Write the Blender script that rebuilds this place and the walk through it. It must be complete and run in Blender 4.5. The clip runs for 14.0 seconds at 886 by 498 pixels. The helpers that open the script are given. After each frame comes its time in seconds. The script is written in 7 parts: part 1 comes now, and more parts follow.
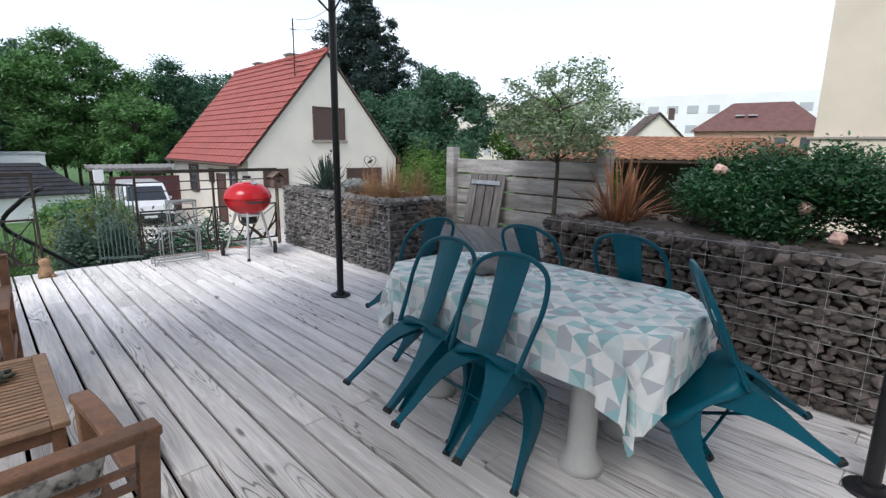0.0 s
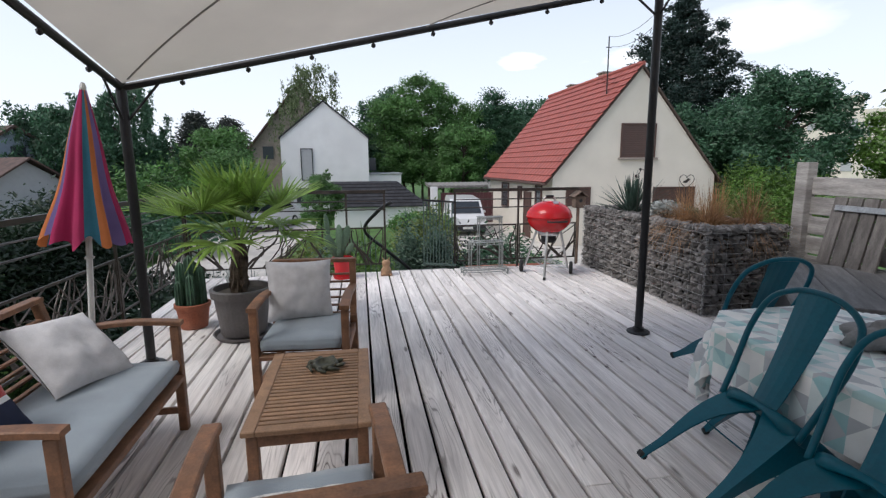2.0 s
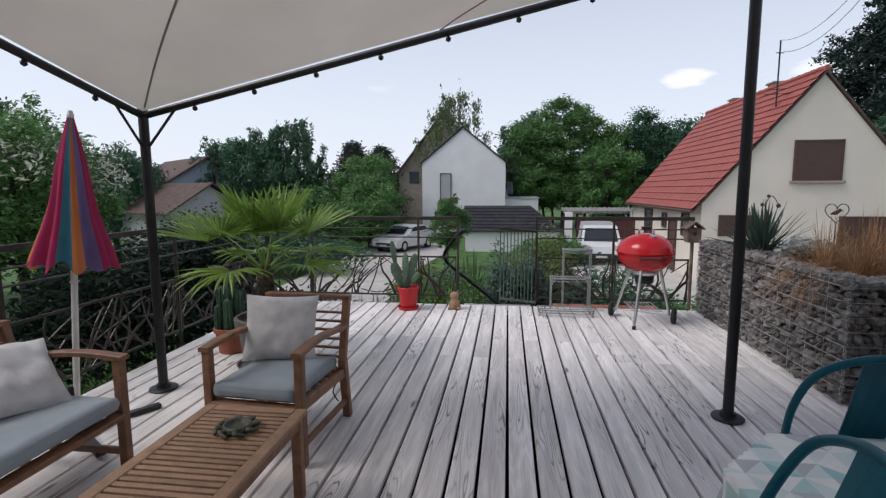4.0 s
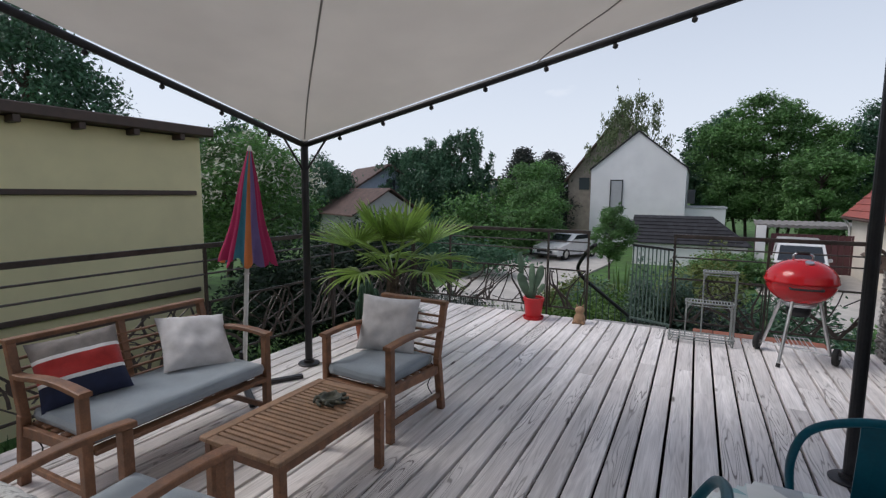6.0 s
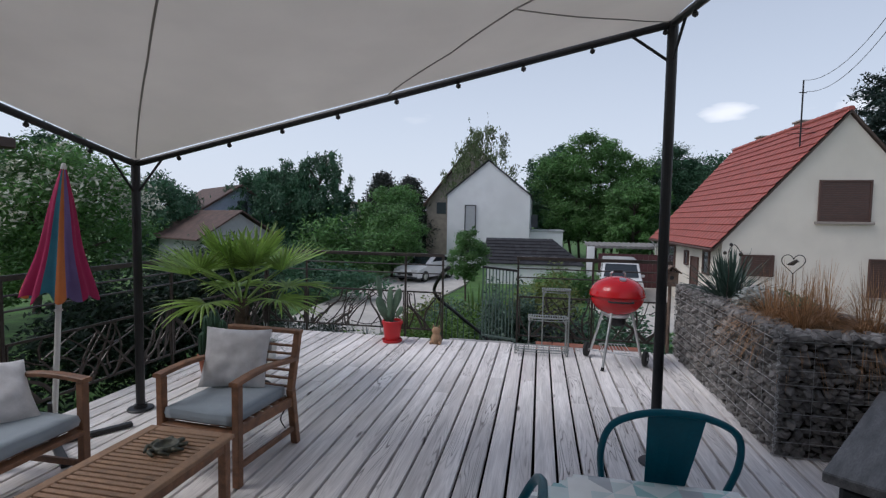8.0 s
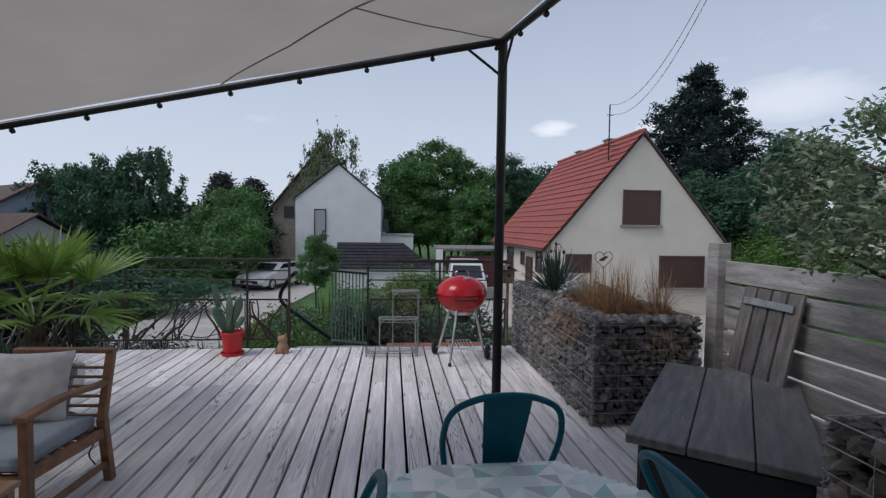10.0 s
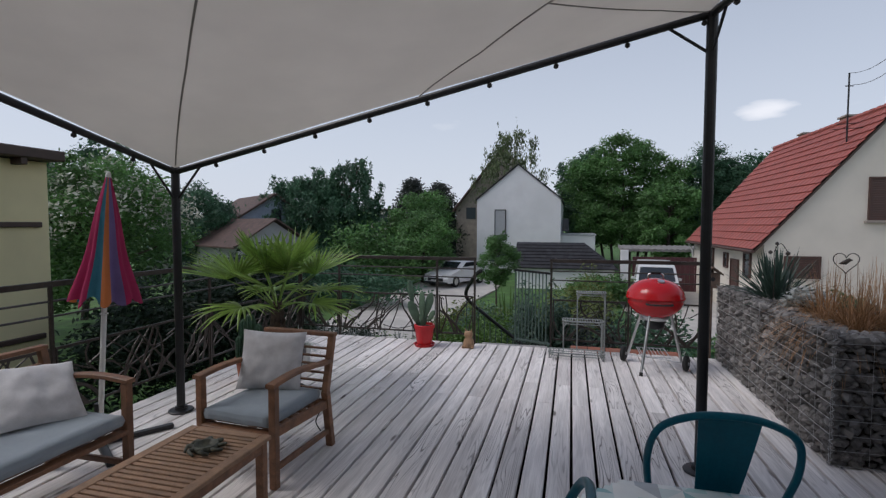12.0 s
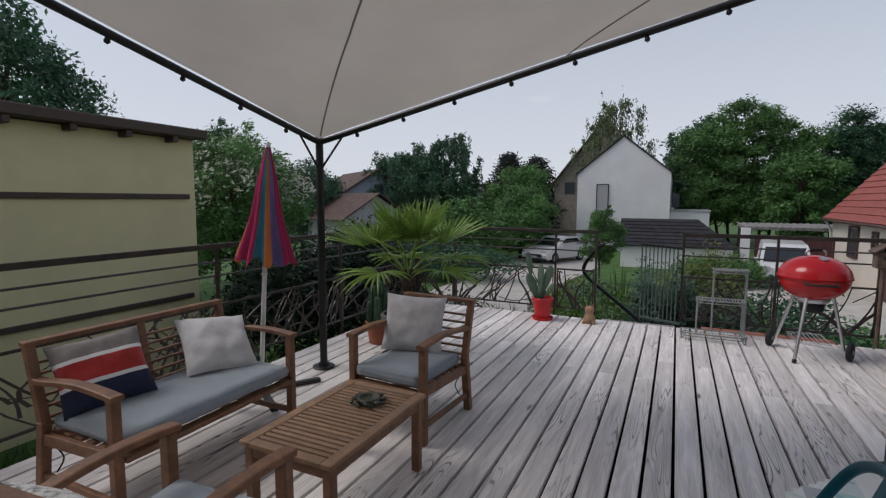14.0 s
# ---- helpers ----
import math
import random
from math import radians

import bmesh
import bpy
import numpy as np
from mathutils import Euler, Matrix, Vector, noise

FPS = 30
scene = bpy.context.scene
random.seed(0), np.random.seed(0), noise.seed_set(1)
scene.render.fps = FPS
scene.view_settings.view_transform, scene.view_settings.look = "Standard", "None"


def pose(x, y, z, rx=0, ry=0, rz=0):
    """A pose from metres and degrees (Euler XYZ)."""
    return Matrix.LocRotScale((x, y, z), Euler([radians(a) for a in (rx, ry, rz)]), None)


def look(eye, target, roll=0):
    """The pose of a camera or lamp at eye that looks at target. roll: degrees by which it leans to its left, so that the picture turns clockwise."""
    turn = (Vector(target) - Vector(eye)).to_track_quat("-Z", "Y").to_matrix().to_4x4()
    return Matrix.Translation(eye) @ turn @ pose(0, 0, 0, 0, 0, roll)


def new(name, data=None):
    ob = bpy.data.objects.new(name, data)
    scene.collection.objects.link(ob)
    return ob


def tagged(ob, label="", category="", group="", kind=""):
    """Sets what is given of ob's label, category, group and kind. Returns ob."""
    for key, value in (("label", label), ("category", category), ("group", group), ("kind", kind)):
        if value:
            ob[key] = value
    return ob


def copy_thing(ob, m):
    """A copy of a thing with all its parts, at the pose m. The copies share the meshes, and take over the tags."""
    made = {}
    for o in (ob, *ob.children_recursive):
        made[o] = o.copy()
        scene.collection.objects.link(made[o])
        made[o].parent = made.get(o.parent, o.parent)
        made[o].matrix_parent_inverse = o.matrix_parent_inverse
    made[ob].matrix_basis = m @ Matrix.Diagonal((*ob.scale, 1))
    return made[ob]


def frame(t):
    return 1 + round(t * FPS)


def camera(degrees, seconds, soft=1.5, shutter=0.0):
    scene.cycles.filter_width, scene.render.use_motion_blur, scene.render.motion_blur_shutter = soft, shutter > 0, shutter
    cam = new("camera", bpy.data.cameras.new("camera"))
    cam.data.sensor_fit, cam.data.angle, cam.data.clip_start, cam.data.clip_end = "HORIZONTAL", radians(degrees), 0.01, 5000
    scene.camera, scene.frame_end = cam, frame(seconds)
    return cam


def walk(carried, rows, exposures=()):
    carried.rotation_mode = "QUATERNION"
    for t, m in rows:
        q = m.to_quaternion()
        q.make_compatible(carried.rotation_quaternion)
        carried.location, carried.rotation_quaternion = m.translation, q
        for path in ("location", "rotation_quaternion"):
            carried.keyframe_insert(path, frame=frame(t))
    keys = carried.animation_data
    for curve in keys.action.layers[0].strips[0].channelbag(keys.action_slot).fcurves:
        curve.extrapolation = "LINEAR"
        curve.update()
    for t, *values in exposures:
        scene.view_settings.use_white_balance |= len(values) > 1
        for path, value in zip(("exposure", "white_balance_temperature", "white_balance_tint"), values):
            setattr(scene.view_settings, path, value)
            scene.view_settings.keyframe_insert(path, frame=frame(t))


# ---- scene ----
cam = camera(84.17, 14.0, 1.3)
PATH = [
    (0, (0.094, 0.029, 1.431), (1.445, 1.447, 1.026), 0.76),
    (0.5, (0.067, 0.033, 1.441), (0.931, 1.796, 1.056), 0.58),
    (1, (0.068, 0.060, 1.442), (0.676, 1.931, 1.086), 0.30),
    (1.5, (0.099, 0.118, 1.433), (0.500, 2.045, 1.078), -0.23),
    (2, (0.221, 0.328, 1.438), (0.547, 2.272, 1.099), -0.33),
    (2.5, (0.396, 0.471, 1.433), (0.635, 2.429, 1.107), -1.35),
    (3, (0.669, 0.614, 1.448), (0.649, 2.588, 1.124), -0.27),
    (3.5, (0.921, 0.797, 1.433), (0.812, 2.769, 1.116), 0.11),
    (4, (1.159, 0.895, 1.445), (0.899, 2.864, 1.204), -0.27),
    (4.2, (1.264, 0.907, 1.461), (0.835, 2.846, 1.224), 0.51),
    (6.3, (1.729, 0.747, 1.557), (0.812, 2.512, 1.347), 0.57),
    (6.5, (1.730, 0.739, 1.562), (0.812, 2.505, 1.370), 0.65),
    (7, (1.739, 0.730, 1.565), (0.903, 2.540, 1.396), 0.87),
    (7.5, (1.748, 0.729, 1.571), (1.125, 2.625, 1.435), 1.44),
    (8, (1.782, 0.733, 1.570), (1.395, 2.691, 1.447), 0.95),
    (8.5, (1.812, 0.739, 1.561), (1.773, 2.736, 1.460), 1.10),
    (8.7, (1.824, 0.727, 1.564), (1.949, 2.721, 1.465), 1.32),
    (10.8, (1.802, 0.752, 1.538), (2.014, 2.738, 1.444), 0.80),
    (11, (1.787, 0.751, 1.546), (1.805, 2.748, 1.447), 0.63),
    (11.5, (1.751, 0.762, 1.538), (1.403, 2.729, 1.439), 0.28),
    (12, (1.757, 0.758, 1.540), (1.251, 2.690, 1.439), 0.11),
    (12.5, (1.757, 0.757, 1.531), (1.184, 2.670, 1.428), 0.07),
    (13, (1.711, 0.761, 1.486), (1.072, 2.653, 1.386), 0.23),
    (13.5, (1.573, 0.740, 1.487), (0.925, 2.629, 1.371), -0.30),
    (14, (1.427, 0.693, 1.479), (0.573, 2.490, 1.279), 0.25),
]
EXPOSURES = [(0.0, 0.42, 5950, 8), (1.0, 0.26, 6050, 9), (2.0, 0.10, 6150, 10), (3.5, -0.09, 6250, 11), (4.2, -0.17, 6150, 12), (6.5, -0.27, 6100, 11), (8.5, -0.43, 5850, 11), (11.0, -0.55, 5900, 11), (12.5, -0.51, 6100, 12), (14.0, -0.54, 6250, 12)]
walk(cam, [(t, look(eye, target, roll)) for t, eye, target, roll in PATH], EXPOSURES)

# ---- light ----
world = bpy.data.worlds.new("world")
scene.world = world
world.use_nodes = True
wn, wl = world.node_tree.nodes, world.node_tree.links
sky = wn.new("ShaderNodeTexSky")
sky.sky_type = "NISHITA"
sky.sun_disc = False
SUN_UP, SUN_ROUND = 50.0, 250.0
sky.sun_elevation, sky.sun_rotation = radians(SUN_UP), radians(SUN_ROUND)
sky.air_density, sky.dust_density, sky.ozone_density = 1.0, 3.0, 1.0
# thin high cloud veils the blue, a few small puffs float in it
wco = wn.new("ShaderNodeTexCoord")
wmap = wn.new("ShaderNodeMapping")
wmap.inputs["Scale"].default_value = (1.0, 1.0, 3.2)
wl.new(wco.outputs["Generated"], wmap.inputs["Vector"])
puff = wn.new("ShaderNodeTexNoise")
puff.inputs["Scale"].default_value = 3.6
puff.inputs["Detail"].default_value = 7.0
wl.new(wmap.outputs["Vector"], puff.inputs["Vector"])
ramp = wn.new("ShaderNodeValToRGB")
ramp.color_ramp.elements[0].position, ramp.color_ramp.elements[1].position = 0.66, 0.80
ramp.color_ramp.elements[0].color, ramp.color_ramp.elements[1].color = (0.0, 0.0, 0.0, 1), (0.75, 0.75, 0.75, 1)
wl.new(puff.outputs["Fac"], ramp.inputs["Fac"])
veil = wn.new("ShaderNodeMixRGB")
parted = wn.new("ShaderNodeSeparateXYZ")
wl.new(wco.outputs["Generated"], parted.inputs[0])
haze = wn.new("ShaderNodeMapRange")
haze.inputs["From Min"].default_value, haze.inputs["From Max"].default_value = 0.0, 0.75
haze.inputs["To Min"].default_value, haze.inputs["To Max"].default_value = 0.88, 0.20
wl.new(parted.outputs["Z"], haze.inputs["Value"])
wl.new(haze.outputs[0], veil.inputs["Fac"])
veil.inputs["Color2"].default_value = (8.9, 9.25, 9.8, 1)
wl.new(sky.outputs["Color"], veil.inputs["Color1"])
cloud = wn.new("ShaderNodeMixRGB")
cloud.inputs["Color2"].default_value = (9.5, 9.5, 9.6, 1)
wl.new(ramp.outputs["Color"], cloud.inputs["Fac"])
wl.new(veil.outputs["Color"], cloud.inputs["Color1"])
def puff_at(direction, wide, amount, below):
    """A small ragged fair-weather cloud in one direction of the sky."""
    d = Vector((direction[0], direction[1], direction[2] * 3.2)).normalized()
    ragged = wn.new("ShaderNodeTexNoise")
    ragged.inputs["Scale"].default_value, ragged.inputs["Detail"].default_value = 22.0, 5.0
    wl.new(wmap.outputs["Vector"], ragged.inputs["Vector"])
    push = wn.new("ShaderNodeVectorMath")
    push.operation = "MULTIPLY_ADD"
    push.inputs[1].default_value = (0.05, 0.05, 0.05)
    wl.new(ragged.outputs["Color"], push.inputs[0])
    wl.new(wmap.outputs["Vector"], push.inputs[2])
    back = wn.new("ShaderNodeVectorMath")
    back.operation = "SUBTRACT"
    back.inputs[1].default_value = (0.025, 0.025, 0.025)
    wl.new(push.outputs[0], back.inputs[0])
    unit = wn.new("ShaderNodeVectorMath")
    unit.operation = "NORMALIZE"
    wl.new(back.outputs[0], unit.inputs[0])
    near = wn.new("ShaderNodeVectorMath")
    near.operation = "DOT_PRODUCT"
    near.inputs[1].default_value = d
    wl.new(unit.outputs[0], near.inputs[0])
    soft = wn.new("ShaderNodeMapRange")
    soft.inputs["From Min"].default_value, soft.inputs["From Max"].default_value = math.cos(radians(wide)), math.cos(radians(wide * 0.3))
    soft.inputs["To Max"].default_value = amount
    wl.new(near.outputs["Value"], soft.inputs["Value"])
    mx = wn.new("ShaderNodeMixRGB")
    mx.inputs["Color2"].default_value = (11.5, 11.2, 11.0, 1)
    wl.new(soft.outputs[0], mx.inputs["Fac"])
    wl.new(below, mx.inputs["Color1"])
    return mx.outputs["Color"]


skyward = puff_at((0.309, 0.932, 0.191), 2.3, 0.8, cloud.outputs["Color"])
skyward = puff_at((0.481, 0.857, 0.186), 2.4, 0.6, skyward)
skyward = puff_at((0.638, 0.741, 0.214), 5.5, 0.5, skyward)
wbg = wn["Background"]
wbg.inputs["Strength"].default_value = 0.12
wl.new(skyward, wbg.inputs["Color"])

sun = new("sun", bpy.data.lights.new("sun", "SUN"))
sun.data.energy, sun.data.angle, sun.data.color = 1.6, radians(28), (1.0, 0.95, 0.88)
a, e = radians(SUN_ROUND), radians(SUN_UP)
sun.matrix_world = look((math.sin(a) * math.cos(e) * 30, math.cos(a) * math.cos(e) * 30, math.sin(e) * 30), (0, 0, 0))


# ---- materials ----
def material(name, base, rough=0.6, var=0.12, scale=6.0, bump=0.0, fine=60.0, metal=0.0, stain=None, stain_amount=0.5,
             stain_scale=1.2, rand=0.0, stretch=(1, 1, 1), spec=0.5, sheen=0.0, island=0.0, through_light=None):
    """A procedural surface: a base colour with coarse stains and fine grain."""
    m = bpy.data.materials.new(name)
    m.use_nodes = True
    n, l = m.node_tree.nodes, m.node_tree.links
    b = n["Principled BSDF"]
    co, mp = n.new("ShaderNodeTexCoord"), n.new("ShaderNodeMapping")
    mp.inputs["Scale"].default_value = stretch
    l.new(co.outputs["Object"], mp.inputs["Vector"])
    info = n.new("ShaderNodeObjectInfo")
    shift = n.new("ShaderNodeVectorMath")
    shift.operation = "MULTIPLY_ADD"
    shift.inputs[1].default_value = (13.0, 7.0, 5.0)
    l.new(info.outputs["Random"], shift.inputs[0])
    l.new(mp.outputs["Vector"], shift.inputs[2])
    coarse, grain = n.new("ShaderNodeTexNoise"), n.new("ShaderNodeTexNoise")
    coarse.inputs["Scale"].default_value, coarse.inputs["Detail"].default_value = scale, 5
    grain.inputs["Scale"].default_value, grain.inputs["Detail"].default_value = fine, 3
    l.new(shift.outputs[0], coarse.inputs["Vector"])
    l.new(shift.outputs[0], grain.inputs["Vector"])
    r1 = n.new("ShaderNodeValToRGB")
    lo = tuple(max(0, c * (1 - 1.6 * var)) for c in base) + (1,)
    hi = tuple(min(1, c * (1 + 1.6 * var)) for c in base) + (1,)
    r1.color_ramp.elements[0].position, r1.color_ramp.elements[1].position = 0.3, 0.7
    r1.color_ramp.elements[0].color, r1.color_ramp.elements[1].color = lo, hi
    l.new(coarse.outputs["Fac"], r1.inputs["Fac"])
    g = n.new("ShaderNodeMixRGB")
    g.blend_type, g.inputs["Fac"].default_value = "OVERLAY", min(1.0, var * 2.2)
    l.new(r1.outputs["Color"], g.inputs["Color1"])
    l.new(grain.outputs["Fac"], g.inputs["Color2"])
    out = g.outputs["Color"]
    if stain:
        big, r2, mx = n.new("ShaderNodeTexNoise"), n.new("ShaderNodeValToRGB"), n.new("ShaderNodeMixRGB")
        big.inputs["Scale"].default_value, big.inputs["Detail"].default_value = stain_scale, 6
        l.new(shift.outputs[0], big.inputs["Vector"])
        r2.color_ramp.elements[0].position, r2.color_ramp.elements[1].position = 0.45, 0.68
        r2.color_ramp.elements[0].color, r2.color_ramp.elements[1].color = (0, 0, 0, 1), (stain_amount,) * 3 + (1,)
        l.new(big.outputs["Fac"], r2.inputs["Fac"])
        l.new(r2.outputs["Color"], mx.inputs["Fac"])
        l.new(out, mx.inputs["Color1"])
        mx.inputs["Color2"].default_value = (*stain, 1)
        out = mx.outputs["Color"]
    if rand or island:
        hsv, ma = n.new("ShaderNodeHueSaturation"), n.new("ShaderNodeMath")
        ma.operation = "MULTIPLY_ADD"
        amount = rand or island
        ma.inputs[1].default_value, ma.inputs[2].default_value = 2 * amount, 1 - amount
        if rand:
            l.new(info.outputs["Random"], ma.inputs[0])
        else:
            geo = n.new("ShaderNodeNewGeometry")
            l.new(geo.outputs["Random Per Island"], ma.inputs[0])
        l.new(ma.outputs[0], hsv.inputs["Value"])
        l.new(out, hsv.inputs["Color"])
        out = hsv.outputs["Color"]
    l.new(out, b.inputs["Base Color"])
    rr = n.new("ShaderNodeMapRange")
    rr.inputs["To Min"].default_value, rr.inputs["To Max"].default_value = max(0.02, rough - 0.1 * min(1, rough * 2)), min(1, rough + 0.1 * min(1, rough * 2))
    l.new(coarse.outputs["Fac"], rr.inputs["Value"])
    l.new(rr.outputs[0], b.inputs["Roughness"])
    b.inputs["Metallic"].default_value = metal
    b.inputs["Specular IOR Level"].default_value = spec
    if sheen:
        b.inputs["Sheen Weight"].default_value = sheen
    if bump:
        bp = n.new("ShaderNodeBump")
        bp.inputs["Strength"].default_value, bp.inputs["Distance"].default_value = bump, 0.01
        l.new(grain.outputs["Fac"], bp.inputs["Height"])
        l.new(bp.outputs["Normal"], b.inputs["Normal"])
    if through_light:
        tr, ad = n.new("ShaderNodeBsdfTranslucent"), n.new("ShaderNodeMixShader")
        l.new(out, tr.inputs["Color"])
        ad.inputs["Fac"].default_value = through_light
        l.new(b.outputs["BSDF"], ad.inputs[1])
        l.new(tr.outputs["BSDF"], ad.inputs[2])
        l.new(ad.outputs["Shader"], n["Material Output"].inputs["Surface"])
    return m


DECK = material("weathered_deck", (0.83, 0.79, 0.77), 0.85, 0.10, 3.0, 0.0, 20.0, stain=(0.62, 0.57, 0.55), stain_amount=0.5, stain_scale=1.0, rand=0.13, stretch=(7.0, 0.55, 7.0), spec=0.25)


def weathered_grain(m):
    """Flowing growth rings, open cracks, knots and fibres along the board."""
    n, l = m.node_tree.nodes, m.node_tree.links
    b = n["Principled BSDF"]
    colour = b.inputs["Base Color"].links[0].from_socket
    co, info = n.new("ShaderNodeTexCoord"), n.new("ShaderNodeObjectInfo")

    def field(stretch, scale, detail, kind="ShaderNodeTexNoise"):
        mp, sh, tx = n.new("ShaderNodeMapping"), n.new("ShaderNodeVectorMath"), n.new(kind)
        mp.inputs["Scale"].default_value = stretch
        sh.operation = "MULTIPLY_ADD"
        sh.inputs[1].default_value = (31.0, 17.0, 11.0)
        l.new(co.outputs["Object"], mp.inputs["Vector"])
        l.new(info.outputs["Random"], sh.inputs[0])
        l.new(mp.outputs["Vector"], sh.inputs[2])
        tx.inputs["Scale"].default_value = scale
        if kind == "ShaderNodeTexNoise":
            tx.inputs["Detail"].default_value = detail
        l.new(sh.outputs[0], tx.inputs["Vector"])
        return tx.outputs[0]

    def sums(op, a, c):
        q = n.new("ShaderNodeMath")
        q.operation = op
        for k, s in enumerate((a, c)):
            if isinstance(s, (int, float)):
                q.inputs[k].default_value = s
            else:
                l.new(s, q.inputs[k])
        return q.outputs[0]

    def span(s, lo, hi, a, c):
        q = n.new("ShaderNodeMapRange")
        q.inputs["From Min"].default_value, q.inputs["From Max"].default_value = lo, hi
        q.inputs["To Min"].default_value, q.inputs["To Max"].default_value = a, c
        l.new(s, q.inputs["Value"])
        return q.outputs[0]

    flow = field((11.0, 0.75, 3.0), 1.0, 1.5)
    rings = sums("SINE", sums("MULTIPLY", flow, 95.0), 0.0)
    open_ = span(field((5.0, 0.9, 1.0), 1.0, 2.0), 0.50, 0.66, 0.0, 1.0)
    crack = sums("MULTIPLY", span(rings, 0.72, 0.97, 0.0, 1.0), open_)
    soft = span(rings, -1.0, 1.0, 0.0, 0.11)
    fibre = span(field((170.0, 3.0, 20.0), 1.0, 3.0), 0.35, 0.72, 0.0, 0.20)
    knot = span(field((7.0, 1.7, 1.0), 1.0, 0, "ShaderNodeTexVoronoi"), 0.05, 0.12, 0.75, 0.0)
    dark = sums("MINIMUM", sums("ADD", sums("ADD", sums("MULTIPLY", crack, 0.62), knot), sums("ADD", soft, fibre)), 0.9)
    mx = n.new("ShaderNodeMixRGB")
    l.new(dark, mx.inputs["Fac"])
    l.new(colour, mx.inputs["Color1"])
    mx.inputs["Color2"].default_value = (0.16, 0.135, 0.125, 1)
    l.new(mx.outputs["Color"], b.inputs["Base Color"])
    bp = n.new("ShaderNodeBump")
    bp.invert = True
    bp.inputs["Strength"].default_value, bp.inputs["Distance"].default_value = 0.6, 0.004
    l.new(dark, bp.inputs["Height"])
    l.new(bp.outputs["Normal"], b.inputs["Normal"])


weathered_grain(DECK)
# near-black for the shade under the deck; also trough and landing bed
NEAR_BLACK = material("near_black_matte", (0.016, 0.013, 0.012), 0.95, spec=0.1)
GREY_WOOD = material("grey_fence_wood", (0.36, 0.34, 0.325), 0.8, 0.2, 4.0, 0.3, 30.0, stain=(0.09, 0.08, 0.075), stain_scale=1.4, rand=0.16, stretch=(0.8, 0.8, 6.0))
TRUNK_WOOD = material("grey_box_lid_wood", (0.155, 0.15, 0.147), 0.72, 0.2, 4.0, 0.3, 30.0, stain=(0.10, 0.095, 0.09), rand=0.12, stretch=(0.8, 6, 5))
PANEL_WOOD = material("dark_weathered_panel_wood", (0.17, 0.155, 0.145), 0.8, 0.22, 4.0, 0.3, 30.0, stain=(0.08, 0.07, 0.065), rand=0.16, stretch=(6, 6, 0.8))
BLACK_PLASTIC = material("dark_box", (0.018, 0.02, 0.022), 0.6, 0.1)
TEAK = material("teak", (0.205, 0.10, 0.052), 0.55, 0.2, 6.0, 0.15, 40.0, stain=(0.13, 0.072, 0.045), stain_scale=2.0, rand=0.12, stretch=(3, 3, 3))
TEAK_PALE = material("sun_bleached_teak", (0.26, 0.155, 0.09), 0.6, 0.16, 6.0, 0.15, 40.0, stain=(0.20, 0.125, 0.08), stain_scale=3.0, rand=0.14, stretch=(3, 3, 3))
RUST = material("bronze_painted_steel", (0.052, 0.042, 0.036), 0.38, 0.2, 8.0, 0.1, 50.0, metal=0.3)
BLACK_STEEL = material("black_painted_steel", (0.018, 0.018, 0.02), 0.42, 0.15, 10.0, 0.05, 80.0, metal=0.2)
GREEN_STEEL = material("green_grey_painted_steel", (0.075, 0.115, 0.10), 0.5, 0.15, 10.0, metal=0.2)
GALV = material("galvanised_wire", (0.36, 0.36, 0.36), 0.4, 0.15, 12.0, metal=0.8)
WIRE = material("gabion_wire", (0.42, 0.42, 0.42), 0.45, 0.15, 12.0, metal=0.5)
TEAL = material("teal_enamel", (0.001, 0.088, 0.135), 0.38, 0.10, 4.0, 0.03, 90.0, spec=0.28)
WHITE_PLASTIC = material("white_plastic", (0.62, 0.62, 0.60), 0.45, 0.06, 5.0)
STONE = material("gabion_stone", (0.18, 0.17, 0.163), 0.88, 0.22, 9.0, 0.5, 40.0, stain=(0.10, 0.082, 0.075), stain_scale=6.0, rand=0.42)
STONE_REST = material("gabion_stone_mass", (0.18, 0.17, 0.163), 0.88, 0.22, 9.0, 0.5, 40.0, stain=(0.08, 0.07, 0.065), stain_scale=6.0, island=0.45)
BROWN_STONE = material("brown_gabion_stone", (0.155, 0.130, 0.118), 0.88, 0.24, 9.0, 0.5, 40.0, stain=(0.06, 0.048, 0.044), stain_scale=6.0, rand=0.45)
BROWN_STONE_REST = material("brown_gabion_stone_mass", (0.155, 0.130, 0.118), 0.88, 0.24, 9.0, 0.5, 40.0, stain=(0.06, 0.048, 0.044), stain_scale=6.0, island=0.45)
EARTH = material("earth_fill", (0.05, 0.04, 0.032), 0.95, 0.25, 12.0, 0.6, 30.0)
CANVAS = material("cream_canvas", (0.72, 0.665, 0.59), 0.9, 0.04, 2.0, 0.12, 400.0, stain=(0.63, 0.58, 0.51), stain_amount=0.3, through_light=0.29)
SEAM = material("canvas_seam", (0.30, 0.28, 0.25), 0.9, 0.05)
CUSHION_BLUE = material("grey_blue_cushion", (0.25, 0.295, 0.335), 0.92, 0.08, 5.0, 0.25, 300.0, sheen=0.3)
PILLOW = material("pale_grey_pillow", (0.60, 0.595, 0.61), 0.95, 0.09, 14.0, 0.3, 220.0, sheen=0.3)
RED_WOOL = material("red_pillow_band", (0.43, 0.032, 0.03), 0.95, 0.1, 20.0, 0.3, 250.0, sheen=0.3)
NAVY_WOOL = material("navy_pillow_band", (0.018, 0.025, 0.06), 0.95, 0.1, 20.0, 0.3, 250.0)
GREY_WOOL = material("grey_pillow_band", (0.24, 0.22, 0.21), 0.95, 0.1, 20.0, 0.3, 250.0)
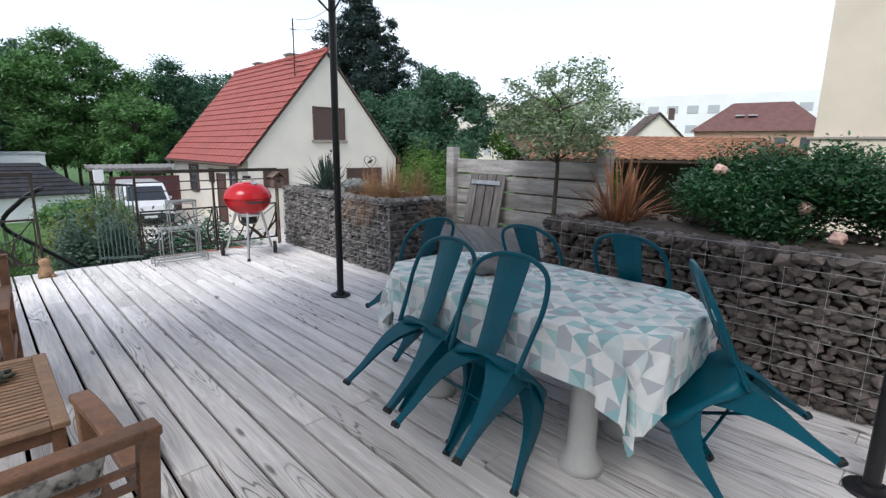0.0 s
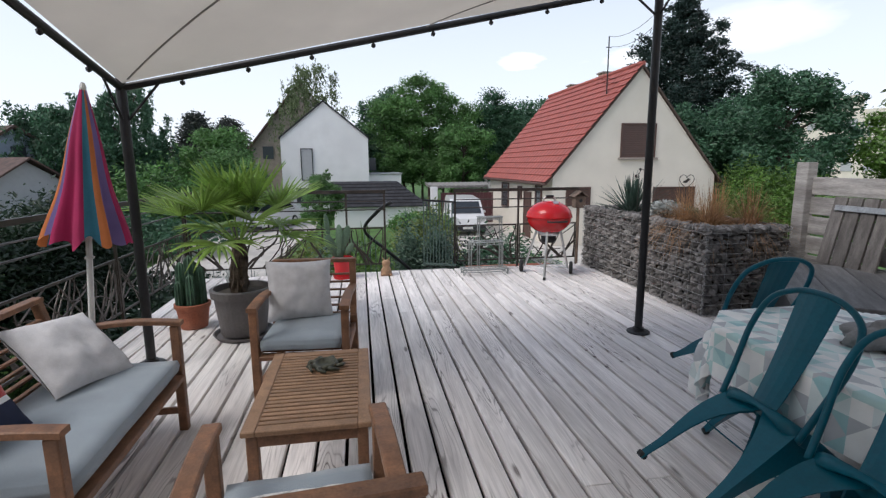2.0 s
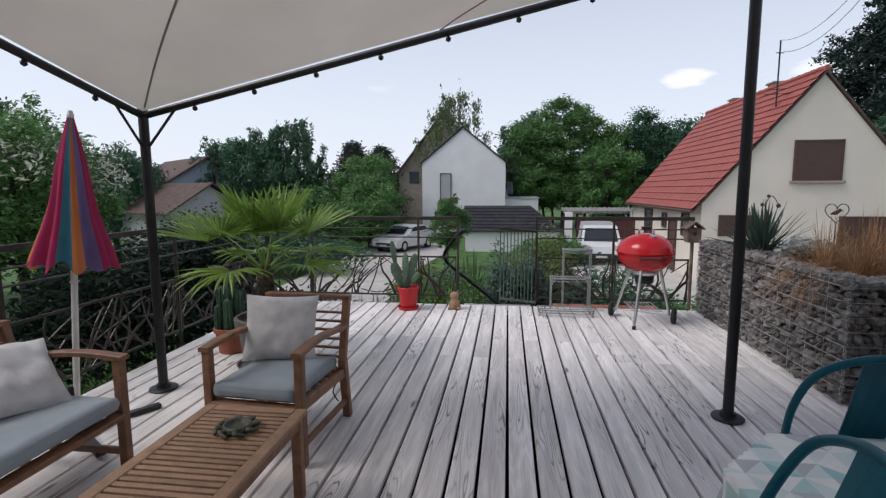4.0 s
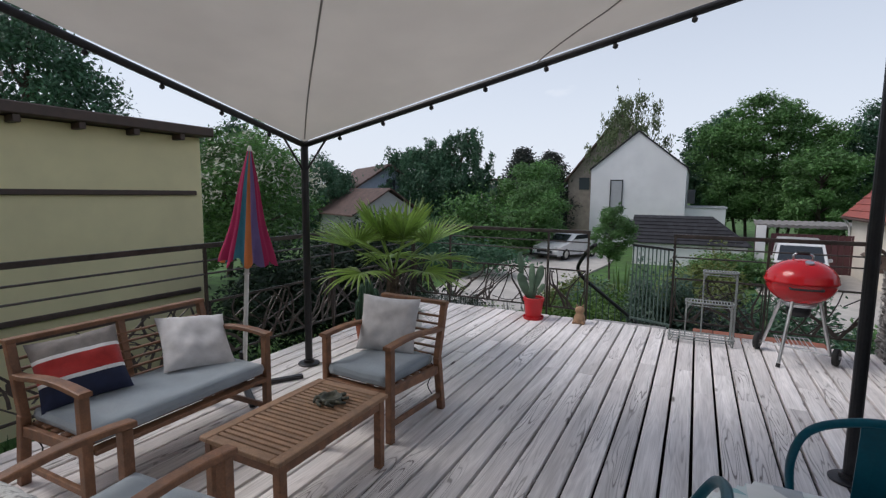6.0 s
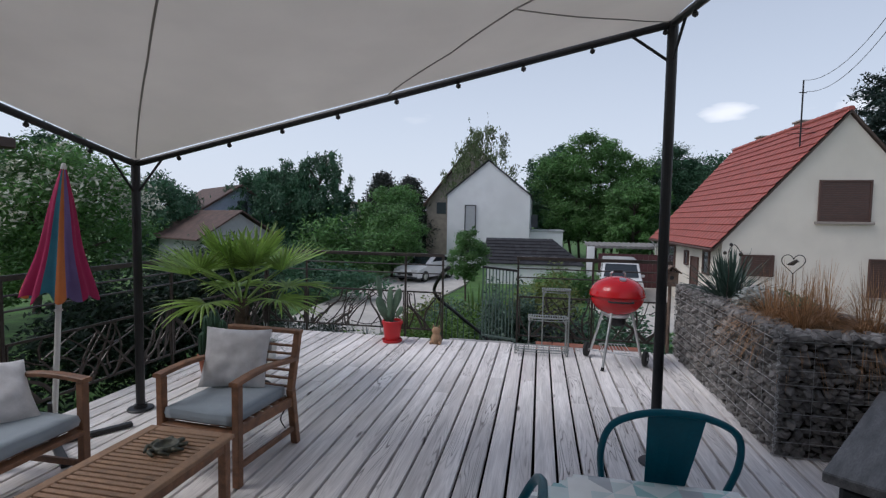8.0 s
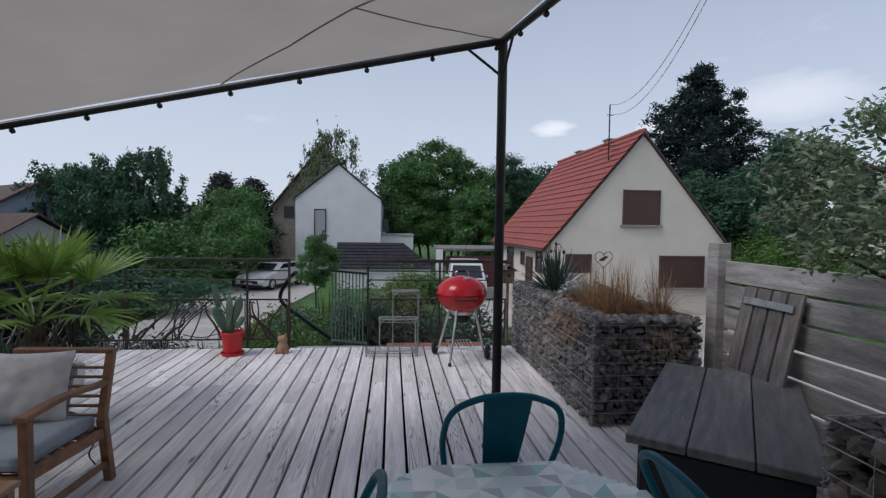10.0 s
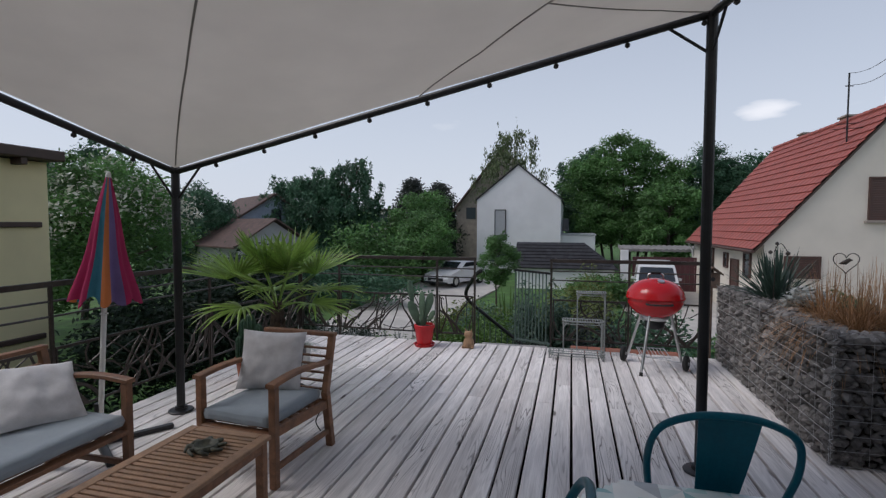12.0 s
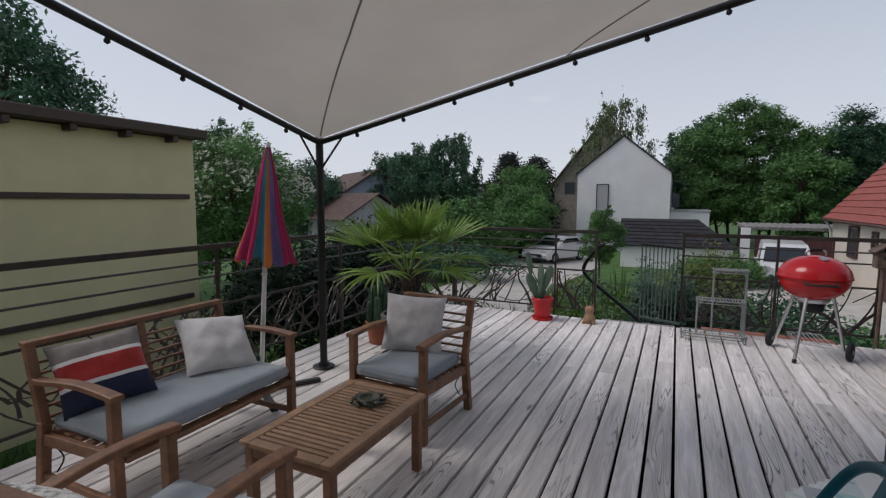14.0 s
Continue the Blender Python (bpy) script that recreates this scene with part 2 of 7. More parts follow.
RED_ENAMEL = material("red_enamel", (0.46, 0.007, 0.011), 0.12, 0.04, 3.0, spec=0.45)
CHROME = material("dull_aluminium", (0.62, 0.62, 0.62), 0.3, 0.06, 8.0, metal=1.0)
RUBBER = material("black_rubber", (0.015, 0.015, 0.015), 0.7, 0.1)
TERRACOTTA = material("terracotta", (0.30, 0.095, 0.05), 0.8, 0.15, 6.0, 0.2, 60.0, stain=(0.36, 0.20, 0.14), stain_amount=0.4, stain_scale=4.0)
RED_POT = material("red_plastic_pot", (0.52, 0.012, 0.018), 0.35, 0.05)
GREY_POT = material("taupe_pot", (0.11, 0.10, 0.10), 0.6, 0.1, 5.0)
CACTUS = material("cactus_skin", (0.05, 0.105, 0.065), 0.6, 0.2, 12.0, 0.15, 60.0)
PRICKLY = material("prickly_pear_skin", (0.10, 0.16, 0.10), 0.6, 0.15, 10.0, 0.15, 60.0)
PALM_LEAF = material("palm_leaf", (0.23, 0.36, 0.075), 0.42, 0.2, 5.0, island=0.25, through_light=0.42)
PALM_FIBRE = material("palm_trunk_fibre", (0.075, 0.055, 0.04), 0.95, 0.3, 14.0, 0.8, 50.0)
FAWN = material("fawn_stoneware", (0.34, 0.21, 0.12), 0.7, 0.15, 20.0, 0.2, 60.0)
GREEN_CERAMIC = material("bronze_green_ceramic", (0.05, 0.052, 0.035), 0.55, 0.3, 20.0, 0.4, 40.0)
WHITE_POLE = material("white_painted_pole", (0.70, 0.70, 0.68), 0.4, 0.05)
SILVER_PAINT = material("grey_painted_wire", (0.30, 0.32, 0.31), 0.5, 0.1, metal=0.3)
YELLOW_WALL = material("pale_yellow_render", (0.74, 0.66, 0.385), 0.9, 0.04, 1.5, 0.2, 120.0, stain=(0.68, 0.60, 0.35), stain_amount=0.5, stain_scale=0.5)
BROWN_TRIM = material("brown_painted_trim", (0.07, 0.045, 0.035), 0.6, 0.1)
CREAM_WALL = material("cream_render", (0.70, 0.65, 0.57), 0.9, 0.03, 1.2, 0.2, 100.0, stain=(0.64, 0.59, 0.51), stain_amount=0.4, stain_scale=0.4)
WHITE_WALL = material("white_render", (0.80, 0.80, 0.81), 0.9, 0.03, 1.2, 0.15, 100.0, stain=(0.68, 0.68, 0.68), stain_amount=0.5, stain_scale=0.3)
BEIGE_WALL = material("beige_render", (0.64, 0.56, 0.45), 0.9, 0.05, 1.2, 0.2, 100.0)
PLAIN_WALL = material("house_wall", (0.55, 0.52, 0.46), 0.9, 0.05)
RED_TILE = material("red_roof_tile", (0.315, 0.082, 0.064), 0.6, 0.12, 3.0, 0.2, 30.0, rand=0.05)
RED_TILE_MASS = material("red_roof_tile_mass", (0.315, 0.082, 0.064), 0.6, 0.12, 3.0, 0.2, 30.0, island=0.05)
ORANGE_TILE_MASS = material("orange_roof_tile", (0.36, 0.19, 0.12), 0.75, 0.2, 4.0, 0.2, 30.0, island=0.2)
OLD_TILE = material("brown_roof_tile", (0.092, 0.056, 0.047), 0.8, 0.2, 3.0, 0.3, 6.0)
DARK_TILE_MASS = material("charcoal_roof_tile", (0.040, 0.040, 0.045), 0.75, 0.1, 5.0, island=0.2, spec=0.2)
FAR_ROOF = material("maroon_roof", (0.14, 0.068, 0.06), 0.8, 0.12, 2.0)
PINK_WALL = material("sandstone_wall", (0.48, 0.30, 0.22), 0.9, 0.08, 2.0)
SHUTTER = material("brown_roller_shutter", (0.085, 0.045, 0.036), 0.6, 0.1)
SILL = material("stone_sill", (0.30, 0.26, 0.23), 0.8, 0.1)
WINDOW_GLASS = material("window_glass", (0.06, 0.07, 0.08), 0.08, 0.02, spec=0.8)
GREY_BLIND = material("grey_blind", (0.42, 0.43, 0.45), 0.5, 0.03)
PAVING = material("pale_paving", (0.50, 0.47, 0.43), 0.9, 0.08, 2.0, 0.2, 40.0, stain=(0.38, 0.36, 0.33), stain_scale=0.3)
GRASS = material("lawn", (0.065, 0.14, 0.03), 0.95, 0.3, 1.5, 0.8, 30.0, stain=(0.09, 0.15, 0.04), stain_scale=0.25)
GRASS_BLADE = material("grass_blades", (0.06, 0.13, 0.03), 0.7, 0.2, 4.0, island=0.3, through_light=0.2)
BARK = material("bark", (0.075, 0.06, 0.048), 0.95, 0.25, 6.0, 0.8, 30.0)
BIRCH_BARK = material("birch_bark", (0.45, 0.43, 0.40), 0.9, 0.3, 6.0)


def leaf_material(name, colour, spread=0.35, gloss=0.5):
    return material(name, colour, gloss, 0.2, 0.6, island=spread, through_light=0.30)


LEAF_MID = leaf_material("mid_green_leaves", (0.108, 0.225, 0.065))
LEAF_DARK = leaf_material("dark_green_leaves", (0.060, 0.140, 0.075))
LEAF_PINE = leaf_material("conifer_needles", (0.020, 0.042, 0.034))
LEAF_COPPER = leaf_material("dark_purple_leaves", (0.032, 0.04, 0.034))
LEAF_BRIGHT = leaf_material("bright_green_leaves", (0.10, 0.19, 0.035))
LEAF_YELLOW = leaf_material("yellow_green_leaves", (0.17, 0.21, 0.06))
LEAF_BIRCH = leaf_material("birch_leaves", (0.13, 0.17, 0.075))
LEAF_JUNIPER = leaf_material("grey_green_juniper", (0.10, 0.165, 0.115), 0.3)
# green leaves taken nearly to black: the hedges' shade is in this colour
LEAF_SHADE = leaf_material("shaded_hedge_leaves", (0.022, 0.045, 0.022), 0.35)
LEAF_OLIVE = leaf_material("olive_leaves", (0.25, 0.32, 0.19))
LEAF_BUSH = leaf_material("glossy_bush_leaves", (0.034, 0.115, 0.036), 0.4, 0.3)
FLOWER_WHITE = leaf_material("white_flowers", (0.60, 0.60, 0.50), 0.1)
SILVER_LEAF = leaf_material("silver_leaves", (0.40, 0.42, 0.40), 0.2)
BRONZE_LEAF = leaf_material("bronze_strap_leaves", (0.27, 0.125, 0.065), 0.4)
DRY_GRASS = leaf_material("tan_sedge", (0.36, 0.205, 0.10), 0.3)
YUCCA_LEAF = leaf_material("blue_green_strap_leaves", (0.05, 0.085, 0.065), 0.3)
CAR_WHITE = material("white_car_paint", (0.68, 0.68, 0.68), 0.2, 0.02, spec=0.6)
CAR_GLASS = material("car_glass", (0.02, 0.025, 0.03), 0.06, 0.02, spec=0.8)
HEADLIGHT = material("headlight_glass", (0.55, 0.55, 0.55), 0.1, 0.03, spec=0.8)
PLATE = material("number_plate", (0.6, 0.6, 0.58), 0.5, 0.03)
MAROON_DOOR = material("maroon_gate", (0.09, 0.03, 0.035), 0.6, 0.1)
BLUE_WALL = material("pale_blue_render", (0.36, 0.42, 0.52), 0.9, 0.05)
PAR_COLOURS = [material("parasol_" + n, c, 0.9, 0.08, 6.0, 0.2, 250.0, through_light=0.15) for n, c in
               (("magenta", (0.38, 0.022, 0.10)), ("violet", (0.20, 0.15, 0.36)), ("orange", (0.55, 0.18, 0.055)), ("blue", (0.055, 0.22, 0.31)))]


# ---- building blocks ----
def finish(bm, name, mat, parent=None, label="", smooth=False):
    me = bpy.data.meshes.new(name)
    bm.to_mesh(me)
    bm.free()
    if smooth:
        me.polygons.foreach_set("use_smooth", [True] * len(me.polygons))
    for one in mat if isinstance(mat, (list, tuple)) else (mat,):
        me.materials.append(one)
    ob = new(name, me)
    if parent:
        ob.parent = parent
    if label:
        tagged(ob, label)
    return ob


def part(name, bm, mat, parent, label="", smooth=False):
    return finish(bm, name, mat, parent, label, smooth)


def thing(name, m, label, category, group="", kind=""):
    ob = new(name)
    ob.empty_display_size = 0.1
    ob.matrix_basis = m if isinstance(m, Matrix) else pose(*m)
    return tagged(ob, label, category, group, kind)


def raw(name, verts, faces, mat, parent=None, label="", smooth=False):
    me = bpy.data.meshes.new(name)
    me.from_pydata([tuple(map(float, v)) for v in verts] if not isinstance(verts, np.ndarray) else verts.tolist(), [], faces if isinstance(faces, list) else faces.tolist())
    if smooth:
        me.polygons.foreach_set("use_smooth", [True] * len(me.polygons))
    for one in mat if isinstance(mat, (list, tuple)) else (mat,):
        me.materials.append(one)
    ob = new(name, me)
    if parent:
        ob.parent = parent
    if label:
        tagged(ob, label)
    return ob


def box(bm, centre, size, bevel=0.0, m=None):
    vs = bmesh.ops.create_cube(bm, size=1.0)["verts"]
    bmesh.ops.scale(bm, vec=size, verts=vs)
    if bevel:
        es = list({e for v in vs for e in v.link_edges})
        vs = list({v for f in bmesh.ops.bevel(bm, geom=es, offset=bevel, segments=1, affect="EDGES", profile=0.5)["faces"] for v in f.verts} | {v for v in vs if v.is_valid})
    t = Matrix.Translation(centre)
    bmesh.ops.transform(bm, matrix=t @ m if m else t, verts=vs)
    return vs


def bar(bm, p0, p1, w, d, bevel=0.004, up=(0, 0, 1)):
    """A squared bar from p0 to p1, w wide and d deep."""
    p0, p1 = Vector(p0), Vector(p1)
    axis = (p1 - p0)
    ln = axis.length
    z = axis.normalized()
    u = Vector(up)
    x = u.cross(z)
    if x.length < 1e-4:
        x = Vector((1, 0, 0))
    x.normalize()
    y = z.cross(x)
    rot = Matrix((x, y, z)).transposed().to_4x4()
    return box(bm, (p0 + p1) / 2, (w, d, ln), bevel, rot)


def tube(bm, pts, r, seg=8, closed=False, caps=True):
    pts = [Vector(p) for p in pts]
    rs = r if isinstance(r, (list, tuple)) else [r] * len(pts)
    rings, n = [], len(pts)
    side = None
    for i, p in enumerate(pts):
        a = pts[(i - 1) % n] if closed or i else p
        b = pts[(i + 1) % n] if closed or i < n - 1 else p
        d = (b - a).normalized()
        if side is None:
            side = d.orthogonal().normalized()
        else:
            side = (side - d * side.dot(d))
            side = side.normalized() if side.length > 1e-6 else d.orthogonal().normalized()
        o = d.cross(side)
        rings.append([bm.verts.new(p + (side * math.cos(2 * math.pi * k / seg) + o * math.sin(2 * math.pi * k / seg)) * rs[i]) for k in range(seg)])
    for i in range(n if closed else n - 1):
        a, b = rings[i], rings[(i + 1) % n]
        for k in range(seg):
            bm.faces.new((a[k], a[(k + 1) % seg], b[(k + 1) % seg], b[k]))
    if caps and not closed:
        bm.faces.new(rings[0][::-1])
        bm.faces.new(rings[-1])


def lathe(bm, profile, seg=24, centre=(0, 0, 0)):
    """Turns rows of (radius, height) round the z axis."""
    cx, cy, cz = centre
    rings = []
    for r, z in profile:
        if r < 1e-5:
            rings.append([bm.verts.new((cx, cy, cz + z))])
        else:
            rings.append([bm.verts.new((cx + r * math.cos(2 * math.pi * k / seg), cy + r * math.sin(2 * math.pi * k / seg), cz + z)) for k in range(seg)])
    for a, b in zip(rings, rings[1:]):
        for k in range(seg):
            k2 = (k + 1) % seg
            if len(a) == 1 and len(b) == 1:
                continue
            if len(a) == 1:
                bm.faces.new((a[0], b[k2], b[k]))
            elif len(b) == 1:
                bm.faces.new((a[k], a[k2], b[0]))
            else:
                bm.faces.new((a[k], a[k2], b[k2], b[k]))
    bmesh.ops.recalc_face_normals(bm, faces=bm.faces)


def curve_points(ctrl, n=24, closed=False):
    """A smooth line through a few points."""
    c = [Vector(p) for p in ctrl]
    out, m = [], len(c)
    spans = m if closed else m - 1
    for i in range(spans):
        p1, p2 = c[i], c[(i + 1) % m]
        p0 = c[(i - 1) % m] if closed or i else p1
        p3 = c[(i + 2) % m] if closed or i < m - 2 else p2
        k = max(2, n // spans)
        for j in range(k):
            t = j / k
            out.append(0.5 * ((2 * p1) + (p2 - p0) * t + (2 * p0 - 5 * p1 + 4 * p2 - p3) * t * t + (3 * p1 - p0 - 3 * p2 + p3) * t ** 3))
    if not closed:
        out.append(c[-1])
    return out


def plate(bm, outline, thick, m=None):
    """A flat plate from an outline in x, z, thick along y."""
    a = [bm.verts.new((x, -thick / 2, z)) for x, z in outline]
    b = [bm.verts.new((x, thick / 2, z)) for x, z in outline]
    bm.faces.new(a)
    bm.faces.new(b[::-1])
    n = len(a)
    for i in range(n):
        bm.faces.new((a[i], b[i], b[(i + 1) % n], a[(i + 1) % n]))
    if m:
        bmesh.ops.transform(bm, matrix=m, verts=a + b)
    bmesh.ops.recalc_face_normals(bm, faces=bm.faces)

# ---- ground and setting ----
GROUND_Z = -2.2


def slab(name, x0, x1, y0, y1, z0, z1, mat, label, category, kind="structure", bevel=0.0):
    bm = bmesh.new()
    box(bm, (0, 0, 0), (x1 - x0, y1 - y0, z1 - z0), bevel)
    ob = finish(bm, name, mat)
    ob.location = ((x0 + x1) / 2, (y0 + y1) / 2, (z0 + z1) / 2)
    return tagged(ob, label, category, kind=kind)


# one sheet to the horizon
gv, gf, N = [], [], 60
for i in range(N + 1):
    for j in range(N + 1):
        u, v = (i / N * 2 - 1), (j / N * 2 - 1)
        x, y = math.copysign(abs(u) ** 2.2, u) * 900, math.copysign(abs(v) ** 2.2, v) * 900
        far = max(0.0, math.hypot(x, y) - 70) / 830
        gv.append((x, y + 10, GROUND_Z + 0.05 * noise.noise(Vector((x * 0.1, y * 0.1, 0))) * (1 if abs(x) < 60 else 0) + 28 * min(1, far * 2) ** 2 * 0.35))
for i in range(N):
    for j in range(N):
        a = i * (N + 1) + j
        gf.append((a, a + N + 1, a + N + 2, a + 1))
tagged(raw("ground", gv, gf, GRASS, smooth=True), "green lawn and garden ground", "ground", kind="structure")

# pale drives on both sides of the garden bed
def paved(outline, label):
    bm = bmesh.new()
    top = [bm.verts.new((x, y, GROUND_Z + 0.10)) for x, y in outline]
    bot = [bm.verts.new((x, y, GROUND_Z - 0.2)) for x, y in outline]
    bm.faces.new(top)
    for i in range(len(outline)):
        bm.faces.new((bot[i], bot[(i + 1) % len(outline)], top[(i + 1) % len(outline)], top[i]))
    bmesh.ops.recalc_face_normals(bm, faces=bm.faces)
    tagged(finish(bm, "pavement", PAVING), label, "drive", kind="structure")


paved([(-7.6, 34.0), (-7.4, 25.0), (-7.2, 18.0), (-6.4, 11.5), (-2.6, 11.5), (-2.7, 17.0), (-2.9, 22.0), (-2.3, 28.0), (-2.6, 34.0)], "pale grey paved drive past the white house")
paved([(4.3, 9.2), (17.0, 9.2), (17.0, 20.3), (8.36, 20.38), (8.3, 29.8), (3.9, 29.2), (4.1, 20.0)], "pale paved yard beside the cream house")

# under the deck: near-black sheet standing in for shade, fascia and piers
DX0, DX1, DY0, DY1 = -1.93, 4.55, -1.5, 6.95
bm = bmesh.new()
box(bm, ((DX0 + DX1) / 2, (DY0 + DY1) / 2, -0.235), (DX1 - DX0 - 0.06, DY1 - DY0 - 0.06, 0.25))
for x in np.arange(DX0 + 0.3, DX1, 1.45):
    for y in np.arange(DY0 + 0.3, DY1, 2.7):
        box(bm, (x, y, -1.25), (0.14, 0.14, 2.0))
tagged(finish(bm, "deck_frame", NEAR_BLACK), "near-black sheet for the shade, with timber posts, under the deck", "deck frame", kind="structure")


# ---- houses ----
def prism_roof(bm, x0, x1, y0, y1, ze, zr, thick, over):
    """A gabled roof shell with its ridge along y; returns nothing."""
    xm = (x0 + x1) / 2
    slope = (zr - ze) / (xm - x0)
    for s, xe in ((-1, x0 - over), (1, x1 + over)):
        zo = ze - slope * over
        vs = [bm.verts.new(v) for v in ((xm, y0, zr), (xe, y0, zo), (xe, y1, zo), (xm, y1, zr), (xm, y0, zr + thick), (xe, y0, zo + thick), (xe, y1, zo + thick), (xm, y1, zr + thick))]
        for f in ((0, 1, 2, 3), (7, 6, 5, 4), (1, 5, 6, 2), (0, 4, 5, 1), (3, 2, 6, 7)):
            bm.faces.new([vs[k] for k in f])
    bmesh.ops.recalc_face_normals(bm, faces=bm.faces)


def gabled_walls(bm, x0, x1, y0, y1, z0, ze, zr):
    xm = (x0 + x1) / 2
    pts = [(x0, z0), (x1, z0), (x1, ze), (xm, zr), (x0, ze)]
    a = [bm.verts.new((x, y0, z)) for x, z in pts]
    b = [bm.verts.new((x, y1, z)) for x, z in pts]
    bm.faces.new(a)
    bm.faces.new(b[::-1])
    for i in range(5):
        bm.faces.new((a[i], b[i], b[(i + 1) % 5], a[(i + 1) % 5]))
    bmesh.ops.recalc_face_normals(bm, faces=bm.faces)


def tile_slope(parent, corner, along, up, n_along, n_up, wide, high, mat_one, mat_mass, normal, near=300, raise_by=0.05):
    """Lapped roof tiles row by row; the lowest are parts, the rest one mass."""
    along, up, normal = Vector(along).normalized(), Vector(up).normalized(), Vector(normal).normalized()
    tilt = Matrix((along, up, normal)).transposed().to_4x4()
    w, h = wide * 0.985, high * 1.12
    # a low ridge along one edge of each tile
    prof = [(0, 0.012), (w * 0.22, 0.034), (w * 0.44, 0.012), (w * 0.72, 0.002), (w, 0.010)]
    vs = [(x, 0, z * 0.5 + 0.055) for x, z in prof] + [(x, h, z) for x, z in prof] + [(x, 0, z - 0.004) for x, z in prof]
    fs = [(i, i + 1, i + 6, i + 5) for i in range(4)] + [(10 + i, 11 + i, i + 1, i) for i in range(4)]
    me = bpy.data.meshes.new("roof_tile")
    me.from_pydata(vs, [], fs)
    me.materials.append(mat_one)
    mv, mf, made = [], [], 0
    for r in range(n_up):
        for c in range(n_along):
            p = Vector(corner) + along * (c * wide) + up * (r * high) + normal * (raise_by + random.uniform(-0.003, 0.003))
            m = Matrix.Translation(p) @ tilt
            if made < near:
                ob = new("roof_tile", me)
                ob.parent = parent
                ob.matrix_basis = m
                made += 1
            else:
                k = len(mv)
                mv += [tuple(m @ Vector(v)) for v in vs]
                mf += [tuple(k + i for i in f) for f in fs]
    if mv:
        tagged(raw("roof_tiles", mv, mf, mat_mass, parent), kind="stuff")


def shutter_window(parent, x0, x1, z0, z1, y, shut=True, sill=True, mat=None):
    """A window in a wall that faces -y: recess, frame, and a lowered slatted shutter."""
    w = part("window", bm_box((x0 + x1) / 2, y - 0.002, (z0 + z1) / 2, x1 - x0, 0.06, z1 - z0), WINDOW_GLASS, parent)
    bm = bmesh.new()
    for x in (x0, x1):
        box(bm, (x, y - 0.03, (z0 + z1) / 2), (0.07, 0.09, z1 - z0 + 0.07), 0.006)
    for z in (z0, z1):
        box(bm, ((x0 + x1) / 2, y - 0.033, z), (x1 - x0, 0.085, 0.06), 0.006)
    part("window_frame", bm, SHUTTER if shut else WHITE_PLASTIC, w)
    if shut:
        n = max(4, int((z1 - z0) / 0.075))
        for i in range(n):
            z = z0 + (i + 0.5) * (z1 - z0) / n
            part("shutter_slat", bm_box((x0 + x1) / 2, y - 0.045, z, x1 - x0 - 0.07, 0.022, (z1 - z0) / n * 0.86, 0.006), mat or SHUTTER, w)
    if sill:
        part("window_sill", bm_box((x0 + x1) / 2, y - 0.06, z0 - 0.07, x1 - x0 + 0.25, 0.18, 0.09, 0.01), SILL, w)


def bm_box(x, y, z, sx, sy, sz, bevel=0.0):
    bm = bmesh.new()
    box(bm, (x, y, z), (sx, sy, sz), bevel)
    return bm


# the cream house with the red tiled roof
HX, HY, HE, HR = 12.2, 20.4, 0.95, 5.55
red_house = thing("house", (HX, HY, GROUND_Z), "cream rendered house with a steep red tiled roof", "house")
g = GROUND_Z
bm = bmesh.new()
gabled_walls(bm, -3.85, 3.85, 0, 10.2, -0.3, HE - g - 0.05, HR - g - 0.12)
part("wall", bm, CREAM_WALL, red_house)
bm = bmesh.new()
prism_roof(bm, -3.85, 3.85, -0.12, 10.3, HE - g - 0.02, HR - g - 0.08, 0.10, 0.32)
roof = part("roof", bm, BROWN_TRIM, red_house)
sl = math.hypot(3.85 + 0.32, (HR - HE - 0.06) / 3.85 * 4.17)
k = (HR - HE - 0.06) / 3.85
rows = 17
tile_slope(roof, (-4.19, -0.14, HE - g + 0.08 - k * 0.34), (0, 1, 0), (1, 0, k), 26, rows, 0.403, sl / rows, RED_TILE, RED_TILE_MASS, (-k, 0, 1), 260, 0.02)
bm = bmesh.new()
for y in np.arange(-0.1, 10.2, 0.42):
    tube(bm, [(0, y, HR - g + 0.06), (0, y + 0.46, HR - g + 0.075)], [0.10, 0.12], 8)
part("ridge_tiles", bm, RED_TILE_MASS, red_house)
for y, h in ((4.7, 0.55), (8.6, 0.5)):
    ch = part("chimney", bm_box(0.75, y, HR - g - 0.25, 0.55, 0.55, h + 0.9, 0.02), PINK_WALL, red_house)
    part("chimney_cap", bm_box(0.75, y, HR - g + h / 2 + 0.225, 0.68, 0.68, 0.08, 0.01), SILL, ch)
shutter_window(red_house, -0.78, 0.78, 1.72 - g, 3.12 - g, 0)
shutter_window(red_house, 0.9, 2.85, -0.92 - g, 0.38 - g, 0)
shutter_window(red_house, -3.2, -2.15, -0.3 - g, 0.42 - g, 0, sill=False)
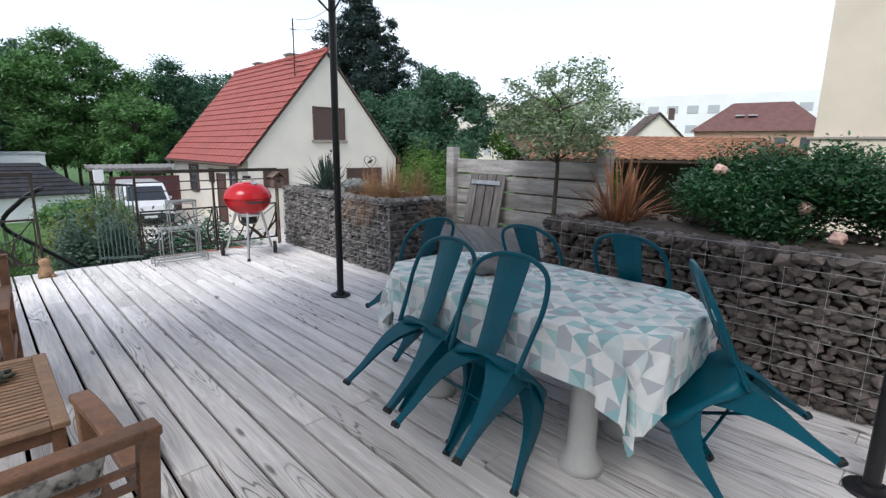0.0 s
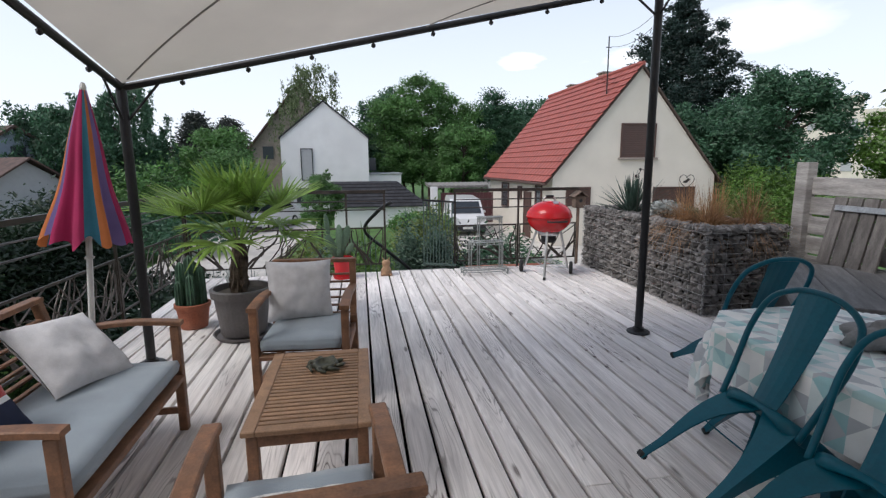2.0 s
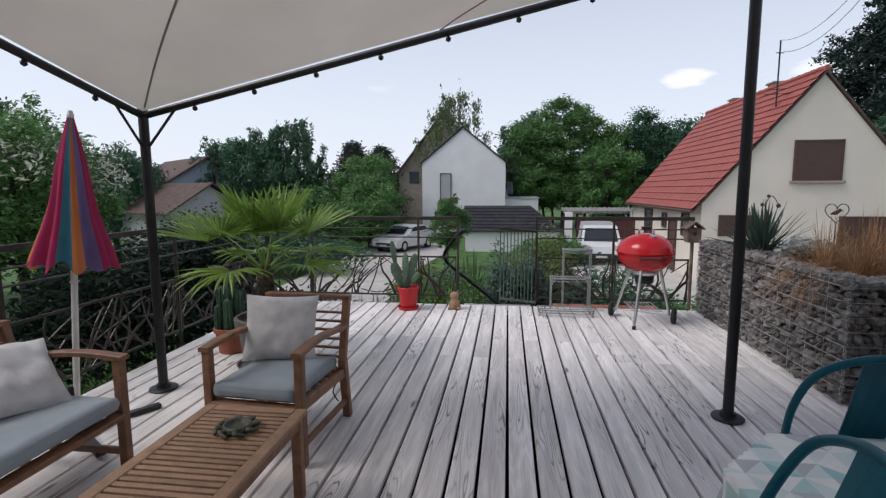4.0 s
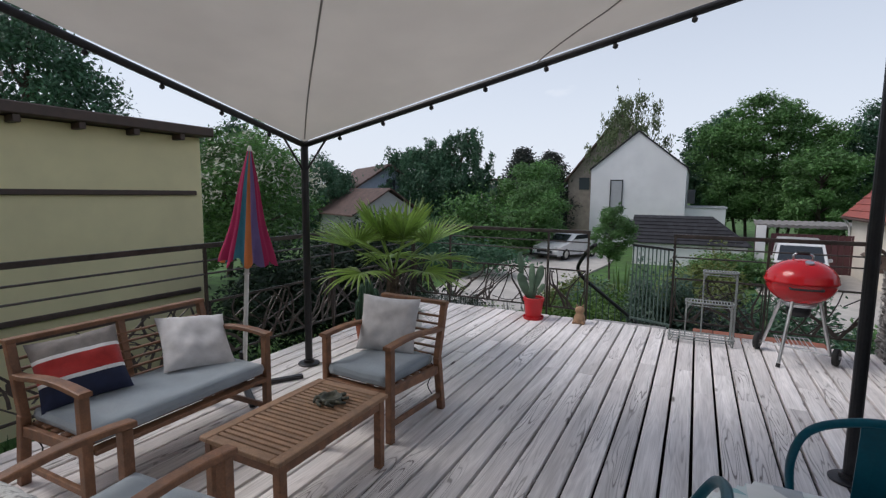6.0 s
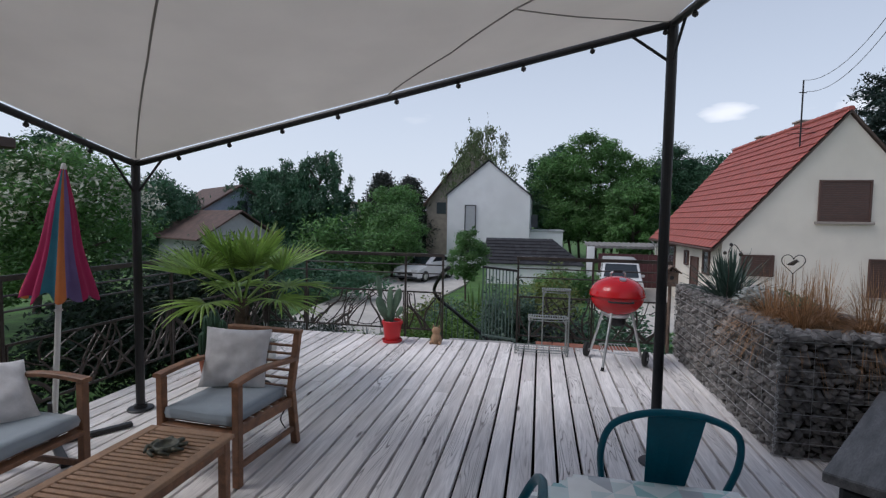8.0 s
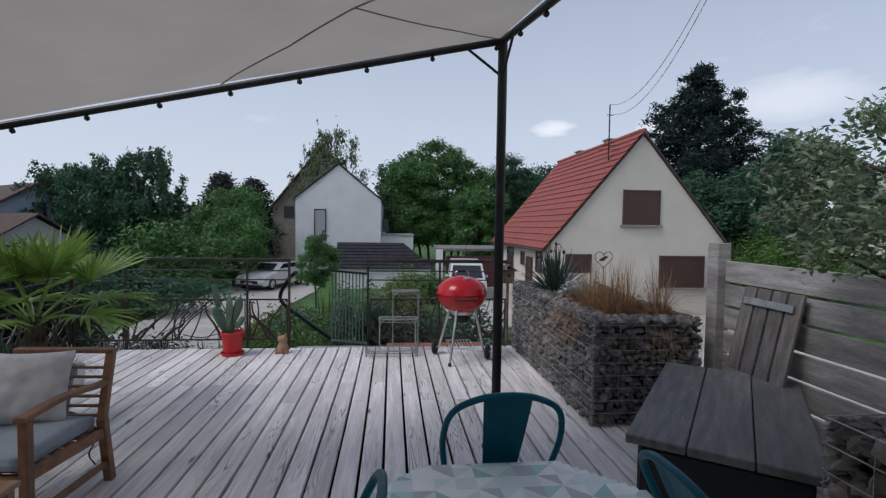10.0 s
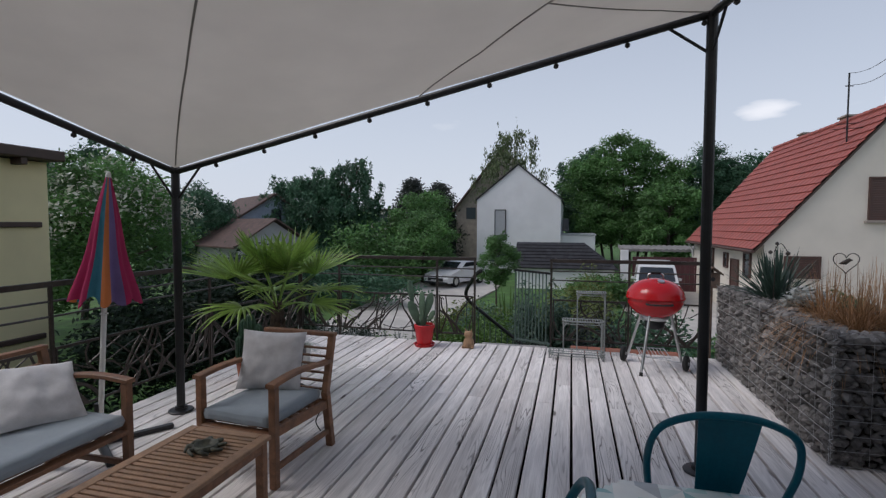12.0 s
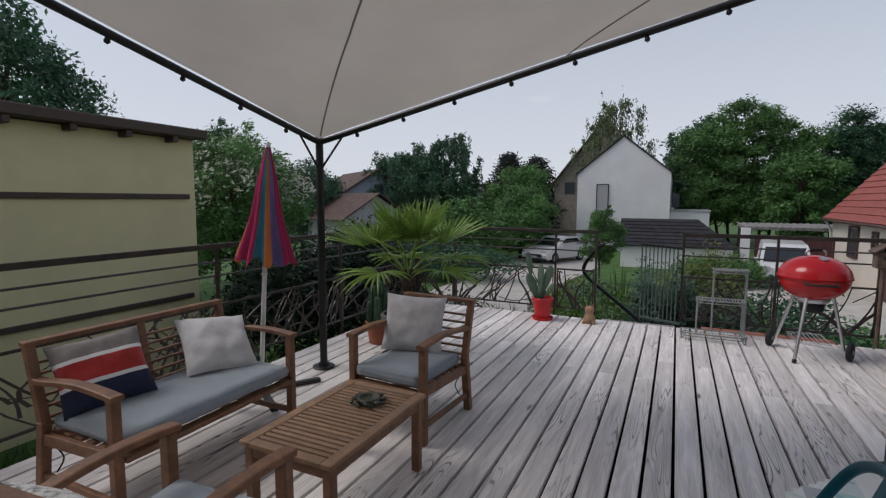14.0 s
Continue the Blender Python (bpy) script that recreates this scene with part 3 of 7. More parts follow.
# windows and door of the eaves side
for y0, y1, z0, z1, nm in ((1.2, 1.9, -0.45, 0.45, "window"), (4.0, 4.5, -0.3, 0.3, "window"), (6.2, 7.4, -0.9, 0.4, "window"), (2.6, 3.5, -2.1, 0.1, "door")):
    w = part(nm, bm_box(-3.86, (y0 + y1) / 2, (z0 + z1) / 2 - g, 0.06, y1 - y0, z1 - z0), WINDOW_GLASS if nm == "window" else SHUTTER, red_house)
    bm = bmesh.new()
    for y in (y0, y1):
        box(bm, (-3.89, y, (z0 + z1) / 2 - g), (0.08, 0.08, z1 - z0 + 0.06), 0.005)
    for z in (z0, z1):
        box(bm, (-3.893, (y0 + y1) / 2, z - g), (0.075, y1 - y0, 0.07), 0.005)
    part("window_frame" if nm == "window" else "door_frame", bm, SHUTTER, w)
# gutter and downpipe on the eaves side
bm = bmesh.new()
tube(bm, [(-4.25, -0.15, HE - g - 0.36), (-4.25, 10.3, HE - g - 0.36)], 0.06, 8)
part("gutter", bm, SHUTTER, red_house)
bm = bmesh.new()
tube(bm, curve_points([(-4.22, 10.1, HE - g - 0.38), (-4.0, 10.1, HE - g - 0.7), (-3.93, 10.1, HE - g - 1.2), (-3.93, 10.1, 0.0)], 12), 0.045, 8)
part("downpipe", bm, WHITE_PLASTIC, red_house)

# aerial mast
MAST_T = 2.5
mast = thing("antenna_mast", (11.2, 21.5, 4.42), "thin metal aerial mast on the red roof", "antenna")
bm = bmesh.new()
tube(bm, [(0, 0, -0.15), (0, 0, MAST_T)], 0.028, 6)
part("pole", bm, BLACK_STEEL, mast)
bm = bmesh.new()
tube(bm, [(-0.12, 0, MAST_T - 0.45), (0.16, 0.05, MAST_T - 0.45)], 0.018, 6)
part("crossbar", bm, BLACK_STEEL, mast)
for z, w in ((0.55, 0.42), (0.72, 0.30)):
    bm = bmesh.new()
    tube(bm, [(-w, 0.1, z), (w, -0.1, z)], 0.012, 5)
    for k in range(5):
        x = -w + k * w / 2
        tube(bm, [(x, 0.1 - 0.05 * k - 0.12, z), (x, 0.1 - 0.05 * k + 0.12, z)], 0.007, 4)
    part("aerial", bm, BLACK_STEEL, mast)

# overhead wires from the mast
wires = thing("overhead_wire", (11.2, 21.5, 6.92), "two thin black overhead wires", "wire")
for off in (0.0, 0.42):
    bm = bmesh.new()
    tube(bm, [Vector((off * 0.3, 0, -off)).lerp(Vector((-3.2, -16.5, 5.55)), i / 24) + Vector((0, 0, -2.6 * (i / 24) * (1 - i / 24) * 4)) for i in range(25)], 0.009, 5)
    part("wire", bm, BLACK_STEEL, wires)

# the white house with the charcoal roof
white_house = thing("house", (-2.25, 38.8, GROUND_Z), "white rendered house with a charcoal gabled roof", "house")
bm = bmesh.new()
gabled_walls(bm, -3.2, 3.2, 0, 11, -0.2, 3.45 - g, 6.05 - g)
part("wall", bm, WHITE_WALL, white_house)
bm = bmesh.new()
prism_roof(bm, -3.2, 3.2, -0.1, 11.1, 3.45 - g, 6.05 - g, 0.14, 0.10)
part("roof", bm, DARK_TILE_MASS, white_house)
w = part("window", bm_box(-1.36, -0.01, 1.5 - g, 0.82, 0.08, 2.3), GREY_BLIND, white_house)
bm = bmesh.new()
for x in (-1.77, -0.95):
    box(bm, (x, -0.03, 1.5 - g), (0.06, 0.1, 2.36))
for z in (0.35, 2.65):
    box(bm, (-1.36, -0.033, z - g), (0.82, 0.095, 0.06))
part("window_frame", bm, BLACK_STEEL, w)
w = part("window", bm_box(-1.0, -0.01, -0.8 - g, 2.4, 0.08, 1.1), WINDOW_GLASS, white_house)
bm = bmesh.new()
for x in (-2.2, -1.0, 0.2):
    box(bm, (x, -0.03, -0.8 - g), (0.07, 0.1, 1.16))
part("window_frame", bm, BLACK_STEEL, w)
part("flat_annex", bm_box(4.3, 3.4, 1.45, 2.9, 5.0, 2.9, 0.02), WHITE_WALL, white_house)
part("roof_edge", bm_box(4.3, 3.4, 2.95, 3.05, 5.15, 0.12, 0.01), GREY_BLIND, white_house)
part("air_unit", bm_box(3.55, 2.0, 3.7, 0.5, 0.9, 1.0, 0.03), WINDOW_GLASS, white_house)

# low garage with a hipped charcoal roof
garage = thing("garage", (1.4, 29.4, GROUND_Z), "low white garage with a charcoal tiled hip roof", "garage")
part("wall", bm_box(0, 1.9, 0.55, 5.4, 3.6, 1.4), WHITE_WALL, garage)
bm = bmesh.new()
lo, hi = 1.2, 2.62
base = [(-2.95, -0.1, lo), (2.95, -0.1, lo), (2.95, 4.2, lo), (-2.95, 4.2, lo)]
ridge = [(-2.75, 1.9, hi), (1.15, 1.9, hi)]
vs = [bm.verts.new(p) for p in base + ridge]
for fc in ((0, 1, 5, 4), (1, 2, 5), (2, 3, 4, 5), (3, 0, 4), (3, 2, 1, 0)):
    bm.faces.new([vs[i] for i in fc])
gr = part("roof", bm, DARK_TILE_MASS, garage)
mv, mf = [], []
rows = 8
for r in range(rows):
    f0, f1 = r / rows, (r + 1) / rows
    y0, y1, z0, z1 = -0.1 + 2.0 * f0, -0.1 + 2.0 * f1, lo + (hi - lo) * f0, lo + (hi - lo) * f1
    xr0 = 2.95 - 1.8 * f1
    n = int((xr0 + 2.9) / 0.3)
    for c in range(n):
        x = -2.9 + c * (xr0 + 2.9) / n
        w_ = (xr0 + 2.9) / n * 0.97
        k = len(mv)
        mv += [(x, y0 - 0.03, z0 + 0.07), (x + w_, y0 - 0.03, z0 + 0.07), (x + w_, y1, z1 + 0.03), (x, y1, z1 + 0.03), (x, y0 - 0.03, z0 + 0.02), (x + w_, y0 - 0.03, z0 + 0.02)]
        mf += [(k, k + 1, k + 2, k + 3), (k + 4, k + 5, k + 1, k)]
tagged(raw("roof_tiles", mv, mf, DARK_TILE_MASS, gr), kind="stuff")

# pale garden wall, maroon gate and corrugated lean-to beside the drive
slab("garden_wall", 4.45, 4.85, 29.8, 30.1, GROUND_Z - 0.1, 0.12, WHITE_WALL, "white rendered gate pillar", "wall")
gate = thing("driveway_gate", (6.8, 29.95, GROUND_Z), "maroon painted plank driveway gate", "gate")
for i in range(14):
    part("plank", bm_box(-1.6 + i * 0.245, 0, 1.0, 0.235, 0.05, 1.9, 0.01), MAROON_DOOR, gate)
lean = thing("lean_to_roof", (7.6, 31.4, 0.12), "corrugated grey lean-to roof behind the gate", "roof")
bm = bmesh.new()
vs = []
for i in range(61):
    x = -3.0 + i * 0.1
    z = 0.03 * math.sin(i * 2.1)
    vs.append((bm.verts.new((x, 0, z)), bm.verts.new((x, 2.5, z + 0.12)), bm.verts.new((x, 0, z - 0.15)), bm.verts.new((x, 2.5, z + 0.0))))
for p, q in zip(vs, vs[1:]):
    bm.faces.new((p[0], q[0], q[1], p[1]))
    bm.faces.new((p[2], q[2], q[0], p[0]))
    bm.faces.new((p[3], p[2], q[2], q[3])[::-1])
part("sheet", bm, material("grey_fibre_cement", (0.22, 0.21, 0.20), 0.85, 0.15, 3.0), lean)
bm = bmesh.new()
for x in (-2.9, 2.9):
    box(bm, (x, 1.2, -1.25), (0.12, 0.12, 2.4))
part("post", bm, BROWN_TRIM, lean)

# pale yellow neighbour with a flat brown roof
yellow = thing("house", (-7.33, 7.5, GROUND_Z), "pale yellow rendered house with a flat brown roof", "house")
part("wall", bm_box(-3.5, -9.0, (2.62 - g) / 2 - 0.05, 7.0, 18.0, 2.62 - g + 0.1), YELLOW_WALL, yellow)
part("roof", bm_box(-3.45, -9.0, 2.73 - g, 7.5, 18.24, 0.18, 0.02), BROWN_TRIM, yellow)
for i in range(11):
    part("rafter_end", bm_box(0.14, -0.55 - i * 0.86, 2.58 - g, 0.26, 0.10, 0.11, 0.01), BROWN_TRIM, yellow)
for z in (1.52, -0.45):
    part("wall_band", bm_box(0.03, -4.95, z - g, 0.06, 9.6, 0.09, 0.01), BROWN_TRIM, yellow)
ch = part("chimney", bm_box(-2.6, -2.6, 3.15 - g, 0.6, 0.6, 0.9, 0.02), OLD_TILE, yellow)
part("chimney_cap", bm_box(-2.6, -2.6, 3.63 - g, 0.72, 0.72, 0.07, 0.01), SILL, ch)

# far houses on the garden side
far_house = thing("house", pose(-16.6, 28.4, GROUND_Z, 0, 0, 52), "distant house with a brown tiled roof and pale blue gable", "house")
bm = bmesh.new()
gabled_walls(bm, -2.2, 2.2, 0.0, 8.0, 0, 4.1, 5.5)
part("wall", bm, BLUE_WALL, far_house)
bm = bmesh.new()
prism_roof(bm, -2.2, 2.2, -0.3, 8.3, 4.1, 5.55, 0.14, 0.4)
part("roof", bm, OLD_TILE, far_house)
part("window", bm_box(0.1, -0.02, 4.2, 0.6, 0.1, 0.9), WINDOW_GLASS, far_house)
shed = thing("shed", pose(-13.0, 22.9, GROUND_Z, 0, 0, 62), "garden shed with a brown pitched roof", "shed")
bm = bmesh.new()
gabled_walls(bm, -1.9, 1.9, 0.0, 5.0, 0, 2.7, 3.85)
part("wall", bm, GREY_BLIND, shed)
bm = bmesh.new()
prism_roof(bm, -1.9, 1.9, -0.3, 5.3, 2.75, 3.95, 0.08, 0.35)
part("roof", bm, OLD_TILE, shed)
behind = thing("house", (-5.2, 52.0, GROUND_Z), "tall house with a steep brown roof behind the white house", "house")
bm = bmesh.new()
gabled_walls(bm, -5.0, 5.0, 0, 9, 0, 5.4, 11.6)
part("wall", bm, material("taupe_gable_cladding", (0.26, 0.22, 0.19), 0.85, 0.1, 3.0), behind)
bm = bmesh.new()
prism_roof(bm, -5.0, 5.0, -0.5, 9.4, 5.4, 11.7, 0.2, 0.3)
part("roof", bm, OLD_TILE, behind)
for x in (-3.4, -1.6):
    part("window", bm_box(x, -0.02, 4.9, 1.0, 0.1, 1.2), WINDOW_GLASS, behind)
pale_block = thing("house", (-19.5, 58.0, GROUND_Z), "pale apartment house far behind the trees", "house")
part("wall", bm_box(0, 3, 2.6, 10, 6, 5.6), CREAM_WALL, pale_block)
part("roof", bm_box(0, 3, 5.5, 10.6, 6.6, 0.3), OLD_TILE, pale_block)
for i in range(4):
    for z in (2.0, 4.3):
        part("window", bm_box(-3.6 + i * 2.2, -0.02, z, 1.0, 0.1, 1.3), WINDOW_GLASS, pale_block)

# right-hand side: tiled outbuilding, far houses and the beige neighbour
tiled = thing("outbuilding", pose(12.1, 4.2, GROUND_Z, 0, 0, -43), "open outbuilding with an old orange tiled roof", "outbuilding")
part("wall", bm_box(-0.7, 1.9, 1.7, 6.4, 0.2, 3.4), BROWN_TRIM, tiled)
for x in (-3.7, -1.7, 0.3, 2.3):
    part("post", bm_box(x, -0.5, 1.7, 0.14, 0.14, 3.4, 0.01), BROWN_TRIM, tiled)
bm = bmesh.new()
box(bm, (-0.7, 0.75, 3.66), (6.8, 3.0, 0.06), 0, Matrix.Rotation(radians(10), 4, "X"))
tr = part("roof", bm, BROWN_TRIM, tiled)
up_ = Vector((0, math.cos(radians(10)), math.sin(radians(10))))
tile_slope(tr, Vector((-4.1, 0.75, 3.66)) - up_ * 1.52 + Vector((0, 0, 0.03)), (1, 0, 0), up_, 33, 12, 0.206, 0.255, ORANGE_TILE_MASS, ORANGE_TILE_MASS, (0, -up_.z, up_.y), 0, 0.01)
gable2 = thing("house", pose(47.0, 20.4, GROUND_Z, 0, 0, 20), "distant cream house with a brown gabled roof", "house")
bm = bmesh.new()
gabled_walls(bm, -2.4, 2.4, 0, 7, 0, 4.6, 6.9)
bmesh.ops.rotate(bm, verts=bm.verts, cent=(0, 0, 0), matrix=Matrix.Rotation(radians(-75), 3, "Z"))
part("wall", bm, CREAM_WALL, gable2)
bm = bmesh.new()
prism_roof(bm, -2.4, 2.4, -0.3, 7.2, 4.65, 7.0, 0.12, 0.3)
bmesh.ops.rotate(bm, verts=bm.verts, cent=(0, 0, 0), matrix=Matrix.Rotation(radians(-75), 3, "Z"))
part("roof", bm, OLD_TILE, gable2)
for dx, dy in ((2.5, -0.3), (3.6, -0.3)):
    part("chimney", bm_box(dx, dy - 0.6, 7.1, 0.5, 0.5, 1.0), OLD_TILE, gable2)
manor = thing("house", pose(60.0, 15.5, GROUND_Z, 0, 0, 12), "distant sandstone house with a maroon hipped roof", "house")
part("wall", bm_box(0, 0, 2.9, 8, 11, 5.8), PINK_WALL, manor)
bm = bmesh.new()
vs = [bm.verts.new(p) for p in ((-4.4, -5.9, 5.6), (4.4, -5.9, 5.6), (4.4, 5.9, 5.6), (-4.4, 5.9, 5.6), (0, -2.6, 8.6), (0, 2.6, 8.6))]
for fc in ((0, 1, 4), (1, 2, 5, 4), (2, 3, 5), (3, 0, 4, 5), (3, 2, 1, 0)):
    bm.faces.new([vs[i] for i in fc])
part("roof", bm, FAR_ROOF, manor)
for y in (-0.6, 0.5):
    part("skylight", bm_box(-2.2, y + 1.2, 7.2, 0.9, 0.8, 0.12), GREY_BLIND, manor)
for y in (-4, -2, 0.2, 2.4, 4.2):
    part("window", bm_box(-4.02, y, 4.4, 0.1, 0.9, 1.2), WINDOW_GLASS, manor)
block = thing("apartment_building", pose(88, 38, GROUND_Z, 0, 0, 15), "long pale apartment building in the distance", "building")
part("wall", bm_box(0, 0, 6, 12, 44, 12.4), WHITE_WALL, block)
for i in range(15):
    for z in (4.0, 7.0, 10.0):
        part("window", bm_box(-6.03, -20 + i * 2.9, z, 0.1, 1.6, 1.2), GREY_BLIND, block)
block2 = thing("apartment_building", pose(76, 61, GROUND_Z, 0, 0, -50), "stepped pale apartment building above the trees", "building")
for i, h in enumerate((13.0, 11.0, 9.5)):
    part("wall", bm_box(i * 7.0 - 7, 0, h / 2, 7.0, 9, h, 0.02), CREAM_WALL, block2)
    for z in np.arange(3, h - 1, 3):
        for dx in (-2, 0.4, 2.5):
            part("window", bm_box(i * 7.0 - 7 + dx, -4.53, z, 1.3, 0.1, 1.3), GREY_BLIND, block2)
beige = thing("house", (10.3, 2.0, GROUND_Z), "tall beige rendered house wall beside the garden", "house")
part("wall", bm_box(4.0, -5.2, 1.9, 8.0, 10.2, 3.9), BEIGE_WALL, beige)
part("upper_wall", bm_box(4.03, -5.22, 6.4, 7.86, 10.2, 5.1), BEIGE_WALL, beige)
part("ledge", bm_box(4.0, -5.2, 3.86, 8.06, 10.3, 0.05, 0.01), SILL, beige)

# the house wall behind the walker, which closes the terrace
slab("wall_south", -7.0, 6.5, -2.0, -1.56, GROUND_Z, 3.6, PLAIN_WALL, "plain rendered wall of the house behind the terrace", "wall")

# ---- deck boards ----
PITCH, GAP, BOARD_T = 0.1515, 0.019, 0.040
deck = thing("floor", (0, 0, 0), "weathered silver-grey timber deck boards", "deck", kind="structure")
board_meshes = {}


def board_mesh(length, width):
    key = (round(length, 2), round(width, 3))
    if key not in board_meshes:
        bm = bmesh.new()
        box(bm, (0, 0, 0), (width, length, BOARD_T), 0.003)
        me = bpy.data.meshes.new("deck_board")
        bm.to_mesh(me)
        bm.free()
        me.materials.append(DECK)
        board_meshes[key] = me
    return board_meshes[key]


rng = random.Random(4)
first = 1.777 - PITCH * 24
n_boards = int((DX1 - first) / PITCH)
for i in range(n_boards):
    x = first + i * PITCH + PITCH / 2
    cuts = [DY0, 1.35 if i % 2 else 2.2, 5.54 if i % 2 else 5.02, DY1]
    if i % 3 == 0:
        cuts[1] = 0.2
    for y0, y1 in zip(cuts, cuts[1:]):
        ob = new("deck_board", board_mesh(y1 - y0 - 0.003, PITCH - GAP))
        ob.parent = deck
        ob.location = (x, (y0 + y1) / 2, -BOARD_T / 2 + rng.uniform(-0.0015, 0.0015))

# ---- pergola with its stretched canopy ----
CL, CR, CNL, CNR = Vector((-1.33, 4.05, 1.955)), Vector((2.55, 4.05, 2.795)), Vector((-1.33, -0.30, 2.96)), Vector((2.72, 0.10, 2.19))


def saddle(u, v):
    return CL * ((1 - u) * (1 - v)) + CR * (u * (1 - v)) + CNL * ((1 - u) * v) + CNR * (u * v)


pergola = thing("pergola", (0, 0, 0), "black steel pergola frame with corners of uneven height", "pergola")
for c in (CL, CR, CNL, CNR):
    bm = bmesh.new()
    tube(bm, [(c.x, c.y, 0.008), (c.x, c.y, c.z + 0.06)], 0.032, 14)
    post = part("post", bm, BLACK_STEEL, pergola, smooth=False)
    bm = bmesh.new()
    lathe(bm, [(0, 0.004), (0.095, 0.004), (0.097, 0.012), (0.09, 0.018), (0.05, 0.022), (0.045, 0.045), (0, 0.045)], 20, (c.x, c.y, 0))
    part("base_plate", bm, BLACK_STEEL, post)
for a, b in ((CL, CR), (CL, CNL), (CR, CNR), (CNL, CNR)):
    bm = bmesh.new()
    tube(bm, [a, b], 0.024, 12)
    beam = part("beam", bm, BLACK_STEEL, pergola)
    ln = (b - a).length
    n = max(6, int(ln / 0.43))
    for i in range(n):
        p = a.lerp(b, (i + 0.9) / n)
        bm = bmesh.new()
        tube(bm, [p + Vector((0, 0, 0.02)), p - Vector((0, 0, 0.03))], 0.009, 6)
        bmesh.ops.create_icosphere(bm, subdivisions=1, radius=0.019, matrix=Matrix.Translation(p - Vector((0, 0, 0.042))))
        part("hook", bm, BLACK_STEEL, beam)
for c, others in ((CL, (CR, CNL)), (CR, (CL, CNR)), (CNR, (CR, CNL)), (CNL, (CL, CNR))):
    for o in others:
        bm = bmesh.new()
        d = (o - c).normalized()
        tube(bm, [c - Vector((0, 0, 0.24)), c + d * 0.26], 0.009, 6)
        part("corner_brace", bm, BLACK_STEEL, pergola)

N = 36
cv, cf = [], []
for i in range(N + 1):
    for j in range(N + 1):
        u, v = 0.005 + 0.99 * i / N, 0.005 + 0.99 * j / N
        # the edge bows in a little between the hooks
        bow = 0.006
        uu = u + bow * math.sin(math.pi * v) * (1 - 2 * u) * (abs(1 - 2 * u) ** 6)
        vv = v + bow * math.sin(math.pi * u) * (1 - 2 * v) * (abs(1 - 2 * v) ** 6)
        p = saddle(uu, vv)
        cv.append((p.x, p.y, p.z + 0.018 + 0.004 * noise.noise(Vector((u * 6, v * 6, 0)))))
for i in range(N):
    for j in range(N):
        a = i * (N + 1) + j
        cf.append((a, a + 1, a + N + 2, a + N + 1))
canopy = thing("canopy", (0, 0, 0), "cream canvas sun sail stretched over the pergola", "canopy")
sail = raw("sail", cv, cf, CANVAS, canopy, smooth=True)


def seam(uvs, w=0.010):
    bm = bmesh.new()
    prev = None
    for (u0, v0), (u1, v1) in zip(uvs, uvs[1:]):
        for k in range(13):
            t = k / 12
            p, q = saddle(u0 + (u1 - u0) * t, v0 + (v1 - v0) * t), saddle(u0 + (u1 - u0) * (t + 0.02), v0 + (v1 - v0) * (t + 0.02))
            side = (q - p).cross(Vector((0, 0, 1))).normalized() * w / 2
            row = [bm.verts.new(p + side + Vector((0, 0, 0.006))), bm.verts.new(p - side + Vector((0, 0, 0.006))), bm.verts.new(p - side + Vector((0, 0, 0.011))), bm.verts.new(p + side + Vector((0, 0, 0.011)))]
            if prev:
                for m in range(4):
                    bm.faces.new((prev[m], prev[(m + 1) % 4], row[(m + 1) % 4], row[m]))
            prev = row
    return part("seam", bm, SEAM, canopy)


seam([(0.02, 0.018), (0.29, 0.265), (0.42, 0.39), (0.96, 0.96)])
seam([(0.53, 0.008), (0.567, 0.043), (0.66, 0.122), (0.757, 0.235), (0.985, 0.44)], 0.007)
seam([(0.99, 0.012), (0.905, 0.105), (0.757, 0.235)], 0.007)
seam([(0.012, 0.548), (0.24, 0.76), (0.46, 0.985)], 0.007)

# ---- gabion planters ----
def rock_mesh(seed, mat=None):
    r = random.Random(seed)
    bm = bmesh.new()
    bmesh.ops.create_icosphere(bm, subdivisions=1, radius=1.0)
    sx, sy, sz = r.uniform(0.75, 1.25), r.uniform(0.7, 1.1), r.uniform(0.5, 0.85)
    for v in bm.verts:
        v.co *= r.uniform(0.62, 1.30)
        v.co = Vector((v.co.x * sx, v.co.y * sy, v.co.z * sz))
    me = bpy.data.meshes.new("stone")
    bm.to_mesh(me)
    bm.free()
    me.materials.append(mat or STONE)
    return me


ROCKS = [rock_mesh(s) for s in range(14)]
BROWN_ROCKS = [rock_mesh(s, BROWN_STONE) for s in range(14)]
ROCK_DATA = [(np.array([v.co[:] for v in m.vertices]), [tuple(p.vertices) for p in m.polygons]) for m in ROCKS]


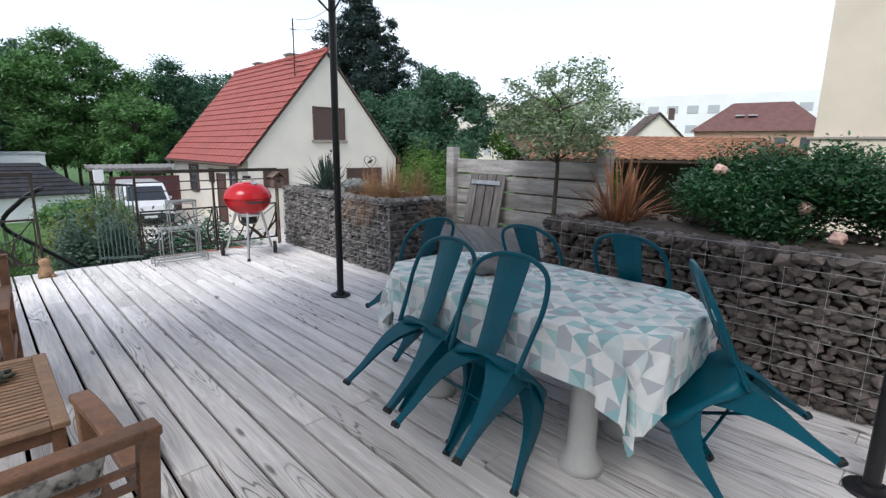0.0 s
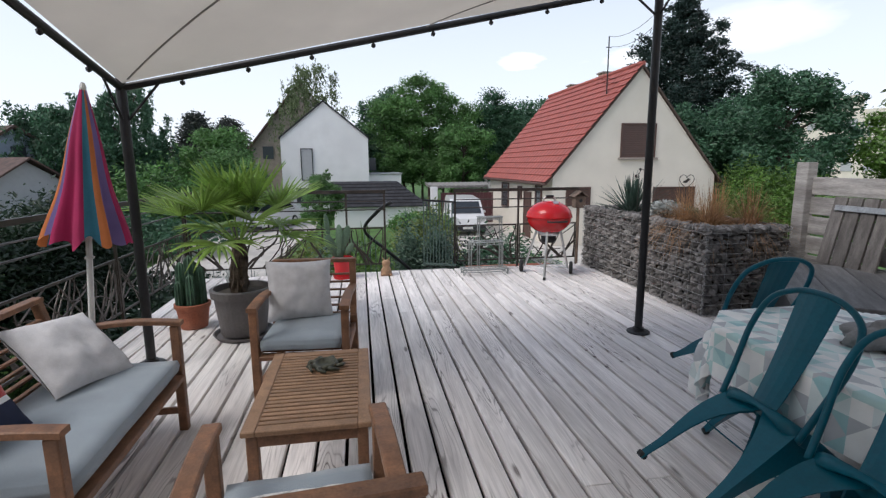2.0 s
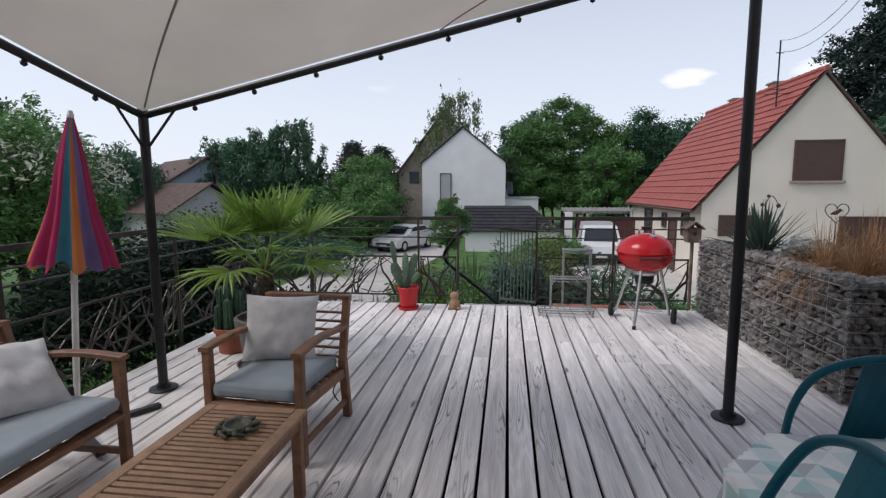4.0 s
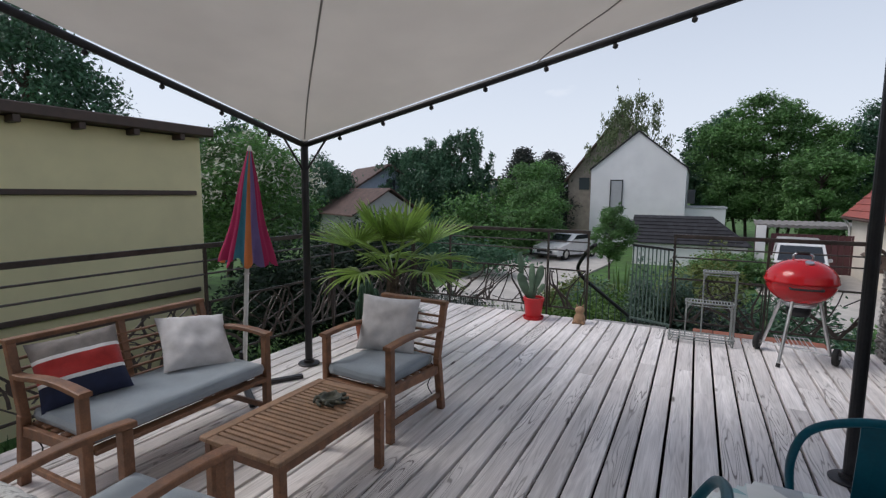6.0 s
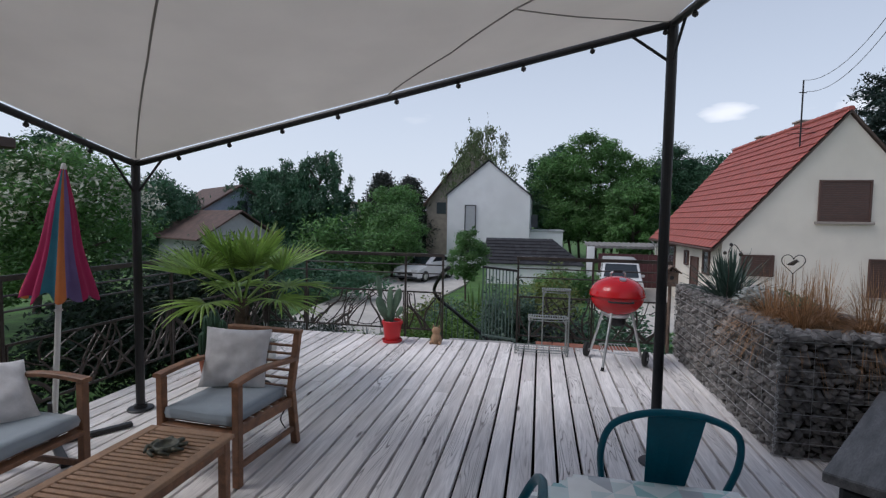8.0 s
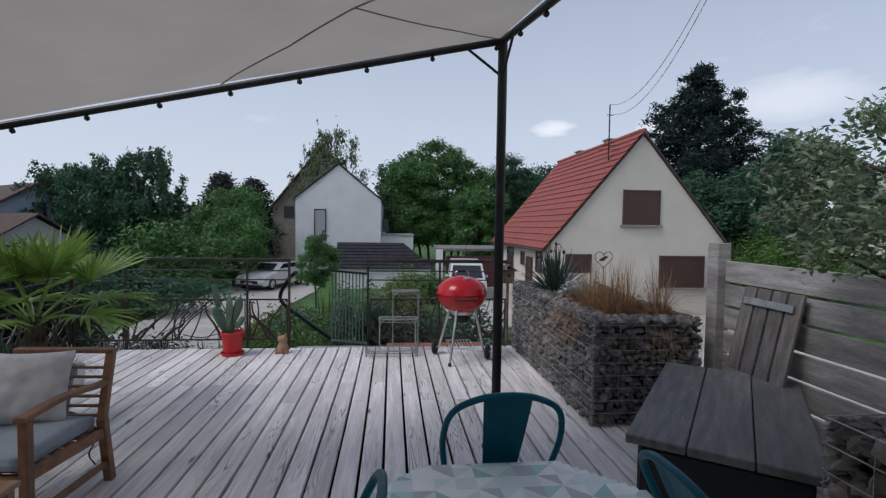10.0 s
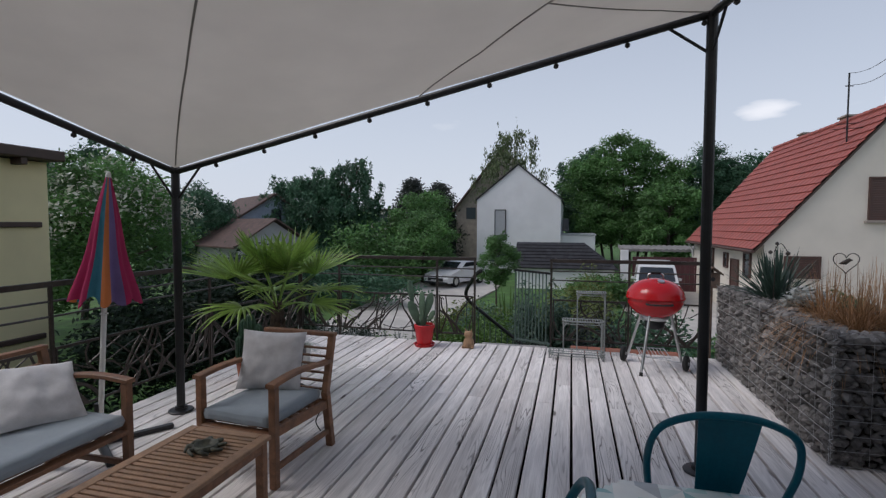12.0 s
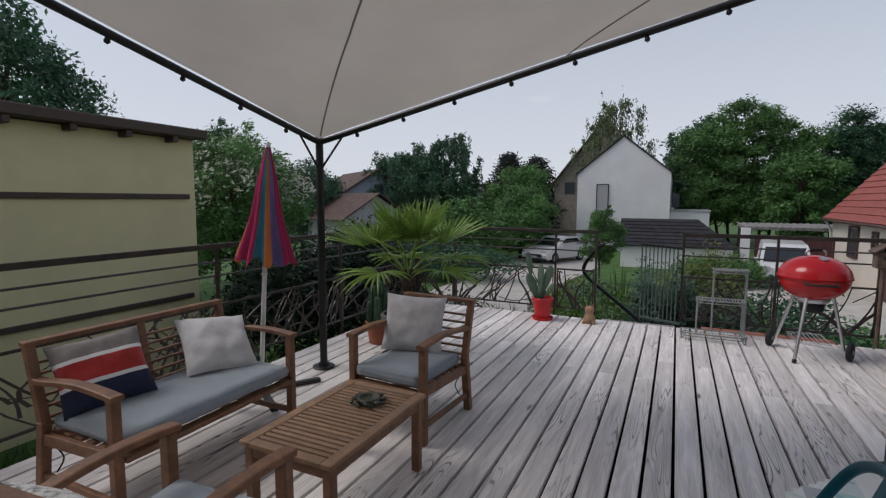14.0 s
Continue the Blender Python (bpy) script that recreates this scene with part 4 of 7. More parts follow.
def stone_face(parent, origin, ax, up, wide, high, size, out, keep, rng, mass, rocks=ROCKS):
    """One face of packed stones. The first `keep` are parts, the rest go into mass."""
    ax, up, out = Vector(ax), Vector(up), Vector(out)
    step = size * 0.92
    ny = max(1, int(high / (step * 0.72)))
    nx = max(1, int(wide / step))
    spots = []
    for j in range(ny):
        for i in range(nx):
            spots.append((i, j))
    rng.shuffle(spots)
    for i, j in spots:
        a = (i + 0.5 + (0.5 if j % 2 else 0) * 0.8 - 0.2 + rng.uniform(-0.25, 0.25)) * wide / nx
        b = (j + 0.5 + rng.uniform(-0.2, 0.2)) * high / ny
        a, b = min(max(a, size * 0.3), wide - size * 0.3), min(max(b, size * 0.25), high - size * 0.2)
        p = Vector(origin) + ax * a + up * b - out * (size * 0.38 + rng.uniform(0, size * 0.35))
        s = size * rng.uniform(0.5, 0.85)
        k = rng.randrange(len(ROCKS))
        m = Matrix.Translation(p) @ Euler((rng.uniform(-0.5, 0.5), rng.uniform(-0.5, 0.5), rng.uniform(0, 6.3))).to_matrix().to_4x4() @ Matrix.Diagonal((s, s, s, 1))
        if keep > 0:
            ob = new("stone", rocks[k])
            ob.parent = parent
            ob.matrix_basis = m
            keep -= 1
        else:
            co, fs = ROCK_DATA[k]
            mm = np.array(m)
            base = len(mass[0])
            mass[0].extend((co @ mm[:3, :3].T + mm[:3, 3]).tolist())
            mass[1].extend([tuple(base + q for q in f) for f in fs])


def gabion(x0, x1, y0, y1, h, size, keep, seed, label, rocks=ROCKS, rest=STONE_REST):
    g = thing("gabion_planter", ((x0 + x1) / 2, (y0 + y1) / 2, 0), label, "gabion planter", "stone planters on the deck")
    w, d = x1 - x0, y1 - y0
    rng = random.Random(seed)
    part("core", bm_box(0, 0, h / 2 - 0.015, w - 2.2 * size, d - 2.2 * size, h - 0.05), EARTH, g, "dark earth fill")
    mass = ([], [])
    stone_face(g, (-w / 2, d / 2, 0.005), (0, -1, 0), (0, 0, 1), d, h, size, (-1, 0, 0), keep[0], rng, mass, rocks)
    stone_face(g, (-w / 2, -d / 2, 0.005), (1, 0, 0), (0, 0, 1), w, h, size, (0, -1, 0), keep[1], rng, mass, rocks)
    stone_face(g, (w / 2, -d / 2, 0.005), (0, 1, 0), (0, 0, 1), d, h, size, (1, 0, 0), 0, rng, mass)
    stone_face(g, (w / 2, d / 2, 0.005), (-1, 0, 0), (0, 0, 1), w, h, size, (0, 1, 0), 0, rng, mass)
    # the rim, filled to the top along the front
    for ox, oy, ax, ln in ((-w / 2, -d / 2, (0, 1, 0), d), (-w / 2, -d / 2, (1, 0, 0), w)):
        out = (0, 0, 1)
        inward = (1, 0, 0) if ax[1] else (0, 1, 0)
        stone_face(g, (ox, oy, h + 0.004), ax, inward, ln, 0.24, size * 1.1, out, 0, rng, mass)
    tagged(raw("stone_fill", mass[0], mass[1], rest, g), kind="stuff")

    def wire(p, q, r):
        bm = bmesh.new()
        tube(bm, [p, q], r, 4)
        part("wire", bm, WIRE, g)

    def mesh_panel(o, ax, ln):
        ax, o = Vector(ax), Vector(o)
        for k in range(int(h / 0.098) + 1):
            z = Vector((0, 0, min(h, 0.012 + k * 0.098)))
            wire(o + z, o + ax * ln + z, 0.0029)
        for k in range(int(ln / 0.21) + 1):
            p = o + ax * min(ln, k * 0.21)
            wire(p + Vector((0, 0, 0.004)), p + Vector((0, 0, h)), 0.0015)
    mesh_panel((-w / 2 - 0.006, -d / 2, 0), (0, 1, 0), d)
    mesh_panel((-w / 2, -d / 2 - 0.006, 0), (1, 0, 0), w)
    mesh_panel((-w / 2, d / 2 + 0.006, 0), (1, 0, 0), w)
    # wire spirals lace the corners
    for cx, cy in ((-w / 2, -d / 2), (w / 2, -d / 2), (-w / 2, d / 2)):
        bm = bmesh.new()
        tube(bm, [(cx + 0.012 * math.cos(k * 0.9), cy + 0.012 * math.sin(k * 0.9), 0.01 + k * h / 130) for k in range(130)], 0.0022, 4)
        part("corner_spiral", bm, WIRE, g)
    return g


gabion(3.37, 4.25, 4.34, 6.90, 0.85, 0.062, (190, 100), 3, "gabion planter of small dark grey stones in wire mesh")
gabion(3.36, 4.34, -1.45, 2.30, 0.89, 0.070, (270, 20), 5, "long gabion planter of brown-grey stones in wire mesh", BROWN_ROCKS, BROWN_STONE_REST)

# ---- plank fence, leaning panel and storage box ----
fence = thing("fence", (4.46, 3.4, 0), "weathered grey horizontal plank fence", "fence")
for y in (-1.02, 1.02):
    part("post", bm_box(-0.03, y, 0.72, 0.11, 0.13, 1.44, 0.006), GREY_WOOD, fence)
for i in range(7):
    me_bm = bmesh.new()
    box(me_bm, (0.0, 0, 0.11 + i * 0.185), (0.032, 1.92, 0.164), 0.004)
    part("plank", me_bm, GREY_WOOD, fence)

panel = thing("wooden_panel", pose(4.28, 3.72, 0.56, 0, 0, 0), "small slatted wooden panel leaning against the fence", "panel")
for i in range(4):
    bm = bmesh.new()
    box(bm, (0, 0, 0.29), (0.022, 0.115, 0.60), 0.003, None)
    bmesh.ops.transform(bm, matrix=Matrix.Translation((0, 0.29 - i * 0.135, 0)) @ Matrix.Rotation(radians(12), 4, "Y"), verts=bm.verts)
    part("slat", bm, PANEL_WOOD, panel)
bm = bmesh.new()
box(bm, (-0.022, 0.0875, 0.49), (0.018, 0.44, 0.05), 0.003)
bmesh.ops.transform(bm, matrix=Matrix.Rotation(radians(12), 4, "Y"), verts=bm.verts)
part("batten", bm, GALV, panel, "pale metal cross strip")

chest = thing("storage_box", pose(3.73, 3.33, 0, 0, 0, 52.7), "dark grey garden storage box with a slatted lid", "storage box")
part("body", bm_box(0, 0, 0.25, 1.44, 0.70, 0.50, 0.015), BLACK_PLASTIC, chest)
for i in range(3):
    part("lid_board", bm_box(0, -0.269 + i * 0.269, 0.533, 1.52, 0.263, 0.045, 0.006), TRUNK_WOOD, chest)

# ---- dining table ----
TOP_X, TOP_Y, HX2, HY2, TOP_Z = 2.16, 1.525, 0.44, 0.825, 0.735
table = thing("dining_table", (TOP_X, TOP_Y, 0), "white plastic garden table under a patterned cloth", "table")
bm = bmesh.new()
cut = 0.2
out = [(-HX2 + cut, -HY2), (HX2 - cut, -HY2), (HX2, -HY2 + cut), (HX2, HY2 - cut), (HX2 - cut, HY2), (-HX2 + cut, HY2), (-HX2, HY2 - cut), (-HX2, -HY2 + cut)]
lo_ = [bm.verts.new((x * 0.98, y * 0.98, TOP_Z - 0.035)) for x, y in out]
hi_ = [bm.verts.new((x * 0.98, y * 0.98, TOP_Z - 0.004)) for x, y in out]
bm.faces.new(hi_)
bm.faces.new(lo_[::-1])
for i in range(8):
    bm.faces.new((lo_[i], lo_[(i + 1) % 8], hi_[(i + 1) % 8], hi_[i]))
part("tabletop", bm, WHITE_PLASTIC, table)
for sx in (-1, 1):
    for sy in (-1, 1):
        bm = bmesh.new()
        tube(bm, [(sx * 0.18, sy * 0.46, 0.70), (sx * 0.19, sy * 0.47, 0.35), (sx * 0.20, sy * 0.475, 0.10), (sx * 0.20, sy * 0.48, 0.03), (sx * 0.20, sy * 0.48, 0.0)], [0.075, 0.062, 0.066, 0.10, 0.105], 10)
        part("leg", bm, WHITE_PLASTIC, table, smooth=True)

CLOTH = [material("cloth_" + n, c, 0.7, 0.04, 10.0, 0.08, 300.0, spec=0.25) for n, c in
         (("white", (0.88, 0.90, 0.90)), ("mint", (0.50, 0.71, 0.71)), ("grey", (0.53, 0.56, 0.60)), ("pale", (0.72, 0.81, 0.82)), ("aqua", (0.37, 0.60, 0.63)))]
cell, sub = 0.0675, 3
na, nb = 20 * sub, 32 * sub
rng = random.Random(11)


def cloth_at(a, b):
    lim = HX2 + HY2 - cut
    ca, cb = max(-HX2, min(HX2, a)), max(-HY2, min(HY2, b))
    s = abs(ca) + abs(cb)
    if s > lim:
        k = (s - lim) / 2
        ca, cb = math.copysign(max(0, abs(ca) - k), ca), math.copysign(max(0, abs(cb) - k), cb)
    da, db = a - ca, b - cb
    d = math.hypot(da, db)
    if d < 1e-6:
        return (ca, cb, TOP_Z)
    na_, nb_ = da / d, db / d
    corner = min(abs(da), abs(db)) / d
    fold = 0.030 * math.sin(9.5 * (a * nb_ - b * na_) + 3 * corner) * min(1, d / 0.15) + 0.05 * corner * math.sin(16 * math.atan2(db, da)) * min(1, d / 0.2)
    o = 0.010 + (0.3 * fold if corner < 0.12 else 0.05 * min(1, d * 3) + fold)
    return (ca + na_ * o, cb + nb_ * o, TOP_Z - max(0, d - 0.012) * 0.97)


vs, fs, idx = [], [], []
for i in range(na + 1):
    for j in range(nb + 1):
        vs.append(cloth_at((i - na / 2) * cell / sub, (j - nb / 2) * cell / sub))
TINTS = [[[rng.choice((0, 0, 0, 1, 2, 3, 3, 4)), rng.choice((0, 0, 1, 2, 2, 3, 3, 0))] for j in range(32)] for i in range(20)]
for i in range(na):
    for j in range(nb):
        a, b_, c, d = i * (nb + 1) + j, (i + 1) * (nb + 1) + j, (i + 1) * (nb + 1) + j + 1, i * (nb + 1) + j + 1
        ci, cj = i // sub, j // sub
        u0, v0 = i % sub, j % sub
        if (ci + cj) % 2:
            fs += [(a, b_, c), (a, c, d)]
            cents = ((u0 + 2 / 3, v0 + 1 / 3), (u0 + 1 / 3, v0 + 2 / 3))
            idx += [TINTS[ci][cj][int(v > u)] for u, v in cents]
        else:
            fs += [(a, b_, d), (b_, c, d)]
            cents = ((u0 + 1 / 3, v0 + 1 / 3), (u0 + 2 / 3, v0 + 2 / 3))
            idx += [TINTS[ci][cj][int(u + v > sub)] for u, v in cents]
cloth = raw("tablecloth", vs, fs, CLOTH, smooth=True)
cloth.location = (TOP_X, TOP_Y, 0.002)
cloth.data.polygons.foreach_set("material_index", idx)
tagged(cloth, "white tablecloth with mint and grey triangles", "tablecloth")

# a crumpled grey cloth on the far end
bm = bmesh.new()
bmesh.ops.create_icosphere(bm, subdivisions=4, radius=1.0)
for v in bm.verts:
    k = 1 + 0.45 * noise.noise(v.co * 1.7) + 0.15 * noise.noise(v.co * 4)
    v.co = Vector((v.co.x * 0.12 * k, v.co.y * 0.10 * k, max(-0.02, v.co.z * 0.075 * k)))
bundle = finish(bm, "folded_cloth", material("grey_bundle", (0.26, 0.26, 0.27), 0.95, 0.1, 12.0, 0.3, 120.0), smooth=True)
bundle.location = (2.18, 1.83, TOP_Z + 0.027)
tagged(bundle, "crumpled grey cloth bundle on the tablecloth", "cloth")


# ---- teal metal chairs, tipped against the table ----
def metal_chair(m):
    """Faces +y; its front feet stand at y = 0."""
    c = thing("metal_chair", m, "teal enamelled steel chair tipped forward against the table", "chair", "chairs round the dining table")
    yc = -0.20
    # seat pan with a rolled edge
    bm = bmesh.new()
    rings = []
    for k, (s, z) in enumerate(((0.0, 0.442), (0.10, 0.442), (0.155, 0.446), (0.172, 0.450), (0.185, 0.446), (0.192, 0.430), (0.190, 0.395), (0.182, 0.395), (0.180, 0.425), (0.10, 0.428), (0.0, 0.428))):
        if s == 0:
            rings.append([bm.verts.new((0, yc, z))])
            continue
        ring = []
        for q in range(32):
            a = 2 * math.pi * q / 32
            ca, sa = math.cos(a), math.sin(a)
            r = s / max(1e-6, (abs(ca) ** 5 + abs(sa) ** 5) ** (1 / 5))
            zz = z
            if z < 0.4:
                zz = z + 0.03 * (abs(math.cos(2 * a)) ** 2)
            ring.append(bm.verts.new((r * ca, yc + r * sa, zz)))
        rings.append(ring)
    for a, b in zip(rings, rings[1:]):
        for q in range(32):
            q2 = (q + 1) % 32
            if len(a) == 1:
                bm.faces.new((a[0], b[q], b[q2]))
            elif len(b) == 1:
                bm.faces.new((a[q2], a[q], b[0]))
            else:
                bm.faces.new((a[q], b[q], b[q2], a[q2]))
    bmesh.ops.recalc_face_normals(bm, faces=bm.faces)
    part("seat", bm, TEAL, c, smooth=True)
    # pressed steel legs, folded to an angle, wide at the seat and narrow at the foot
    for sx, sy in ((-1, 1), (1, 1), (-1, -1), (1, -1)):
        top = Vector((sx * 0.158, yc + sy * 0.158, 0.432))
        foot = Vector((sx * (0.205 if sy > 0 else 0.18), yc + (0.20 if sy > 0 else -0.275), 0.0))
        bm = bmesh.new()
        prev = None
        for k in range(9):
            t = k / 8
            p = top.lerp(foot, t) + Vector((sx, sy, 0)) * 0.022 * math.sin(math.pi * min(1, t * 1.3)) * (1 - t)
            w = 0.130 * (1 - t) ** 2.2 + 0.028
            d = 0.012
            row = [bm.verts.new(p + Vector(o)) for o in ((0, -sy * w, 0), (sx * d * 0.2, sy * d * 0.2, 0.0), (-sx * w, 0, 0), (-sx * w, -sy * 0.006, 0), (-sx * 0.006, -sy * 0.006, 0), (-sx * 0.006, -sy * w, 0))]
            if prev:
                for q in range(6):
                    bm.faces.new((prev[q], prev[(q + 1) % 6], row[(q + 1) % 6], row[q]))
            else:
                bm.faces.new(row)
            prev = row
        bm.faces.new(prev[::-1])
        bmesh.ops.recalc_face_normals(bm, faces=bm.faces)
        leg = part("leg", bm, TEAL, c)
        bm = bmesh.new()
        box(bm, foot + Vector((-sx * 0.010, -sy * 0.010, 0.012)), (0.034, 0.034, 0.024), 0.006)
        part("rubber_foot", bm, RUBBER, leg)
    # crossed braces
    for s in (-1, 1):
        bm = bmesh.new()
        bar(bm, (s * 0.165, yc + 0.15, 0.27), (-s * 0.165, yc - 0.19, 0.27 + 0.003 * s), 0.018, 0.006, 0.001)
        part("brace", bm, TEAL, c)
    # the hoop of the back
    bm = bmesh.new()
    ctrl = [(-0.178, yc - 0.165, 0.40), (-0.192, yc - 0.195, 0.52), (-0.210, yc - 0.24, 0.68), (-0.185, yc - 0.275, 0.80), (-0.10, yc - 0.292, 0.855), (0, yc - 0.296, 0.868),
            (0.10, yc - 0.292, 0.855), (0.185, yc - 0.275, 0.80), (0.210, yc - 0.24, 0.68), (0.192, yc - 0.195, 0.52), (0.178, yc - 0.165, 0.40)]
    tube(bm, curve_points(ctrl, 50), 0.0115, 8)
    part("back_hoop", bm, TEAL, c, smooth=True)
    # the flat splat
    bm = bmesh.new()
    rows = []
    for k in range(9):
        t = k / 8
        z = 0.435 + t * 0.425
        y = yc - 0.172 - 0.122 * t ** 1.25
        w = 0.052 + 0.032 * t
        dish = 0.008
        rows.append([bm.verts.new((w * o, y + dish * o * o, z)) for o in (-1, -0.5, 0, 0.5, 1)] + [bm.verts.new((w * o, y + dish * o * o - 0.004, z)) for o in (1, 0.5, 0, -0.5, -1)])
    for a, b in zip(rows, rows[1:]):
        for q in range(10):
            bm.faces.new((a[q], a[(q + 1) % 10], b[(q + 1) % 10], b[q]))
    bm.faces.new(rows[0][::-1])
    bm.faces.new(rows[-1])
    bmesh.ops.recalc_face_normals(bm, faces=bm.faces)
    part("splat", bm, TEAL, c)
    return c


first_chair = metal_chair(pose(1.56, 1.32, 0, 0, 0, -87) @ pose(0, 0, 0, -42))
for x, y, yaw, tip in ((1.625, 1.76, -92, -40), (2.21, 2.50, 180, -40), (2.74, 1.84, 92, -44), (2.69, 1.20, 88, -38), (2.27, 0.56, 28, -41)):
    copy_thing(first_chair, pose(x, y, 0, 0, 0, yaw) @ pose(0, 0, 0, tip))


# ---- teak lounge set ----
def pillow_mesh(name, w, h, t, mat, seed=0, bands=None):
    """An upright scatter cushion in the x-z plane, resting on z = 0."""
    n = 18
    verts, faces, mids = [], [], []
    for side in (1, -1):
        base = len(verts)
        for i in range(n + 1):
            for j in range(n + 1):
                u, v = i / n * 2 - 1, j / n * 2 - 1
                puff_ = max(0.0, (1 - abs(u) ** 2.6) * (1 - abs(v) ** 2.6)) ** 0.55
                pin = 1 - 0.07 * (1 - abs(u) ** 2) * abs(v) ** 3 - 0.0
                pin2 = 1 - 0.07 * (1 - abs(v) ** 2) * abs(u) ** 3
                nz = noise.noise(Vector((u * 2.2 + seed, v * 2.2, side))) * 0.018 * puff_ + noise.noise(Vector((u * 5 + seed, v * 5, side))) * 0.006 * puff_
                verts.append((u * w / 2 * pin2, side * (t / 2 * puff_ + nz + 0.003), (v * pin * h + h) / 2))
        for i in range(n):
            for j in range(n):
                a = base + i * (n + 1) + j
                q = (a, a + n + 1, a + n + 2, a + 1)
                faces.append(q if side < 0 else q[::-1])
                v = (j + 0.5) / n
                mids.append(0 if not bands else next(k for k, top in enumerate(bands) if v <= top))
    ob = raw(name, verts, faces, mat, smooth=True)
    if bands:
        ob.data.polygons.foreach_set("material_index", mids)
    return ob


def seat_cushion(w, d, t, mat):
    bm = bmesh.new()
    box(bm, (0, 0, t / 2), (w, d, t), 0)
    bmesh.ops.subdivide_edges(bm, edges=bm.edges[:], cuts=9, use_grid_fill=True)
    for v in bm.verts:
        u, q = v.co.x / (w / 2), v.co.y / (d / 2)
        edge = max(abs(u), abs(q))
        k = 1 - 0.22 * max(0, edge - 0.86) / 0.14
        mid = (v.co.z - t / 2)
        v.co.z = t / 2 + mid * k + (0.012 * (1 - u * u) * (1 - q * q) if mid > 0 else 0) + 0.004 * noise.noise(v.co * 6)
        r = 1 - 0.02 * abs(mid) / (t / 2)
        v.co.x *= r
        v.co.y *= r
    return bm


def slatted_seat(name, m, w, label, category, group="", centre_post=False):
    """Teak seat with arms and a slatted back; faces -y, front legs at y = -0.30, back at y = +0.33."""
    s = thing(name, m, label, category, group)
    a, fr, bk = w / 2, -0.30, 0.25
    for sx in (-1, 1):
        bm = bmesh.new()
        bar(bm, (sx * (a - 0.025), fr, 0), (sx * (a - 0.025), fr, 0.60), 0.046, 0.045)
        part("front_leg", bm, TEAK, s)
        bm = bmesh.new()
        bar(bm, (sx * (a - 0.025), bk + 0.055, 0), (sx * (a - 0.025), bk - 0.005, 0.40), 0.05, 0.045)
        bar(bm, (sx * (a - 0.025), bk - 0.005, 0.39), (sx * (a - 0.025), bk + 0.088, 0.77), 0.044, 0.042)
        part("back_leg", bm, TEAK, s)
        # a gently arched arm
        bm = bmesh.new()
        prev = None
        for k in range(11):
            t = k / 10
            y = fr - 0.035 + t * (bk + 0.06 - fr)
            z = 0.612 + 0.022 * math.sin(math.pi * min(1, t * 1.15)) - 0.012 * t
            hw = 0.030 - 0.004 * t
            row = [bm.verts.new((sx * (a - 0.025) + o * hw, y, z + q)) for o, q in ((-1, -0.012), (1, -0.012), (1, 0.009), (0.8, 0.013), (-0.8, 0.013), (-1, 0.009))]
            if prev:
                for q in range(6):
                    bm.faces.new((prev[q], prev[(q + 1) % 6], row[(q + 1) % 6], row[q]))
            else:
                bm.faces.new(row)
            prev = row
        bm.faces.new(prev[::-1])
        bmesh.ops.recalc_face_normals(bm, faces=bm.faces)
        part("arm", bm, TEAK, s)
        bm = bmesh.new()
        bar(bm, (sx * (a - 0.025), fr, 0.33), (sx * (a - 0.025), bk + 0.01, 0.31), 0.03, 0.06)
        part("side_rail", bm, TEAK, s)
        bm = bmesh.new()
        bar(bm, (sx * (a - 0.025), fr, 0.115), (sx * (a - 0.025), bk + 0.04, 0.115), 0.026, 0.035)
        part("stretcher", bm, TEAK, s)
    bm = bmesh.new()
    bar(bm, (-a + 0.05, fr, 0.315), (a - 0.05, fr, 0.315), 0.026, 0.07, up=(0, 1, 0))
    part("front_rail", bm, TEAK, s)
    bm = bmesh.new()
    bar(bm, (-a + 0.05, bk - 0.01, 0.305), (a - 0.05, bk - 0.01, 0.305), 0.026, 0.06, up=(0, 1, 0))
    part("back_rail", bm, TEAK, s)
    for k in range(6):
        bm = bmesh.new()
        y = fr + 0.06 + k * 0.09
        bar(bm, (-a + 0.05, y, 0.338), (a - 0.05, y, 0.338), 0.016, 0.055, 0.002, up=(0, 1, 0))
        part("seat_slat", bm, TEAK, s)
    bm = bmesh.new()
    bar(bm, (-a, bk + 0.088, 0.772), (a, bk + 0.088, 0.772), 0.026, 0.056, 0.004, up=(0, 1, 0))
    part("top_rail", bm, TEAK, s)
    for k in range(6):
        z = 0.410 + k * 0.053
        y = bk + (z - 0.39) / 0.41 * 0.10 - 0.004
        bm = bmesh.new()
        bar(bm, (-a + 0.05, y, z), (a - 0.05, y, z), 0.012, 0.026, 0.002, up=(0, 1, 0))
        part("back_slat", bm, TEAK, s)
    if centre_post:
        bm = bmesh.new()
        bar(bm, (0, bk - 0.005, 0.31), (0, bk + 0.088, 0.77), 0.045, 0.03)
        part("back_post", bm, TEAK, s)
    for sx in (-1, 1):
        bm = bmesh.new()
        tube(bm, curve_points([(sx * (a - 0.06), bk - 0.02, 0.355), (sx * (a - 0.045), bk - 0.04, 0.28), (sx * (a - 0.075), bk - 0.05, 0.2), (sx * (a - 0.05), bk - 0.03, 0.13)], 10), 0.004, 5)
        part("cushion_tie", bm, RUBBER, s)
    return s


def seat_pad(m, w, label):
    ob = finish(seat_cushion(w - 0.11, 0.54, 0.078, CUSHION_BLUE), "seat_cushion", CUSHION_BLUE, smooth=True)
    ob.matrix_basis = m @ pose(0, -0.045, 0.348)
    return tagged(ob, label, "cushion", "seat cushions of the lounge set")


SOFA = pose(-1.07, 2.49, 0, 0, 0, 91)
CHAIR1 = pose(-0.135, 3.52, 0, 0, 0, -4)
